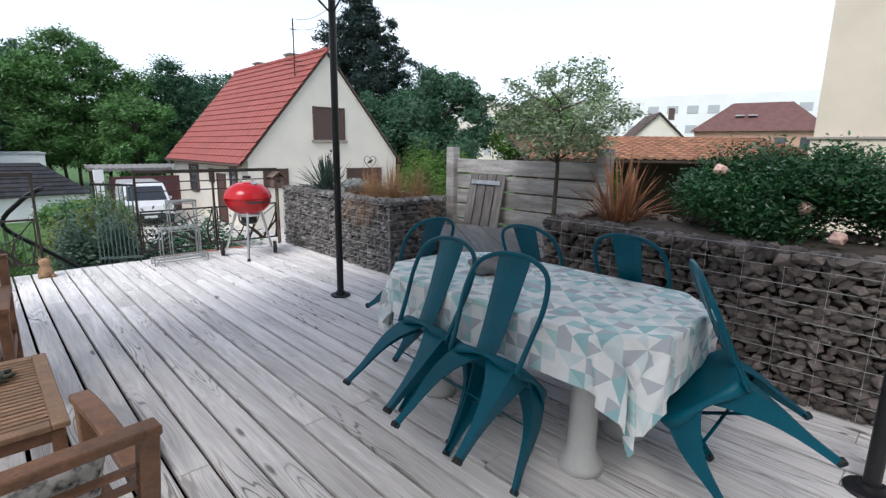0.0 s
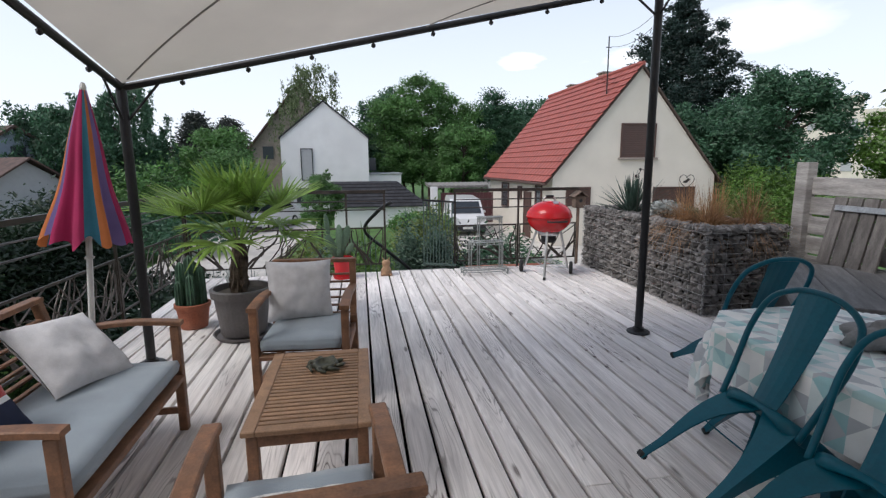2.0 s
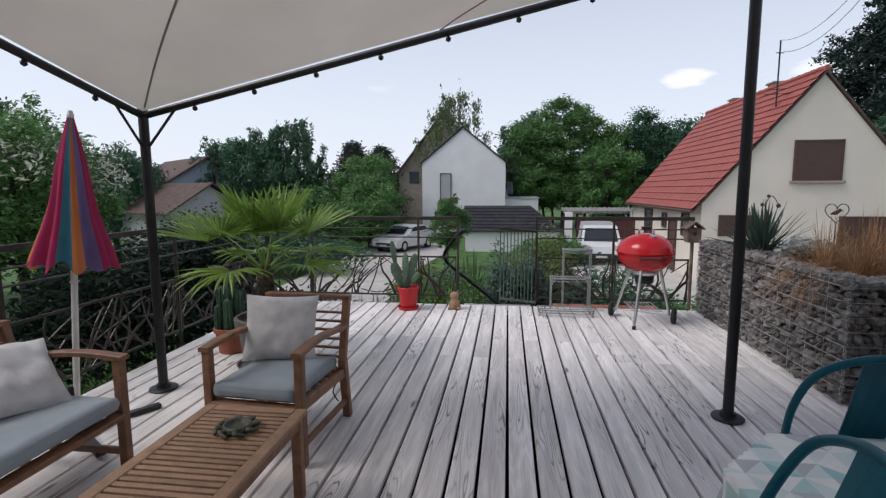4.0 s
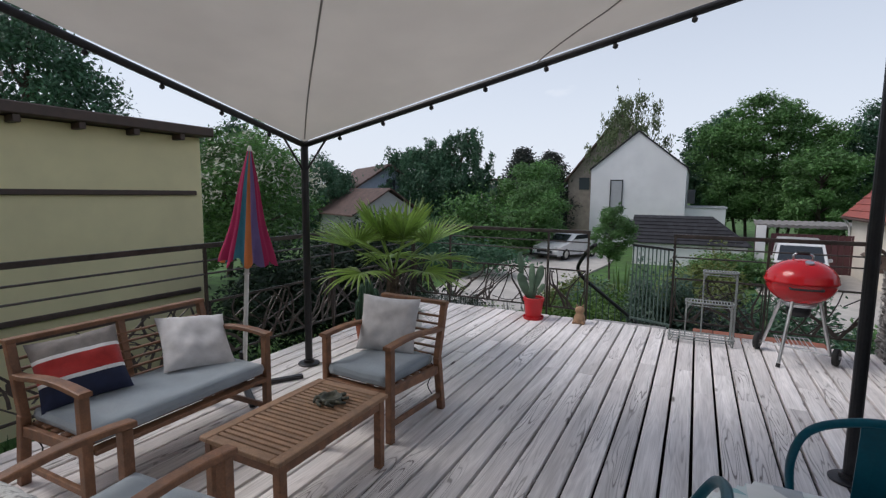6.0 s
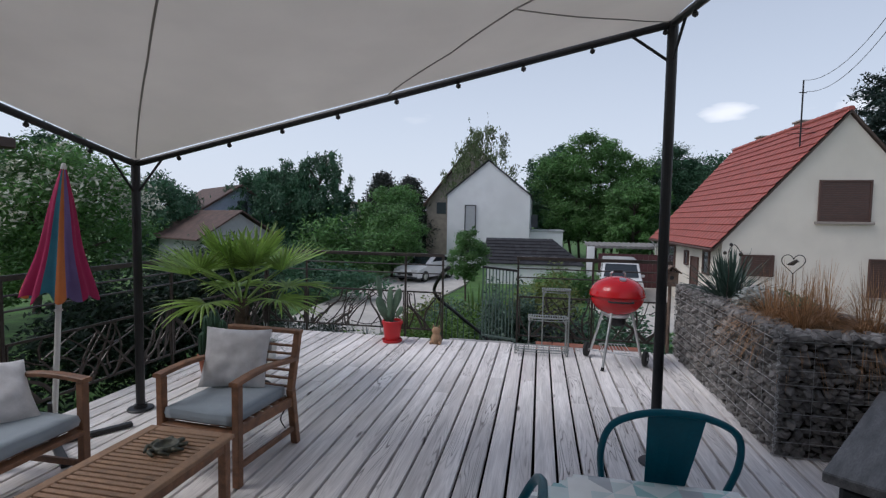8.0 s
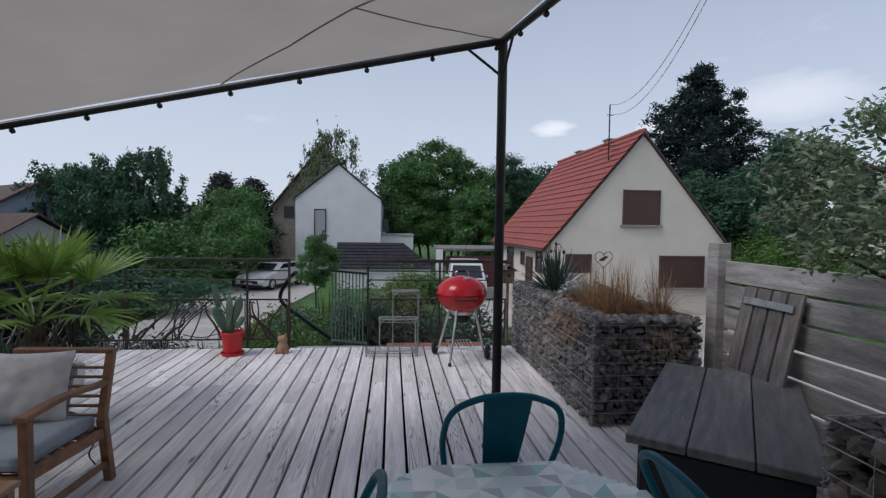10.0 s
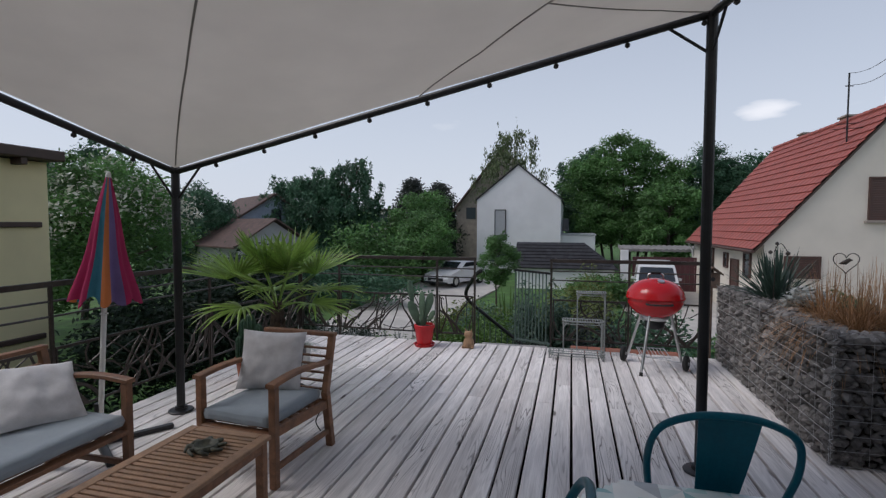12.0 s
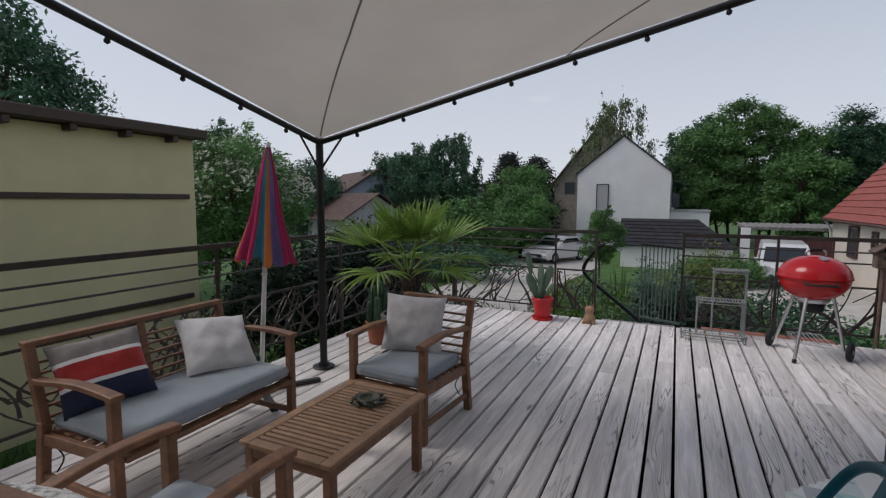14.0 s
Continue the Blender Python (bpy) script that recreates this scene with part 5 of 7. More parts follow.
CHAIR2 = pose(0.02, 1.575, 0, 0, 0, 185)
slatted_seat("sofa", SOFA, 1.16, "teak slatted garden sofa with open arms", "sofa", centre_post=True)
slatted_seat("armchair", CHAIR1, 0.58, "teak slatted garden armchair beside the coffee table", "armchair", "teak armchairs")
slatted_seat("armchair", CHAIR2, 0.58, "teak slatted garden armchair seen from behind", "armchair", "teak armchairs")
seat_pad(SOFA, 1.16, "long grey-blue seat cushion on the sofa")
seat_pad(CHAIR1, 0.58, "grey-blue seat cushion on the armchair")
seat_pad(CHAIR2, 0.58, "grey-blue seat cushion on the armchair")


def put(ob, m, label, category="pillow"):
    ob.matrix_basis = m
    return tagged(ob, label, category)


put(pillow_mesh("pillow", 0.43, 0.42, 0.15, PILLOW, 1), SOFA @ pose(0.26, -0.05, 0.43, -49, 5, -22), "pale grey square pillow leaning on the sofa back")
put(pillow_mesh("pillow", 0.43, 0.40, 0.14, PILLOW, 5), CHAIR1 @ pose(-0.06, 0.06, 0.425, -17, 3, 20), "pale grey square pillow on the armchair")
put(pillow_mesh("pillow", 0.42, 0.38, 0.14, [NAVY_WOOL, WHITE_WALL, RED_WOOL, WHITE_WALL, GREY_WOOL], 9, (0.34, 0.37, 0.66, 0.70, 1.0)), SOFA @ pose(-0.33, 0.07, 0.425, -28, -5, -16), "grey, red and navy striped pillow on the sofa")
lace = [material("black_and_white_print", (0.70, 0.70, 0.68), 0.9, 0.05, 20.0, stain=(0.012, 0.012, 0.014), stain_amount=1.0, stain_scale=42.0)]
put(pillow_mesh("pillow", 0.40, 0.36, 0.12, lace, 13), CHAIR2 @ pose(0.0, 0.14, 0.412, -22, 0, 0), "black and white patterned pillow on the armchair")

# coffee table
coffee = thing("coffee_table", (-0.015, 2.58, 0), "teak coffee table with a slatted top", "table")
for sx in (-1, 1):
    for sy in (-1, 1):
        part("leg", bm_box(sx * 0.215, sy * 0.37, 0.205, 0.045, 0.045, 0.41, 0.004), TEAK, coffee)
    part("apron", bm_box(sx * 0.222, 0, 0.372, 0.022, 0.72, 0.05, 0.003), TEAK, coffee)
    part("top_frame", bm_box(sx * 0.225, 0, 0.413, 0.055, 0.82, 0.024, 0.004), TEAK_PALE, coffee)
for sy in (-1, 1):
    part("apron", bm_box(0, sy * 0.378, 0.372, 0.40, 0.022, 0.05, 0.003), TEAK, coffee)
    part("top_frame", bm_box(0, sy * 0.385, 0.4125, 0.392, 0.05, 0.023, 0.003), TEAK_PALE, coffee)
for k in range(20):
    part("top_slat", bm_box(0, -0.337 + k * 0.0355, 0.413, 0.394, 0.0235, 0.018, 0.002), TEAK_PALE, coffee)

# ashtray shaped like a crab
tray = thing("ashtray", pose(0.02, 2.76, 0.426) @ Matrix.Scale(0.85, 4), "bronze-green crab shaped ashtray on the coffee table", "ashtray")
bm = bmesh.new()
lathe(bm, [(0, 0.012), (0.045, 0.012), (0.056, 0.022), (0.060, 0.034), (0.068, 0.034), (0.074, 0.014), (0.07, 0.0), (0, 0.0)], 26)
part("bowl", bm, GREEN_CERAMIC, tray, smooth=True)
for k in range(8):
    a = (k + 0.5) * math.pi / 4
    bm = bmesh.new()
    tube(bm, curve_points([(0.066 * math.cos(a), 0.066 * math.sin(a), 0.016), (0.098 * math.cos(a), 0.098 * math.sin(a), 0.022), (0.108 * math.cos(a + 0.45), 0.108 * math.sin(a + 0.45), 0.008)], 8), [0.014, 0.014, 0.013, 0.012, 0.012, 0.011, 0.010, 0.009, 0.008][:9], 6)
    part("claw", bm, GREEN_CERAMIC, tray, smooth=True)

# ---- railing with branch-like panels ----
RAIL_Z = 1.085


def twig(pts, w):
    """A flat forking bar through points in x-z."""
    bm = bmesh.new()
    prev = None
    for k, (x, y, z) in enumerate(pts):
        t = k / (len(pts) - 1)
        q_ = w * (1.15 - 0.5 * t)
        row = [bm.verts.new((x - q_, y - 0.003, z)), bm.verts.new((x + q_, y - 0.003, z)), bm.verts.new((x + q_, y + 0.003, z)), bm.verts.new((x - q_, y + 0.003, z))]
        if prev:
            for q in range(4):
                bm.faces.new((prev[q], prev[(q + 1) % 4], row[(q + 1) % 4], row[q]))
        prev = row
    return bm


def branch_panel(parent, x_at, z_at, width, height, rng, dense=1.0):
    """Crossing, forking flat bars, like a thicket of twigs, each a piece of the panel."""
    def inside(x, z):
        return (x_at + min(width, max(0, x)), rng.uniform(-0.003, 0.003), z_at + min(height, max(0, z)))
    n = int(width * 14 * dense)
    for i in range(n):
        x0, lean, bend = rng.uniform(-0.05, width + 0.05), rng.uniform(-0.6, 0.6), rng.uniform(-0.12, 0.12)
        z0, z1 = (0.0, height) if rng.random() < 0.7 else (rng.uniform(0.0, 0.2), rng.uniform(0.3, height))
        pts = [inside(x0 + lean * t + bend * math.sin(math.pi * t), z0 + (z1 - z0) * t) for t in (0, 0.25, 0.5, 0.75, 1)]
        part("twig", twig(pts, rng.uniform(0.007, 0.014)), RUST, parent)
    for i in range(int(width * 5 * dense)):
        x0, z0 = rng.uniform(0, width * 0.8), rng.uniform(0.06, height - 0.08)
        x1 = min(width, x0 + rng.uniform(0.2, 0.5))
        bm = bmesh.new()
        tube(bm, curve_points([inside(x0, z0), inside((x0 + x1) / 2, z0 + rng.uniform(-0.1, 0.1)), inside(x1, z0 + rng.uniform(-0.2, 0.2))], 6), 0.007, 4)
        part("twig", bm, RUST, parent)


def branch_trunks(parent, x_at, z_at, width, height, rng):
    """Thick sweeping boughs and hoops among the twigs."""
    for i in range(max(2, int(width * 3.2))):
        x0, turn = rng.uniform(0.05, width - 0.05), rng.choice((-1, 1))
        rise, span_ = rng.uniform(0.25, height), rng.uniform(0.18, 0.42)
        pts = []
        for k in range(12):
            t = k / 11
            x = x0 + turn * span_ * math.sin(t * 2.2)
            z = rise * math.sin(t * 1.75) + 0.03 * math.sin(t * 9)
            pts.append((x_at + min(width, max(0, x)), 0.004, z_at + min(height, max(0, z))))
        bm = bmesh.new()
        tube(bm, pts, [0.019 - 0.012 * k / 11 for k in range(12)], 6)
        bmesh.ops.scale(bm, vec=(1, 0.4, 1), verts=bm.verts)
        part("bough", bm, RUST, parent)


def railing(label, p0, p1, posts, seed, dense=1.0):
    p0, p1 = Vector(p0), Vector(p1)
    d = p1 - p0
    ln = d.length
    yaw = math.degrees(math.atan2(d.y, d.x))
    r = thing("railing", pose(p0.x, p0.y, p0.z, 0, 0, yaw), label, "railing", "deck railings", "")
    rng = random.Random(seed)
    bm = bmesh.new()
    bar(bm, (0, 0, RAIL_Z), (ln, 0, RAIL_Z), 0.044, 0.022, 0.004, up=(0, 1, 0))
    part("handrail", bm, RUST, r)
    for z in (0.955, 0.84):
        bm = bmesh.new()
        tube(bm, [(0, 0, z), (ln, 0, z)], 0.0085, 8)
        part("rail_bar", bm, RUST, r)
    for x in posts:
        bm = bmesh.new()
        box(bm, (x, 0, 0.40), (0.026, 0.026, 1.36), 0.003)
        part("post", bm, RUST, r)
    for a, b in zip(posts, posts[1:]):
        bm = bmesh.new()
        for z in (0.09, 0.59):
            bar(bm, (a + 0.02, 0, z), (b - 0.02, 0, z), 0.022, 0.010, 0.001, up=(0, 1, 0))
        for x in (a + 0.028, b - 0.028):
            bar(bm, (x, 0, 0.09), (x, 0, 0.59), 0.010, 0.018, 0.001, up=(0, 1, 0))
        pn = part("branch_panel", bm, RUST, r, "rust-brown steel panel cut like tangled twigs")
        branch_panel(pn, a + 0.03, 0.09, b - a - 0.06, 0.50, rng, dense)
        branch_trunks(pn, a + 0.03, 0.09, b - a - 0.06, 0.50, rng)
    return r


railing("bronze steel railing with twig panels along the garden side", (-2.02, -1.4, 0), (-2.02, 7.05, 0), [0.02, 1.65, 3.30, 4.95, 6.62, 8.43], 2)
railing("bronze steel railing with twig panels above the drive", (-2.02, 7.05, 0), (0.56, 7.05, 0), [0.02, 0.62, 2.05, 2.56], 3, 0.7)
railing("bronze steel railing with twig panels behind the barbecue", (1.50, 7.05, 0), (3.36, 7.05, 0), [0.02, 0.94, 1.84], 8, 0.7)

# stair rail winding down, green barred gate, flight of steps
stairs = thing("staircase", (1.05, 7.02, 0), "outdoor steps leading down from the deck", "stairs", kind="structure")
for i in range(11):
    part("step", bm_box(-0.02, 0.17 + i * 0.26, -0.10 - i * 0.19, 0.88, 0.30, 0.05, 0.006), GREY_WOOD, stairs)
stair_rail = thing("stair_handrail", (0, 7.1, 0), "dark steel handrail sweeping down the steps", "handrail")
bm = bmesh.new()
tube(bm, curve_points([(0.63, -0.06, 0.93), (0.60, -0.04, 0.92), (0.45, 0.25, 0.78), (0.27, 0.72, 0.46), (0.58, 0.92, 0.13), (0.92, 1.12, -0.19), (1.24, 1.32, -0.52)], 40), 0.026, 8)
part("handrail", bm, BLACK_STEEL, stair_rail, smooth=True)
for k in range(9):
    t = k / 8
    x, y, z = 0.27 + 0.64 * t, 0.72 + 0.40 * t, 0.46 - 0.65 * t
    bm = bmesh.new()
    tube(bm, [(x, y, z), (x, y, z - 0.75)], 0.007, 6)
    part("baluster", bm, GREEN_STEEL, stair_rail)

gate2 = thing("gate", pose(1.06, 7.02, 0, 0, 0, -8), "grey-green barred metal gate at the top of the steps", "gate")
for z, r in ((0.945, 0.016), (0.06, 0.010)):
    bm = bmesh.new()
    bar(bm, (0, 0, z + 0.015), (0.46, 0, z - 0.015), 0.028, 0.02, 0.003, up=(0, 1, 0))
    part("rail_bar", bm, BLACK_STEEL if z > 0.5 else GREEN_STEEL, gate2)
for k in range(10):
    bm = bmesh.new()
    x = 0.015 + k * 0.0435
    bar(bm, (x, 0, 0.015), (x, 0, 0.945), 0.015 if k in (0, 9) else 0.012, 0.014, 0.001)
    part("bar", bm, GREEN_STEEL, gate2)
    bm = bmesh.new()
    bmesh.ops.create_icosphere(bm, subdivisions=1, radius=0.013, matrix=Matrix.Translation((x, 0, 0.03)))
    part("knob", bm, BLACK_STEEL, gate2)

# terracotta landing past the edge of the deck
landing = thing("landing", (2.42, 7.27, -0.09), "terracotta tiled landing past the deck edge", "landing", kind="structure")
part("bed", bm_box(0, 0, -0.03, 1.34, 0.42, 0.05), NEAR_BLACK, landing)
for i in range(6):
    for j in range(2):
        part("tile", bm_box(-0.55 + i * 0.22, -0.105 + j * 0.21, 0.002, 0.212, 0.202, 0.018, 0.003), TERRACOTTA, landing)

# three-tier wire plant stand
stand = thing("plant_stand", (1.92, 6.72, 0), "three-tier grey wire plant stand, empty", "plant stand")
for x0, x1, y0, y1, z in ((-0.09, 0.25, 0.14, 0.31, 0.715), (-0.25, 0.21, -0.06, 0.14, 0.40), (-0.40, 0.22, -0.28, -0.06, 0.075)):
    rim = [(x0, y1, z), (x0, y0 + 0.05, z), (x0 + 0.05, y0 + 0.012, z), ((x0 + x1) / 2, y0, z), (x1 - 0.05, y0 + 0.012, z), (x1, y0 + 0.05, z), (x1, y1, z)]
    bm = bmesh.new()
    tube(bm, rim, 0.0085, 6, closed=True)
    tube(bm, [(p[0], p[1], z - 0.03) for p in rim], 0.005, 5, closed=True)
    n = int((x1 - x0) / 0.028)
    for q in range(1, n):
        x = x0 + (x1 - x0) * q / n
        tube(bm, [(x, y0 + 0.02, z), (x, y1, z)], 0.004, 4)
    part("shelf", bm, SILVER_PAINT, stand)
    for xx in (x0 + 0.01, x1 - 0.01):
        for yy in (y0 + 0.05, y1 - 0.005):
            bm = bmesh.new()
            tube(bm, [(xx, yy, 0.0), (xx, yy, z)], 0.0075, 6)
            tube(bm, [(xx, yy, z - 0.09), (xx + (0.05 if xx < (x0 + x1) / 2 else -0.05), yy, z - 0.004)], 0.005, 5)
            part("leg", bm, SILVER_PAINT, stand)

NEST_WOOD = material("brown_weathered_nest_box", (0.15, 0.105, 0.08), 0.85, 0.25, 8.0, 0.3, 40.0)
# birdhouse on the railing post
bird = thing("birdhouse", (3.32, 6.98, 0.90), "small brown wooden birdhouse on the railing", "birdhouse")
part("body", bm_box(0, 0, 0.0, 0.15, 0.14, 0.17, 0.006), NEST_WOOD, bird)
for s in (-1, 1):
    bm = bmesh.new()
    box(bm, (0, 0, 0), (0.135, 0.19, 0.016), 0.002, Matrix.Rotation(radians(38 * s), 4, "Y"))
    bmesh.ops.translate(bm, vec=(s * 0.052, 0, 0.115), verts=bm.verts)
    part("roof_board", bm, NEST_WOOD, bird)
bm = bmesh.new()
tube(bm, [(0, -0.068, 0.02), (0, -0.076, 0.02)], 0.024, 14)
part("entrance_hole", bm, BLACK_PLASTIC, bird)
bm = bmesh.new()
tube(bm, [(0, 0, -0.9), (0, 0, -0.08)], 0.02, 8)
part("stake", bm, NEST_WOOD, bird)

# ---- kettle barbecue ----
bbq = thing("barbecue", pose(2.63, 6.36, 0, 0, 0, 0), "red enamelled kettle barbecue on three legs", "barbecue")
KZ = 0.76
bm = bmesh.new()
prof = [(0.0, KZ - 0.215)] + [(0.285 * math.sin(a), KZ - 0.215 * math.cos(a)) for a in (radians(d) for d in range(10, 91, 10))]
prof += [(0.293, KZ), (0.293, KZ + 0.006), (0.280, KZ + 0.004)] + [(0.278 * math.sin(a), KZ - 0.205 * math.cos(a)) for a in (radians(d) for d in range(80, 0, -12))] + [(0, KZ - 0.205)]
lathe(bm, prof, 44)
part("bowl", bm, RED_ENAMEL, bbq, smooth=True)
bm = bmesh.new()
prof = [(0.296, KZ + 0.004), (0.298, KZ + 0.010), (0.293, KZ + 0.02)] + [(0.290 * math.cos(a), KZ + 0.018 + 0.195 * math.sin(a)) for a in (radians(d) for d in range(8, 90, 9))] + [(0, KZ + 0.214)]
lathe(bm, prof, 44)
lid = part("lid", bm, RED_ENAMEL, bbq, "glossy red domed lid", smooth=True)
bm = bmesh.new()
tube(bm, curve_points([(-0.075, 0, KZ + 0.205), (-0.07, 0, KZ + 0.25), (0, 0, KZ + 0.268), (0.07, 0, KZ + 0.25), (0.075, 0, KZ + 0.205)], 16), 0.009, 8)
part("lid_handle", bm, CHROME, lid, "steel lid handle", True)
bm = bmesh.new()
tube(bm, [(-0.05, 0, KZ + 0.268), (0.05, 0, KZ + 0.268)], 0.016, 10)
part("handle_grip", bm, RUBBER, lid)
bm = bmesh.new()
tube(bm, [(0.03, -0.14, KZ + 0.185), (0.03, -0.145, KZ + 0.20)], 0.035, 14)
part("vent", bm, CHROME, lid)
bm = bmesh.new()
tube(bm, curve_points([(-0.12, -0.262, KZ - 0.03), (-0.11, -0.315, KZ - 0.03), (0.0, -0.335, KZ - 0.03), (0.11, -0.315, KZ - 0.03), (0.12, -0.262, KZ - 0.03)], 16), 0.010, 8)
part("side_handle", bm, RUBBER, bbq)
FOOT, AXLE = Vector((-0.17, -0.33, 0.0)), (Vector((-0.24, 0.21, 0.085)), Vector((0.27, -0.02, 0.085)))
for tip in (FOOT, *AXLE):
    bm = bmesh.new()
    flat = Vector((tip.x, tip.y, 0)).normalized()
    tube(bm, [flat * 0.16 + Vector((0, 0, KZ - 0.175)), tip], 0.0155, 10)
    part("leg", bm, CHROME, bbq)
bm = bmesh.new()
tube(bm, [FOOT + Vector((0, 0, 0.0)), FOOT + Vector((0.006, 0.01, 0.035))], 0.019, 10)
part("foot_cap", bm, RUBBER, bbq)
bm = bmesh.new()
ax = (AXLE[1] - AXLE[0]).normalized()
tube(bm, [AXLE[0] - ax * 0.06, AXLE[1] + ax * 0.06], 0.007, 8)
part("axle", bm, CHROME, bbq)
for p, s in zip(AXLE, (-1, 1)):
    bm = bmesh.new()
    c = p + ax * 0.045 * s
    prof = [(0.0, -0.020), (0.05, -0.022), (0.066, -0.024), (0.080, -0.018), (0.084, 0.0), (0.080, 0.018), (0.066, 0.024), (0.05, 0.022), (0.0, 0.020)]
    lathe(bm, prof, 22)
    bmesh.ops.transform(bm, matrix=Matrix.Translation((c.x, c.y, 0.085)) @ ax.to_track_quat("Z", "Y").to_matrix().to_4x4(), verts=bm.verts)
    wh = part("wheel", bm, RUBBER, bbq, smooth=True)
    bm = bmesh.new()
    tube(bm, [c - ax * 0.027, c + ax * 0.027], 0.018, 10)
    bmesh.ops.translate(bm, vec=(0, 0, 0.085 - c.z), verts=bm.verts)
    part("hub", bm, CHROME, wh)
bm = bmesh.new()
tube(bm, [(-0.15, -0.2, 0.17), (0.13, -0.2, 0.17), (0.13, 0.2, 0.17), (-0.15, 0.2, 0.17)], 0.006, 6, closed=True)
rack = part("lower_rack", bm, CHROME, bbq)
for q in range(7):
    t = -0.13 + q * 0.036
    bm = bmesh.new()
    tube(bm, [(t, -0.2, 0.17), (t, 0.2, 0.17)], 0.004, 4)
    part("rack_rod", bm, CHROME, rack)
bm = bmesh.new()
lathe(bm, [(0, KZ - 0.33), (0.09, KZ - 0.325), (0.098, KZ - 0.30), (0.10, KZ - 0.20), (0.0, KZ - 0.20)], 22)
part("ash_catcher", bm, BLACK_STEEL, bbq, smooth=True)
bm = bmesh.new()
lathe(bm, [(0.115, KZ - 0.235), (0.135, KZ - 0.22), (0.15, KZ - 0.18), (0.13, KZ - 0.19)], 22)
part("collar", bm, CHROME, bbq, smooth=True)

# ---- closed parasol and its base ----
PX, PY = -1.39, 3.38
par = thing("parasol", pose(PX, PY, 0, 0, 4.6, 0), "closed parasol with rainbow coloured panels", "parasol")
bm = bmesh.new()
tube(bm, [(0, 0, 0.06), (0, 0, 1.87)], 0.017, 10)
part("pole", bm, WHITE_POLE, par, "white metal pole")
bm = bmesh.new()
lathe(bm, [(0, 1.84), (0.016, 1.84), (0.017, 1.87), (0.010, 1.892), (0, 1.895)], 10)
part("finial", bm, WHITE_POLE, par)
az = -129.0
for k in range(12):
    wide = (54, 22, 19, 25)[k % 4]
    verts, faces = [], []
    rows_, cols_ = 15, 10 if wide > 30 else 6
    for i in range(rows_ + 1):
        t = i / rows_
        z = 1.865 - t * 0.83
        r = 0.014 + 0.158 * t ** 0.95 + 0.012 * math.sin(t * 8) * t
        for j in range(cols_ + 1):
            q = j / cols_
            a = radians(az + wide * q)
            # loose pleats: the fabric tucks in between the ribs
            rr = r * (1 + 0.19 * t * math.cos(9 * a + 0.6) + 0.07 * t * math.sin(4 * a))
            zz = z + (0.026 * math.sin(9 * a) + 0.020 * math.sin(5 * a + 1)) * t ** 5
            verts.append((rr * math.cos(a + 0.1 * t), rr * math.sin(a + 0.1 * t), zz))
    for i in range(rows_):
        for j in range(cols_):
            a = i * (cols_ + 1) + j
            faces.append((a, a + 1, a + cols_ + 2, a + cols_ + 1))
    az += wide
    raw("panel", verts, faces, PAR_COLOURS[(3, 2, 1, 0)[(k + 3) % 4]], par, smooth=True)
bm = bmesh.new()
tube(bm, [(0.02 * math.cos(a), 0.02 * math.sin(a), 0.93 + 0.004 * math.sin(3 * a)) for a in (2 * math.pi * q / 16 for q in range(16))], 0.006, 5, closed=True)
part("collar", bm, WHITE_POLE, par)
pbase = thing("parasol_stand", pose(PX, PY, 0, 0, 0, 22), "black steel cross base under the parasol", "parasol stand")
for a in (0, 90):
    bm = bmesh.new()
    box(bm, (0, 0, 0.018 + a * 0.0002), (0.92, 0.05, 0.03), 0.004, Matrix.Rotation(radians(a + 35), 4, "Z"))
    part("bar", bm, BLACK_STEEL, pbase)
bm = bmesh.new()
tube(bm, [(0, 0, 0.03), (0, 0, 0.30)], 0.027, 12)
part("socket", bm, BLACK_STEEL, pbase)


# ---- pots and plants on the deck ----
def pot(name, m, r, h, mat, label, saucer=False, category="flower pot"):
    p = thing(name, m, label, category)
    z0 = 0.025 if saucer else 0.0
    bm = bmesh.new()
    lathe(bm, [(0, z0), (r * 0.74, z0), (r * 0.78, z0 + 0.01), (r * 0.95, z0 + h * 0.82), (r * 1.04, z0 + h * 0.83), (r * 1.06, z0 + h * 0.98), (r * 1.02, z0 + h), (r * 0.93, z0 + h), (r * 0.91, z0 + h * 0.88), (0, z0 + h * 0.88)], 32)
    part("pot_body", bm, mat, p, smooth=False)
    bm = bmesh.new()
    lathe(bm, [(0, z0 + h * 0.885), (r * 0.5, z0 + h * 0.90), (r * 0.9, z0 + h * 0.885)], 20)
    part("soil", bm, EARTH, p)
    if saucer:
        bm = bmesh.new()
        lathe(bm, [(0, 0), (r * 0.95, 0), (r * 1.05, 0.035), (r * 1.0, 0.035), (r * 0.93, 0.012), (0, 0.012)], 32)
        part("saucer", bm, mat, p)
    return p


pot("flower_pot", (-0.80, 4.62, 0), 0.24, 0.40, GREY_POT, "large taupe plastic pot holding the palm", True)
pot("flower_pot", (-1.30, 4.92, 0), 0.145, 0.23, TERRACOTTA, "terracotta pot holding a columnar cactus", False)
pot("flower_pot", (-0.03, 6.66, 0), 0.125, 0.25, RED_POT, "red plastic pot holding a prickly pear", True)
pot("flower_pot", (-1.12, 5.55, 0), 0.12, 0.2, WHITE_PLASTIC, "white pot with a striped spider plant", False)

# fan palm
palm = thing("palm", (-0.80, 4.62, 0.37), "fan palm with green pleated leaves in a taupe pot", "palm")
bm = bmesh.new()
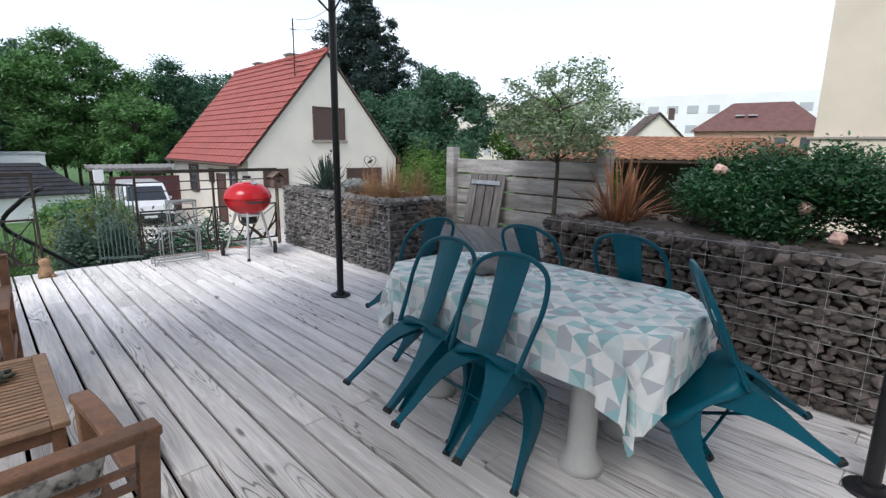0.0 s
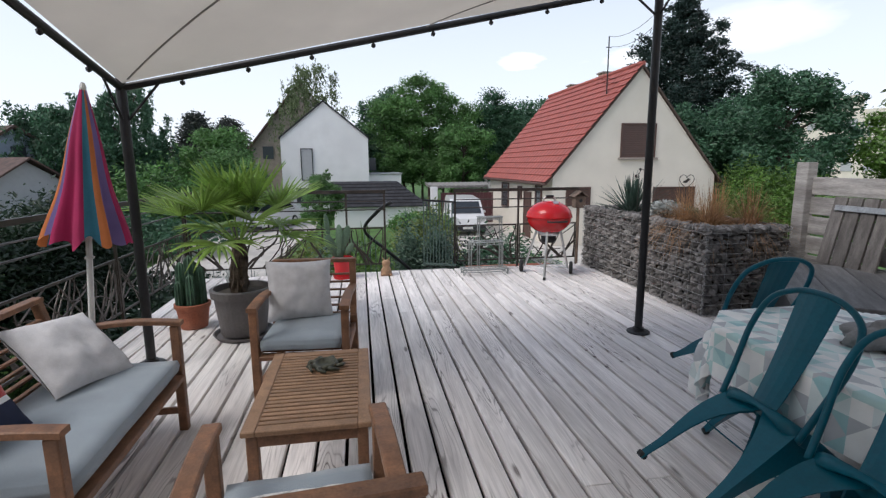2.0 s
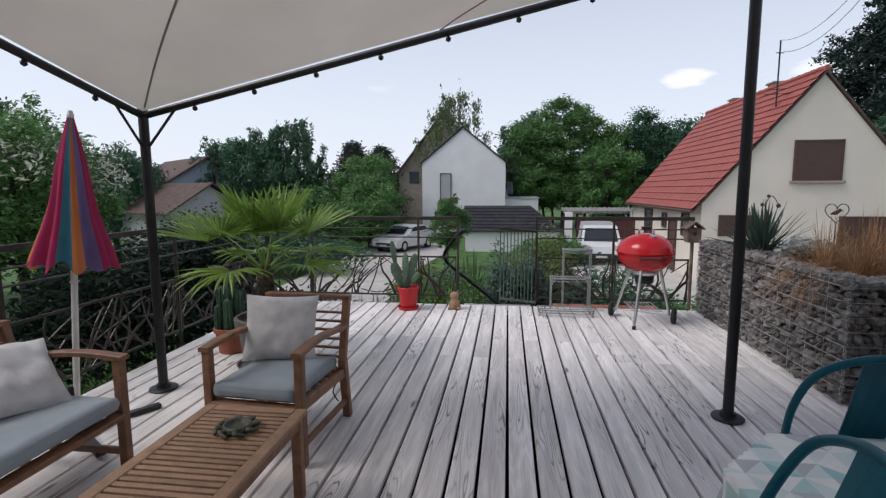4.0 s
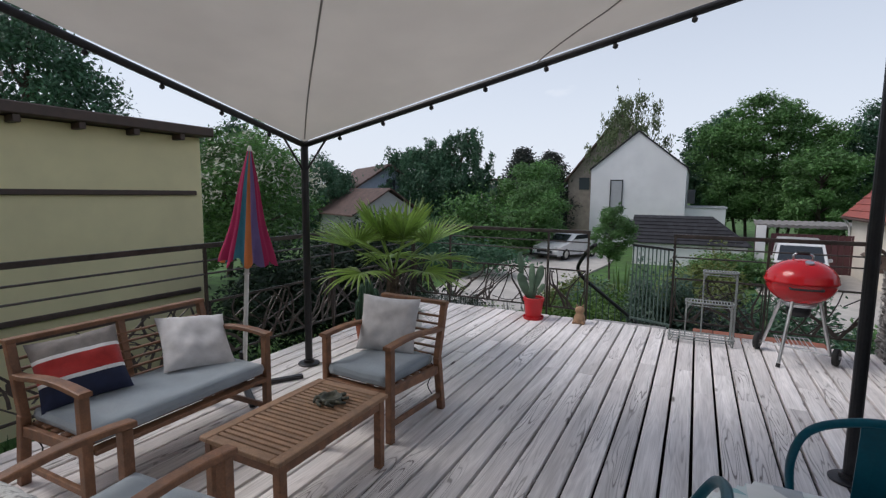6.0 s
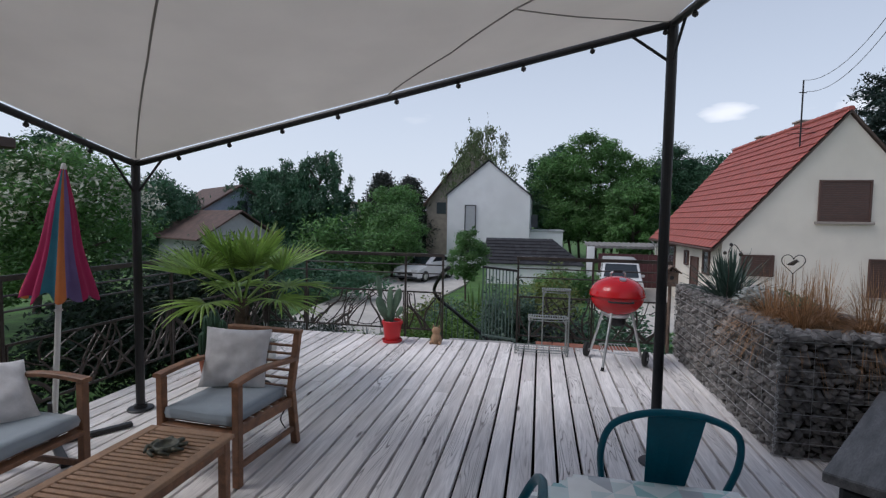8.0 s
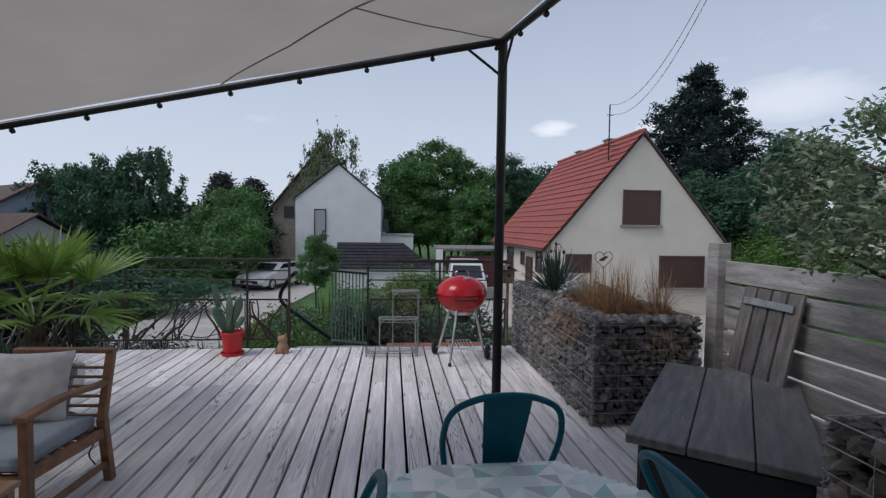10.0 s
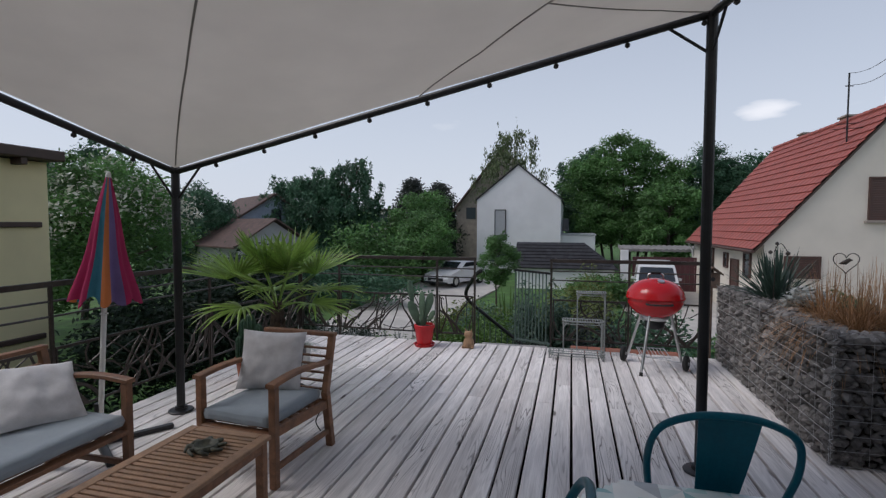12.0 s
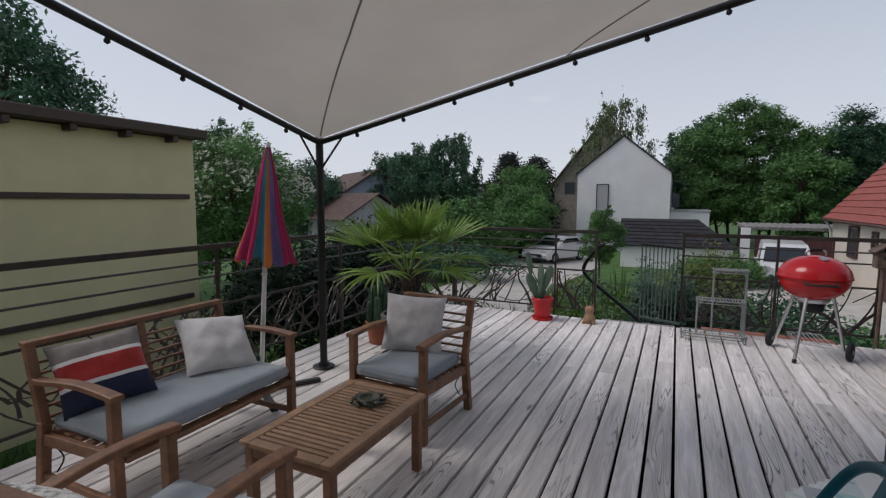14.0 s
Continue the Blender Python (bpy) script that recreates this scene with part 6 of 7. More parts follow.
tube(bm, [(-0.02, 0, 0), (-0.015, 0, 0.12), (-0.005, 0.01, 0.26), (0.0, 0.01, 0.38), (0.0, 0.01, 0.47)], [0.075, 0.070, 0.066, 0.062, 0.040], 14)
bmesh.ops.subdivide_edges(bm, edges=bm.edges[:], cuts=2)
for v in bm.verts:
    v.co += Vector((v.co.x, v.co.y, 0)) * 0.40 * noise.noise(v.co * 30)
part("trunk", bm, PALM_FIBRE, palm)
rng = random.Random(21)
UP = Vector((0, 0, 1))
for k in range(15):
    az = k * 2.39996 - 1.45
    if k < 4:
        el, ln = radians(rng.uniform(60, 80)), rng.uniform(0.31, 0.40)
    elif k < 11:
        el, ln = radians(rng.uniform(24, 44)), rng.uniform(0.40, 0.50)
    else:
        el, ln = radians(rng.uniform(2, 20)), rng.uniform(0.34, 0.42)
    d = Vector((math.cos(az) * math.cos(el), math.sin(az) * math.cos(el), math.sin(el)))
    base = Vector((0.0, 0.01, 0.43)) + Vector((d.x, d.y, 0)) * 0.03
    hub = base + d * ln
    bm = bmesh.new()
    tube(bm, [base, base + d * ln * 0.5 + UP * 0.025, hub], [0.009, 0.0065, 0.0055], 6)
    part("leaf_stem", bm, PALM_LEAF, palm)
    out = (d - UP * (0.35 if k < 11 else 0.15)).normalized()
    side = out.cross(UP).normalized()
    tip = side.cross(out).normalized()
    verts, faces = [], []
    n = 30
    reach = rng.uniform(0.40, 0.47)
    cup = rng.uniform(0.45, 0.8) if k < 11 else rng.uniform(0.0, 0.3)
    step = radians(236) / (n - 1)
    for i in range(n):
        a = radians(-118) + step * i
        dr = (out * math.cos(a) + side * math.sin(a) + tip * cup * abs(math.sin(a))).normalized()
        lr = reach * (0.80 + 0.20 * math.cos(a)) * rng.uniform(0.93, 1.05)
        across = (side * math.cos(a) - out * math.sin(a)).normalized()
        nrm = across.cross(dr).normalized()
        w = lr * 0.5 * step * 0.56
        droop = (rng.uniform(0.0, 0.10) if k < 11 else rng.uniform(0.1, 0.45)) * lr
        b0 = len(verts)
        for t, ww in ((0.0, 0.08), (0.25, 0.55), (0.5, 1.0), (0.72, 0.72), (0.9, 0.34), (1.0, 0.05)):
            q_ = hub + dr * lr * t - UP * droop * t ** 3
            verts += [q_ - across * w * ww - nrm * 0.004 * ww, q_ + nrm * 0.006 * ww, q_ + across * w * ww - nrm * 0.004 * ww]
        for q in range(5):
            o = b0 + q * 3
            faces += [(o, o + 1, o + 4, o + 3), (o + 1, o + 2, o + 5, o + 4)]
    raw("leaf", verts, faces, PALM_LEAF, palm)

# columnar cactus
cactus = thing("cactus", (-1.30, 4.92, 0.20), "dark green columnar cactus with several stems", "cactus")
for x, y, h, r in ((0, 0, 0.46, 0.05), (0.075, 0.02, 0.36, 0.042), (-0.08, 0.0, 0.40, 0.042), (0.02, -0.075, 0.30, 0.038), (-0.03, 0.07, 0.42, 0.04), (-0.085, -0.06, 0.24, 0.033)):
    bm = bmesh.new()
    seg, rows_ = 18, 14
    rings = []
    for i in range(rows_ + 1):
        t = i / rows_
        rad = r * (1 - 0.15 * t) * (1 if t < 0.82 else math.sqrt(max(0.02, 1 - ((t - 0.82) / 0.18) ** 2)))
        rings.append([bm.verts.new((x + rad * (1 + 0.16 * (-1) ** q) * math.cos(2 * math.pi * q / seg), y + rad * (1 + 0.16 * (-1) ** q) * math.sin(2 * math.pi * q / seg), h * t)) for q in range(seg)])
    for a, b in zip(rings, rings[1:]):
        for q in range(seg):
            bm.faces.new((a[q], a[(q + 1) % seg], b[(q + 1) % seg], b[q]))
    bm.faces.new(rings[-1])
    part("stem", bm, CACTUS, cactus)

# prickly pear
pear = thing("prickly_pear", (-0.03, 6.66, 0.24), "prickly pear cactus with flat grey-green pads", "cactus")
for x, z, tilt, turn, hh, ww in ((-0.02, 0.0, 0, 20, 0.17, 0.062), (-0.06, 0.0, -22, 25, 0.36, 0.066), (-0.155, 0.27, -9, 40, 0.33, 0.045), (-0.035, 0.06, 1, -15, 0.40, 0.052), (0.01, 0.12, 14, 15, 0.33, 0.056), (0.045, 0.07, 34, -20, 0.18, 0.042), (0.03, 0.2, 30, 50, 0.18, 0.04)):
    bm = bmesh.new()
    bmesh.ops.create_uvsphere(bm, u_segments=16, v_segments=10, radius=1.0)
    for v in bm.verts:
        t = (v.co.z + 1) / 2
        v.co = Vector((v.co.x * ww * (0.6 + 0.5 * t), v.co.y * 0.016, t * hh))
    bmesh.ops.transform(bm, matrix=pose(x, 0.01 * turn / 30, z, 0, tilt, turn), verts=bm.verts)
    part("pad", bm, PRICKLY, pear, smooth=True)

# spider plant
spider = thing("spider_plant", (-1.12, 5.55, 0.17), "pale striped spider plant with arching leaves", "plant")


def strap_leaves(parent, n, length, width, up, spread, mat, seed, droop=0.6, name="leaf", joined=False, radius=0.02):
    """Arching strap leaves from one crown."""
    rng = random.Random(seed)
    av, af = [], []
    for k in range(n):
        az = rng.uniform(0, 2 * math.pi)
        el = radians(rng.uniform(up - spread, up + spread))
        ln = length * rng.uniform(0.65, 1.1)
        h = Vector((math.cos(az), math.sin(az), 0))
        s = Vector((-h.y, h.x, 0))
        p0 = h * rng.uniform(0, radius) + s * rng.uniform(-radius, radius)
        verts, faces = [], []
        steps = 6
        for i in range(steps + 1):
            t = i / steps
            p = p0 + h * ln * t * math.cos(el) + Vector((0, 0, ln * t * math.sin(el) - droop * ln * t * t * math.cos(el)))
            w = width * (1 - t) ** 0.6 * (0.6 + 0.8 * t)
            verts += [p - s * w + Vector((0, 0, w * 0.5)), p, p + s * w + Vector((0, 0, w * 0.5))]
        for i in range(steps):
            o = i * 3
            faces += [(o, o + 1, o + 4, o + 3), (o + 1, o + 2, o + 5, o + 4)]
        if joined:
            b = len(av)
            av += verts
            af += [tuple(b + q for q in f) for f in faces]
        else:
            raw(name, verts, faces, mat, parent)
    if joined:
        tagged(raw(name, av, af, mat, parent), kind="stuff")


strap_leaves(spider, 34, 0.34, 0.008, 50, 30, SILVER_LEAF, 4, 0.9)

# small seated animal figurine, kept plain
bm = bmesh.new()
lathe(bm, [(0, 0), (0.062, 0.0), (0.072, 0.03), (0.066, 0.075), (0.05, 0.11), (0.042, 0.125), (0.055, 0.15), (0.056, 0.175), (0.042, 0.20), (0.0, 0.208)], 20)
for s in (-1, 1):
    tube(bm, [(s * 0.03, 0, 0.19), (s * 0.042, 0, 0.235)], [0.018, 0.004], 6)
    tube(bm, [(s * 0.05, -0.03, 0.02), (s * 0.06, -0.075, 0.012)], [0.028, 0.016], 8)
fig = finish(bm, "figurine", FAWN, smooth=True)
fig.location = (0.53, 6.72, 0.0)
tagged(fig, "small fawn stoneware figurine sitting on the deck", "figurine")

# variegated grass in a trough outside the far railing
trough = thing("planter_box", (-1.05, 7.22, 0), "dark planter trough of white-edged grass on the deck edge", "planter")
part("box", bm_box(0, 0, -0.22, 1.7, 0.20, 0.22, 0.01), NEAR_BLACK, trough)
part("bracket", bm_box(0, -0.16, -0.22, 1.5, 0.14, 0.06, 0.005), NEAR_BLACK, trough)
for k in range(7):
    tuft = thing("grass_tuft", (-1.75 + k * 0.235, 7.23, -0.12), "white-edged strap-leaved grass tuft", "grass", "tufts in the trough")
    strap_leaves(tuft, 26, 0.30, 0.006, 58, 30, SILVER_LEAF, 40 + k, 0.8, "blade", True, 0.04)

# ---- trees and shrubs ----
def leaf_cloud(centres, radii, count, size, rng, flat=0.0, shell=0.55, hang=0.0):
    """Many small bent leaves scattered in clumps; returns vertices and faces."""
    centres, radii = np.array(centres, float), np.array(radii, float)
    if radii.ndim == 1:
        radii = np.repeat(radii[:, None], 3, 1)
    vol = radii.prod(1) ** (2 / 3)
    pick = rng.choice(len(centres), count, p=vol / vol.sum())
    d = rng.normal(size=(count, 3))
    d /= np.linalg.norm(d, axis=1)[:, None]
    r = np.minimum(rng.uniform(shell, 1.0, count) ** 0.7 * np.exp(rng.normal(0, 0.24, count)), 1.3)
    p = centres[pick] + d * radii[pick] * r[:, None]
    p[:, 2] -= hang * rng.uniform(0, 1, count) ** 2
    a = rng.normal(size=(count, 3))
    a[:, 2] = a[:, 2] * 0.6 - hang * 1.5
    a /= np.linalg.norm(a, axis=1)[:, None]
    n = d + rng.normal(size=(count, 3)) * 0.7
    n[:, 2] += 0.4
    b = np.cross(n, a)
    b /= np.linalg.norm(b, axis=1)[:, None] + 1e-9
    up = np.cross(a, b)
    s = size * rng.uniform(0.6, 1.3, count)[:, None]
    v = np.stack([p - a * s, p + b * s * 0.42 - up * s * 0.12, p + a * s, p - b * s * 0.42 - up * s * 0.12], 1).reshape(-1, 3)
    i = np.arange(count)[:, None] * 4
    f = np.concatenate([i + [0, 1, 2], i + [0, 2, 3]], 0)
    return v, f


def branch(bm, p0, p1, r0, r1, rng, bend=0.12, seg=7):
    p0, p1 = Vector(p0), Vector(p1)
    ln = (p1 - p0).length
    pts = [p0.lerp(p1, t) + Vector((rng.uniform(-1, 1), rng.uniform(-1, 1), rng.uniform(-0.5, 0.5))) * ln * bend * math.sin(math.pi * t) for t in (0, 0.33, 0.66, 1)]
    tube(bm, pts, [r0 + (r1 - r0) * t for t in (0, 0.33, 0.66, 1)], seg)
    return pts


def tree(name, x, y, height, crown, clumps, leaves, size, mat, label, seed, trunk_r=0.18, bark=None, lift=0.35, hang=0.0, category="tree", z=GROUND_Z, shape="round", clump=0.3, shell=0.5):
    """crown: half widths (x, y, z) of the crown; lift: share of the height that is bare trunk."""
    t = thing(name, (x, y, z), label, category)
    rng, rn = random.Random(seed), np.random.default_rng(seed)
    bark = bark or BARK
    cx, cy, cz = crown
    mid = height - cz
    bm = bmesh.new()
    top = Vector((rng.uniform(-0.1, 0.1) * cx, rng.uniform(-0.1, 0.1) * cy, mid + 0.35 * cz))
    branch(bm, (0, 0, -0.1), top, trunk_r, trunk_r * 0.25, rng, 0.05, 9)
    part("trunk", bm, bark, t)
    cs, rs = [], []
    for k in range(clumps):
        if shape == "cone":
            hgt = k / clumps
            rad = (1 - hgt) ** 0.6
            a = k * 2.39996
            rr = rng.uniform(0.35, 1.0) * rad
            c = Vector((cx * rr * math.cos(a), cy * rr * math.sin(a), mid - cz + 2 * cz * hgt * 0.97 + 0.1))
            q = clump * (0.45 + 0.75 * rad)
        else:
            a, u = k * 2.39996, 1 - 2 * (k + 0.5) / clumps
            rr = math.sqrt(max(0, 1 - u * u)) * rng.uniform(0.45, 1.0)
            c = Vector((cx * rr * math.cos(a), cy * rr * math.sin(a), mid + cz * u * rng.uniform(0.7, 0.98)))
            q = clump * rng.uniform(0.6, 1.3)
        cs.append(c[:])
        m_ = max(cx, cy)
        rs.append((m_ * q, m_ * q, m_ * q * (0.55 if shape == "cone" else 0.75)))
    for k in range(0, clumps, max(1, clumps // 14)):
        c = Vector(cs[k])
        h = min(mid + 0.2 * cz, max(height * lift * 0.8, c.z - 0.5 * math.hypot(c.x, c.y)))
        bm = bmesh.new()
        branch(bm, top * (h / max(0.1, top.z)), c, trunk_r * 0.38, trunk_r * 0.06, rng, 0.1, 5)
        part("limb", bm, bark, t)
    # loose sprays break the outline
    for k in range(0, clumps, 2):
        c = Vector(cs[k])
        o = Vector((0, 0, mid))
        far = o + (c - o) * (rng.uniform(1.12, 1.32) if shape != "cone" else 1.0)
        cs.append(far[:])
        rs.append(tuple(q * rng.uniform(0.25, 0.5) for q in rs[k]))
    v, f = leaf_cloud(cs, rs, int(leaves * 2.6), size * 0.62, rn, hang=hang, shell=shell)
    tagged(raw("crown", v, f, mat, t), kind="stuff")
    return t


def pine(name, x, y, height, wide, mat, label, seed, leaves=90000, size=0.13):
    """A conifer with level limbs that carry upturned pads of needles, gaps between them."""
    t = thing(name, (x, y, GROUND_Z), label, "tree")
    rng, rn = random.Random(seed), np.random.default_rng(seed)
    bm = bmesh.new()
    tube(bm, [(0, 0, -0.1), (0.1, 0, height * 0.5), (0, 0.1, height * 0.97)], [0.36, 0.22, 0.04], 9)
    part("trunk", bm, BARK, t)
    cs, rs = [], []
    tiers = 19
    for k in range(tiers):
        f = k / (tiers - 1)
        z = height * (0.22 + 0.74 * f)
        reach = wide * (1 - f ** 1.9) * (0.75 + 0.25 * math.sin(k * 2.3)) + 0.5
        n = 9 if f < 0.8 else 5
        for i in range(n):
            a = i * 2 * math.pi / n + k * 1.1 + rng.uniform(-0.25, 0.25)
            ln = reach * rng.uniform(0.72, 1.12)
            end = Vector((ln * math.cos(a), ln * math.sin(a), z + ln * rng.uniform(0.10, 0.26)))
            if i % 2 == 0:
                bm = bmesh.new()
                branch(bm, (0, 0, z - 0.2), end, 0.08 * (1.1 - f), 0.015, rng, 0.06, 5)
                part("limb", bm, BARK, t)
            for q in (0.35, 0.55, 0.75, 0.9, 1.0):
                c = Vector((0, 0, z)).lerp(end, q)
                r = rng.uniform(0.45, 0.85) * (0.6 + 0.5 * (1 - f))
                cs.append((c.x + rng.uniform(-0.3, 0.3), c.y + rng.uniform(-0.3, 0.3), c.z + rng.uniform(-0.35, 0.45)))
                rs.append((r, r, r * 0.7))
    cs.append((0, 0, height * 0.98))
    rs.append((0.3, 0.3, 0.5))
    v, f = leaf_cloud(cs, rs, leaves, size, rn, shell=0.2)
    tagged(raw("crown", v, f, mat, t), kind="stuff")
    return t


def grove(name, x, y, height, wide, mat, label, seed, stems=7, leaves=42000, size=0.125):
    """Several slender stems close together under one airy crown."""
    t = thing(name, (x, y, GROUND_Z), label, "tree")
    rng, rn = random.Random(seed), np.random.default_rng(seed)
    cs, rs = [], []
    for k in range(stems):
        u = (k + 0.5) / stems * 2 - 1
        top = Vector((u * wide * 0.72, rng.uniform(-1.5, 1.5), height * (1 - 0.30 * u * u) * rng.uniform(0.84, 0.95)))
        foot = Vector((u * wide * 0.42, rng.uniform(-1, 1), -0.1))
        bm = bmesh.new()
        branch(bm, foot, top, 0.13, 0.02, rng, 0.025, 7)
        part("trunk", bm, BARK, t)
        for j in range(26):
            f = 0.16 + 0.84 * (j + rng.random()) / 26
            c = foot.lerp(top, f)
            spread = wide * 0.30 * math.sin(math.pi * min(1, 0.22 + 0.72 * f))
            a = j * 2.4 + k
            e = c + Vector((math.cos(a) * spread * rng.uniform(0.3, 1.1), math.sin(a) * spread * rng.uniform(0.3, 1.0), rng.uniform(0.0, 0.9)))
            if j % 3 == 0:
                bm = bmesh.new()
                branch(bm, c, e, 0.035, 0.008, rng, 0.08, 4)
                part("limb", bm, BARK, t)
            r = rng.uniform(0.55, 1.15)
            cs.append(e[:])
            rs.append((r, r, r * 0.7))
    v, f = leaf_cloud(cs, rs, leaves, size, rn, shell=0.15)
    tagged(raw("crown", v, f, mat, t), kind="stuff")
    return t


def bush(name, x, y, z, half, leaves, size, mat, label, seed, clumps=16, category="shrub", clump=0.38, shell=0.4, hang=0.0):
    b = thing(name, (x, y, z), label, category)
    rng, rn = random.Random(seed), np.random.default_rng(seed)
    cs, rs = [], []
    for k in range(clumps):
        a = k * 2.39996
        rr = math.sqrt((k + 0.5) / clumps)
        c = Vector((half[0] * rr * math.cos(a), half[1] * rr * math.sin(a), half[2] * (0.5 + 1.15 * rng.uniform(0.15, 1) * (1 - 0.55 * rr * rr))))
        cs.append(c[:])
        q = clump * rng.uniform(0.7, 1.25)
        rs.append((half[0] * q, half[1] * q, half[2] * q * 1.3))
        if k < 9:
            bm = bmesh.new()
            branch(bm, (c.x * 0.1, c.y * 0.1, 0), c, 0.014 * max(half), 0.004, rng, 0.1, 5)
            part("stem", bm, BARK, b)
    v, f = leaf_cloud(cs, rs, leaves, size, rn, shell=shell, hang=hang)
    tagged(raw("foliage", v, f, mat, b), kind="stuff")
    return b


# beyond the drive
grove("tree", 6.4, 47.0, 12.0, 6.4, LEAF_MID, "broad airy green tree of several slender stems", 1, 8, 74000)
grove("tree", 13.6, 49.0, 10.6, 4.6, LEAF_DARK, "airy dark green trees behind the houses", 2, 6, 46000)
tree("tree", 9.3, 42.5, 7.2, (2.4, 2.2, 3.2), 30, 6500, 0.22, LEAF_MID, "smaller leafy tree by the drive", 3, 0.2, clump=0.30)
tree("tree", 3.0, 52.0, 10.5, (3.6, 3.0, 4.6), 34, 7000, 0.28, LEAF_DARK, "dark green tree behind the white house", 4, 0.3)
tree("tree", 18.5, 50.0, 9.5, (4.8, 4.0, 4.3), 40, 9000, 0.30, LEAF_DARK, "dark green tree behind the red roof", 30, 0.3)
tree("birch", -4.0, 47.5, 13.4, (3.6, 3.0, 5.6), 54, 4600, 0.20, LEAF_BIRCH, "tall slender birch with hanging twigs", 5, 0.16, BIRCH_BARK, 0.3, 2.2, clump=0.15, shell=0.1)
tree("conifer", -15.2, 52.0, 8.8, (3.2, 2.8, 4.4), 46, 8500, 0.28, LEAF_COPPER, "dark conifer against the sky", 6, 0.25, shape="cone", clump=0.46)
tree("conifer", -12.4, 53.0, 8.3, (3.2, 2.8, 4.1), 42, 7500, 0.28, LEAF_COPPER, "dark conifer against the sky", 7, 0.25, shape="cone", clump=0.46)
tree("tree", -14.8, 30.0, 7.0, (4.1, 2.8, 2.5), 110, 13000, 0.17, LEAF_DARK, "spreading dark green tree with drooping branches", 8, 0.22, hang=0.9, clump=0.12, shell=0.15)
tree("tree", -12.4, 30.6, 8.3, (2.8, 2.2, 3.0), 70, 6500, 0.17, LEAF_DARK, "thin-crowned tree with drooping branches", 38, 0.2, hang=0.8, clump=0.13, shell=0.1)
tree("tree", -19.5, 24.5, 6.0, (2.8, 2.4, 2.4), 40, 6000, 0.17, LEAF_DARK, "dark garden tree beside the far house", 39, 0.2, hang=0.5, clump=0.26)
tree("tree", -17.0, 33.0, 7.0, (2.6, 2.4, 2.6), 28, 6000, 0.19, LEAF_DARK, "dark green garden tree", 9, 0.2, hang=0.4, clump=0.28)
tree("tree", -9.5, 36.0, 6.0, (3.0, 2.6, 2.8), 30, 7500, 0.19, LEAF_MID, "bright leafy garden tree", 10, 0.2, clump=0.30)
tree("tree", -7.2, 30.0, 4.6, (2.0, 1.8, 2.1), 24, 6000, 0.14, LEAF_MID, "low leafy garden tree", 11, 0.14, clump=0.32)
bush("shrub", -9.6, 27.5, GROUND_Z, (2.6, 2.2, 1.9), 7000, 0.13, LEAF_MID, "tall green garden shrub", 12)
bush("shrub", -12.5, 25.0, GROUND_Z, (2.6, 2.2, 1.6), 6500, 0.13, LEAF_DARK, "dark green garden shrub", 13)
tree("elder", -12.0, 12.6, 6.0, (2.5, 2.3, 2.5), 30, 9000, 0.13, LEAF_MID, "elder tree with flat white blossom", 14, 0.16, clump=0.30)
el = bush("elder_blossom", -12.0, 12.6, 0.6, (2.45, 2.25, 1.65), 2600, 0.075, FLOWER_WHITE, "flat heads of white elder blossom", 15, 26, "blossom", 0.25, 0.85)
tree("tree", -21.0, 10.5, 10.6, (3.6, 3.2, 4.0), 36, 8000, 0.2, LEAF_DARK, "tall grey-green tree behind the yellow house", 16, 0.25, hang=0.4, clump=0.28)
tree("tree", -16.5, 15.5, 6.6, (2.4, 2.2, 2.6), 26, 6000, 0.15, LEAF_DARK, "thinly leaved garden tree", 17, 0.14, clump=0.26, shell=0.2)
tree("young_tree", -1.5, 22.8, 3.25, (0.85, 0.8, 1.15), 22, 3800, 0.09, LEAF_MID, "young round-leaved tree by the drive", 18, 0.05, clump=0.36)
bush("hedge", -9.5, 21.0, GROUND_Z, (4.0, 1.4, 1.0), 9000, 0.10, LEAF_DARK, "dark clipped garden hedge", 19, 26, "hedge")
# two hedges that carry their shade in the leaf colour
bush("hedge", -5.6, 9.7, GROUND_Z, (0.9, 3.1, 1.75), 34000, 0.06, LEAF_SHADE, "shaded blackish green hedge beside the yellow house", 37, 40, "hedge", 0.3)
bush("hedge", -4.0, 10.6, GROUND_Z, (1.2, 2.4, 0.75), 8000, 0.07, LEAF_SHADE, "shaded dark green hedge below the deck", 20, 20, "hedge")
bush("shrub", 2.0, 13.4, GROUND_Z, (0.9, 0.85, 1.28), 9500, 0.05, LEAF_YELLOW, "feathery yellow-green shrub below the deck", 21)
bush("shrub", 3.3, 10.6, GROUND_Z, (1.3, 1.0, 1.15), 7500, 0.055, LEAF_DARK, "round dark green shrub below the deck", 22)
bush("shrub", 2.0, 9.7, GROUND_Z, (0.9, 0.8, 1.1), 5500, 0.05, LEAF_COPPER, "dark purple-leaved shrub below the deck", 23)
bush("shrub", -0.1, 8.9, GROUND_Z, (1.5, 0.9, 1.10), 12000, 0.05, LEAF_BRIGHT, "bright green leafy bed below the deck", 24)
bush("shrub", 4.9, 12.6, GROUND_Z, (0.7, 0.7, 0.7), 3000, 0.06, LEAF_MID, "green shrub beside the drive", 25)
bush("shrub", -0.1, 12.6, GROUND_Z, (0.9, 0.8, 0.95), 9000, 0.05, LEAF_JUNIPER, "round grey-green shrub in the garden bed", 42, 24)
bush("shrub", 0.9, 17.0, GROUND_Z, (1.0, 0.9, 0.55), 7000, 0.06, LEAF_MID, "low green shrub on the lawn", 43, 20)
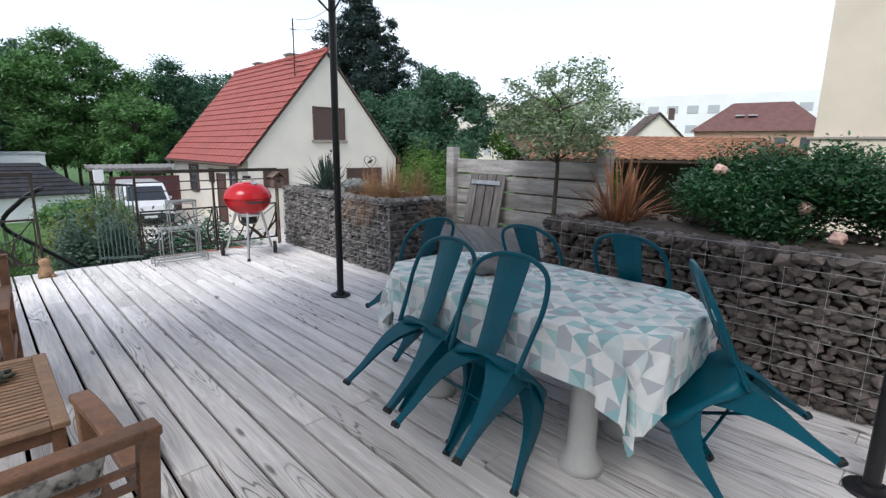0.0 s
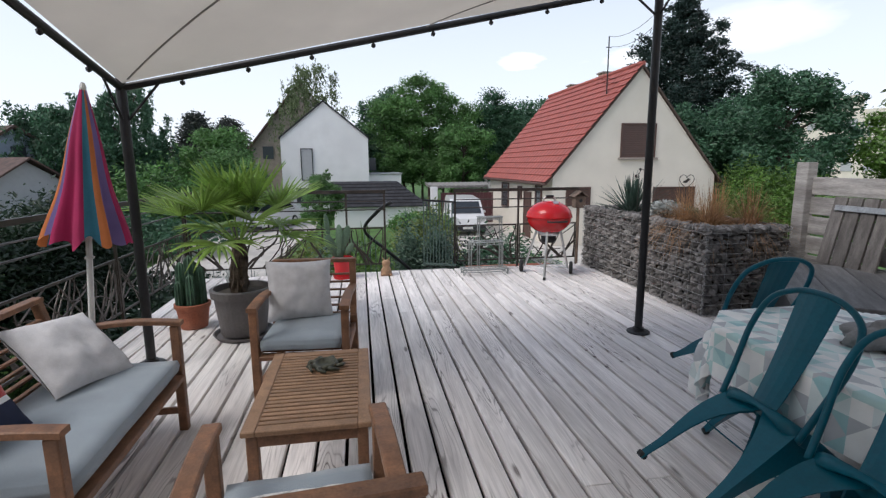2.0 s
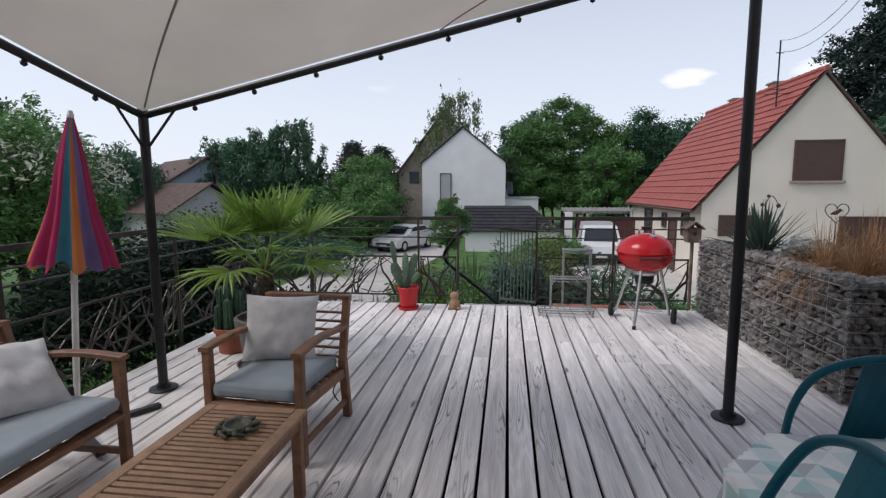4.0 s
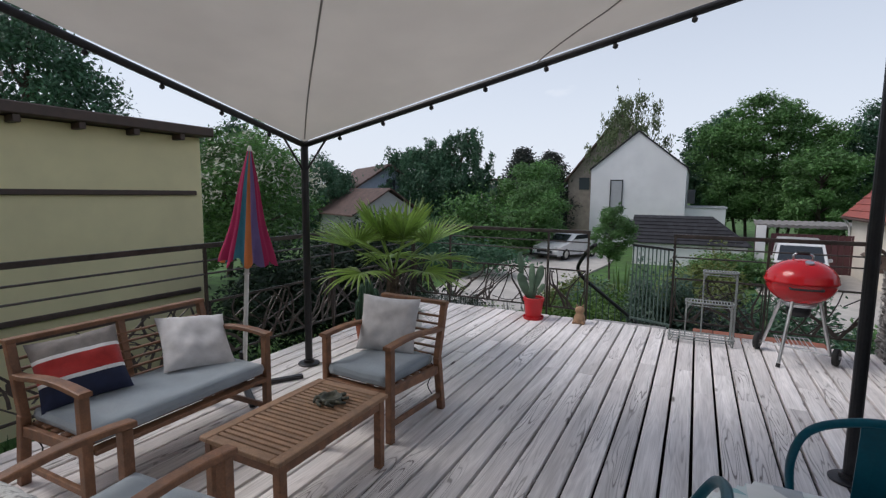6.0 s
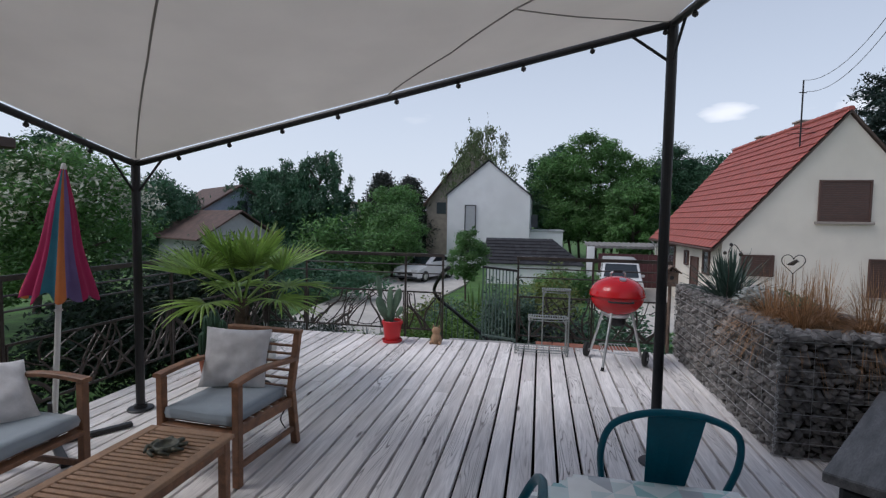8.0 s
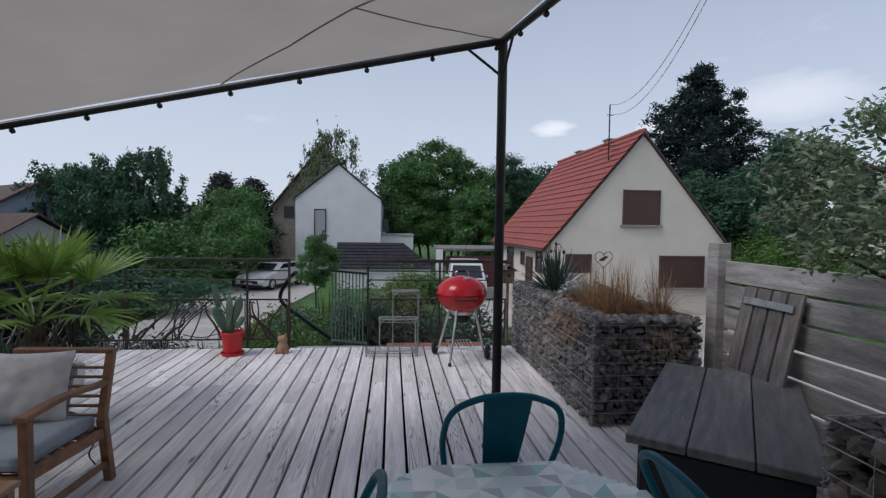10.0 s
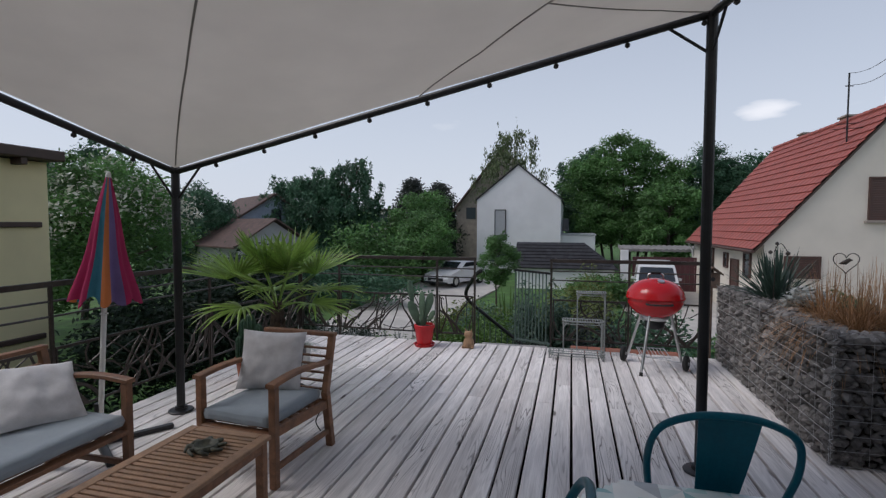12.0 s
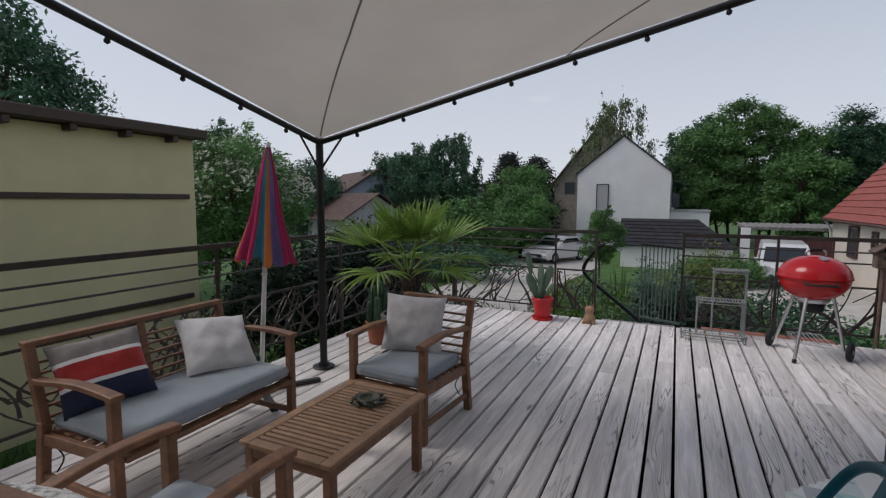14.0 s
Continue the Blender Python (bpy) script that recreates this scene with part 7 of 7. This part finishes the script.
bush("shrub", 3.2, 24.5, GROUND_Z, (1.5, 0.9, 0.75), 9000, 0.08, LEAF_MID, "green shrub in front of the garage", 44, 20)
bush("shrub", -1.6, 9.3, GROUND_Z, (1.0, 0.8, 0.8), 9000, 0.05, LEAF_BRIGHT, "lime green ground cover below the deck", 45, 24)
bush("shrub", 0.1, 10.9, GROUND_Z, (1.1, 0.8, 0.98), 11000, 0.05, LEAF_BRIGHT, "lime green leafy plants in the garden bed", 46, 26)
bush("shrub", -1.0, 15.0, GROUND_Z, (1.1, 0.9, 0.7), 8000, 0.06, LEAF_YELLOW, "yellow-green shrub beside the drive", 47, 22)
bush("juniper", 1.32, 9.0, GROUND_Z, (0.52, 0.45, 1.62), 17000, 0.04, LEAF_JUNIPER, "upright grey-green juniper behind the gate", 41, 26, "shrub", 0.34, 0.2)
small_palm = thing("palm", (0.35, 12.2, GROUND_Z + 0.9), "low fan palm in the garden bed", "palm")
bm = bmesh.new()
tube(bm, [(0, 0, -1.0), (0, 0, 0.02)], [0.10, 0.08], 8)
part("trunk", bm, PALM_FIBRE, small_palm)
strap_leaves(small_palm, 80, 1.5, 0.035, 55, 30, LEAF_BRIGHT, 12, 0.7, "leaf", True, 0.1)

# right-hand side
pine("pine", 25.7, 37.4, 16.6, 6.7, LEAF_PINE, "tall dark pine behind the red roofed house", 26)
tree("tree", 23.0, 24.0, 8.6, (3.0, 3.0, 3.7), 40, 10000, 0.2, LEAF_DARK, "green tree behind the fence", 27, 0.25, clump=0.28)
tree("tree", 19.5, 28.5, 6.6, (3.6, 3.0, 3.0), 40, 9000, 0.22, LEAF_DARK, "dense dark tree beside the red roofed house", 28, 0.25)
tree("tree", 29.0, 21.0, 7.0, (3.4, 3.2, 2.6), 30, 8000, 0.22, LEAF_BRIGHT, "pale green tree in the distance", 29, 0.25)
tree("tree", 25.5, 30.0, 7.8, (3.4, 3.2, 3.4), 36, 8000, 0.24, LEAF_DARK, "dark green tree in the garden behind", 31, 0.25)
bush("hedge", 17.6, 19.2, GROUND_Z, (1.9, 2.4, 2.15), 12000, 0.085, LEAF_BRIGHT, "bright green leafy hedge behind the fence", 32, 30, "hedge", 0.3)

# olive tree in the planter behind the gabion
olive = tree("olive_tree", 4.14, 2.70, 2.20, (0.55, 0.66, 0.42), 34, 3100, 0.036, LEAF_OLIVE, "small olive tree with grey-green leaves", 33, 0.036, z=0.0, lift=0.62, clump=0.27, shell=0.15)
# glossy shrub, bronze flax and small plants of the long planter
bush("shrub", 4.40, 0.90, 0.66, (0.56, 0.70, 0.47), 46000, 0.019, LEAF_BUSH, "dense glossy green shrub with pink-white roses", 34, 44, clump=0.30, shell=0.25)
rose = thing("rose_blooms", (4.35, 1.05, 0.80), "few pale pink rose blooms on the shrub", "flowers")
for k, (x, y, z) in enumerate(((-0.42, -0.35, 0.28), (-0.5, -0.55, 0.12), (-0.35, 0.2, 0.5))):
    bm = bmesh.new()
    bmesh.ops.create_icosphere(bm, subdivisions=2, radius=0.045, matrix=Matrix.Translation((x, y, z)))
    for v in bm.verts:
        v.co += (v.co - Vector((x, y, z))) * 0.5 * noise.noise(v.co * 40)
    part("bloom", bm, material("rose_petal", (0.62, 0.42, 0.36), 0.8, 0.1), rose)
bush("thuja", 4.62, 2.40, 0.0, (0.10, 0.10, 0.72), 2600, 0.022, LEAF_BRIGHT, "small bright green upright conifer by the fence", 48, 16)
flax = thing("flax", (4.0, 1.98, 0.80), "bronze-leaved flax with upright straps", "plant")
strap_leaves(flax, 100, 0.66, 0.014, 60, 28, BRONZE_LEAF, 5, 0.35, radius=0.08)
slab("soil", 3.45, 4.26, -1.38, 2.22, 0.78, 0.83, EARTH, "dark soil in the long planter", "soil")

# plants of the first gabion
slab("soil", 3.45, 4.18, 4.42, 6.82, 0.77, 0.81, EARTH, "dark soil in the stone planter", "soil")
yucca = thing("yucca", (3.66, 6.1, 0.79), "spiky blue-green yucca in the stone planter", "plant")
strap_leaves(yucca, 150, 0.56, 0.015, 48, 40, YUCCA_LEAF, 6, 0.12, radius=0.06)
for x, y, sd in ((3.66, 4.72, 7), (3.90, 4.9, 8), (3.62, 5.05, 9), (4.06, 4.64, 10)):
    sedge = thing("sedge", (x, y, 0.79), "tan bronze sedge grass in the stone planter", "grass", "sedge tufts")
    strap_leaves(sedge, 380, 0.58, 0.0024, 50, 36, DRY_GRASS, sd, 1.0, "blade", True, 0.05)
bush("shrub", 3.68, 5.45, 0.79, (0.16, 0.2, 0.13), 900, 0.028, SILVER_LEAF, "silver-leaved low shrub in the stone planter", 35, 12)
bush("shrub", 4.0, 5.6, 0.79, (0.16, 0.25, 0.1), 900, 0.022, LEAF_DARK, "low green plant in the stone planter", 36, 12)

# wire ornaments on stakes
orn = thing("garden_ornament", (3.95, 5.5, 0.79), "rusty wire heart with a bird on a stake", "ornament")
bm = bmesh.new()
tube(bm, [(0, 0, 0), (0, 0, 0.36)], 0.004, 5)
part("stake", bm, RUST, orn)
bm = bmesh.new()
tube(bm, [Vector((0.085 * math.sin(t) ** 3 * 1.1, 0, 0.445 + 0.006 * (13 * math.cos(t) - 5 * math.cos(2 * t) - 2 * math.cos(3 * t) - math.cos(4 * t)))) for t in (2 * math.pi * k / 30 for k in range(30))], 0.004, 5, closed=True)
part("heart", bm, RUST, orn)
bm = bmesh.new()
tube(bm, [(-0.05, 0, 0.43), (-0.01, 0, 0.44), (0.025, 0, 0.465), (0.045, 0, 0.46)], [0.004, 0.020, 0.015, 0.003], 7)
part("bird", bm, RUST, orn)
orn2 = thing("garden_ornament", (3.55, 5.85, 0.79), "rusty wire flower on a stake", "ornament")
bm = bmesh.new()
tube(bm, curve_points([(0, 0, 0), (0.01, 0, 0.3), (0.0, 0, 0.5), (0.05, 0, 0.58), (0.11, 0, 0.5)], 16), 0.004, 5)
part("stake", bm, RUST, orn2)
bm = bmesh.new()
for a, b in (((-0.03, 0, 0.5), 0.02), ((0.11, 0, 0.49), 0.022), ((0.02, 0, 0.58), 0.018)):
    bmesh.ops.create_icosphere(bm, subdivisions=1, radius=b, matrix=Matrix.Translation(a))
part("bud", bm, RUST, orn2)


# ---- vehicles ----
def vehicle(name, m, label, profile, width, wheel_x, wheel_r, windows, length, lights):
    """profile: outline in (x along, z); windows: (kind, x0, x1, z0, z1)."""
    c = thing(name, m, label, "car" if name == "car" else "van")
    bm = bmesh.new()
    n = len(profile)
    rows = []
    for y, k in ((-width / 2, 0.93), (-width / 2 * 0.97, 0.99), (-width * 0.3, 1.0), (width * 0.3, 1.0), (width / 2 * 0.97, 0.99), (width / 2, 0.93)):
        zc = 0.55
        rows.append([bm.verts.new((x * (0.985 if k < 0.95 else 1), y * (1 - 0.16 * max(0, z - 0.85)), zc + (z - zc) * k)) for x, z in profile])
    for a, b in zip(rows, rows[1:]):
        for q in range(n):
            bm.faces.new((a[q], a[(q + 1) % n], b[(q + 1) % n], b[q]))
    bm.faces.new(rows[0][::-1])
    bm.faces.new(rows[-1])
    bmesh.ops.recalc_face_normals(bm, faces=bm.faces)
    part("body", bm, CAR_WHITE, c)
    for x in wheel_x:
        for s in (-1, 1):
            bm = bmesh.new()
            lathe(bm, [(wheel_r * 0.62, -0.10), (wheel_r * 0.95, -0.10), (wheel_r, -0.06), (wheel_r, 0.06), (wheel_r * 0.95, 0.10), (wheel_r * 0.62, 0.10)], 20)
            bmesh.ops.transform(bm, matrix=pose(x, s * (width / 2 - 0.06), wheel_r, 90, 0, 0), verts=bm.verts)
            wh = part("wheel", bm, RUBBER, c)
            bm = bmesh.new()
            lathe(bm, [(0, -0.085), (wheel_r * 0.62, -0.08), (wheel_r * 0.62, 0.08), (0, 0.085)], 16)
            bmesh.ops.transform(bm, matrix=pose(x, s * (width / 2 - 0.06), wheel_r, 90, 0, 0), verts=bm.verts)
            part("rim", bm, CHROME, wh)
    for quad in windows:
        bm = bmesh.new()
        vs = [bm.verts.new(p) for p in quad]
        bm.faces.new(vs)
        r = bmesh.ops.extrude_face_region(bm, geom=bm.faces[:])
        nrm = (Vector(quad[1]) - Vector(quad[0])).cross(Vector(quad[2]) - Vector(quad[0])).normalized()
        bmesh.ops.translate(bm, vec=nrm * 0.012, verts=[v for v in r["geom"] if isinstance(v, bmesh.types.BMVert)])
        bmesh.ops.recalc_face_normals(bm, faces=bm.faces)
        part("window", bm, CAR_GLASS, c)
    for x, y, z, sy, sz in lights:
        part("headlight", bm_box(x, y, z, 0.10, sy, sz, 0.02), HEADLIGHT, c)
    part("grille", bm_box(-length / 2 - 0.0, 0, 0.47, 0.05, width * 0.6, 0.16, 0.01), BLACK_PLASTIC, c)
    part("bumper", bm_box(-length / 2 + 0.02, 0, 0.36 if name == "van" else 0.28, 0.16, width * 0.96, 0.26 if name == "van" else 0.10, 0.03), BLACK_PLASTIC, c)
    for s in (-1, 1):
        part("wing_mirror", bm_box(-length * 0.19, s * (width / 2 + 0.07), 1.08 if name == "van" else 0.98, 0.10, 0.17, 0.14, 0.03), CAR_WHITE, c)
    part("number_plate", bm_box(-length / 2 - 0.07, 0, 0.40, 0.02, 0.50, 0.11, 0.003), PLATE, c)
    return c


car_prof = [(-2.05, 0.25), (-2.10, 0.5), (-2.0, 0.72), (-1.2, 0.90), (-0.95, 0.96), (-0.25, 1.38), (0.2, 1.46), (1.0, 1.44), (1.75, 1.12), (2.05, 0.98), (2.08, 0.45), (2.0, 0.25)]
vehicle("car", pose(-5.0, 29.8, GROUND_Z + 0.10, 0, 0, 68), "white hatchback parked on the drive", car_prof, 1.78, (-1.3, 1.3), 0.32,
        [((-0.98, 0.62, 0.985), (-0.98, -0.62, 0.985), (-0.32, -0.55, 1.365), (-0.32, 0.55, 1.365)),
         ((-0.75, -0.85, 1.0), (1.5, -0.85, 1.0), (1.0, -0.80, 1.36), (-0.15, -0.80, 1.36)),
         ((1.5, 0.85, 1.0), (-0.75, 0.85, 1.0), (-0.15, 0.80, 1.36), (1.0, 0.80, 1.36))], 4.2,
        [(-2.0, -0.62, 0.68, 0.42, 0.14), (-2.0, 0.62, 0.68, 0.42, 0.14)])
van_prof = [(-2.3, 0.3), (-2.38, 0.55), (-2.3, 0.86), (-1.75, 1.02), (-1.05, 1.67), (-0.7, 1.76), (2.3, 1.78), (2.4, 1.62), (2.42, 0.5), (2.35, 0.3)]
vehicle("van", pose(5.75, 26.6, GROUND_Z + 0.10, 0, 0, 84), "white delivery van parked beside the house", van_prof, 1.9, (-1.5, 1.5), 0.33,
        [((-1.72, 0.78, 1.06), (-1.72, -0.78, 1.06), (-1.10, -0.70, 1.63), (-1.10, 0.70, 1.63)),
         ((-1.5, -0.90, 1.05), (-0.5, -0.90, 1.05), (-0.5, -0.83, 1.58), (-1.0, -0.83, 1.58)),
         ((-0.5, 0.90, 1.05), (-1.5, 0.90, 1.05), (-1.0, 0.83, 1.58), (-0.5, 0.83, 1.58))], 4.75,
        [(-2.3, -0.70, 0.82, 0.34, 0.24), (-2.3, 0.70, 0.82, 0.34, 0.24)])

# long grass round the lawn below the deck
rn = np.random.default_rng(3)
gx, gy = rn.uniform(-7, -2.3, 7000), rn.uniform(-1, 12, 7000)
hgt = rn.uniform(0.05, 0.16, 7000)
ang = rn.uniform(0, 6.28, 7000)
gvx = np.stack([np.stack([gx - 0.02 * np.cos(ang), gy - 0.02 * np.sin(ang), np.full(7000, GROUND_Z + 0.0)], 1), np.stack([gx + 0.02 * np.cos(ang), gy + 0.02 * np.sin(ang), np.full(7000, GROUND_Z + 0.0)], 1),
                np.stack([gx + rn.normal(0, 0.04, 7000), gy + rn.normal(0, 0.04, 7000), GROUND_Z + hgt + 0.05], 1)], 1).reshape(-1, 3)
tagged(raw("grass", gvx, np.arange(21000).reshape(-1, 3), GRASS_BLADE), "short green grass beside the deck", "grass", kind="stuff")
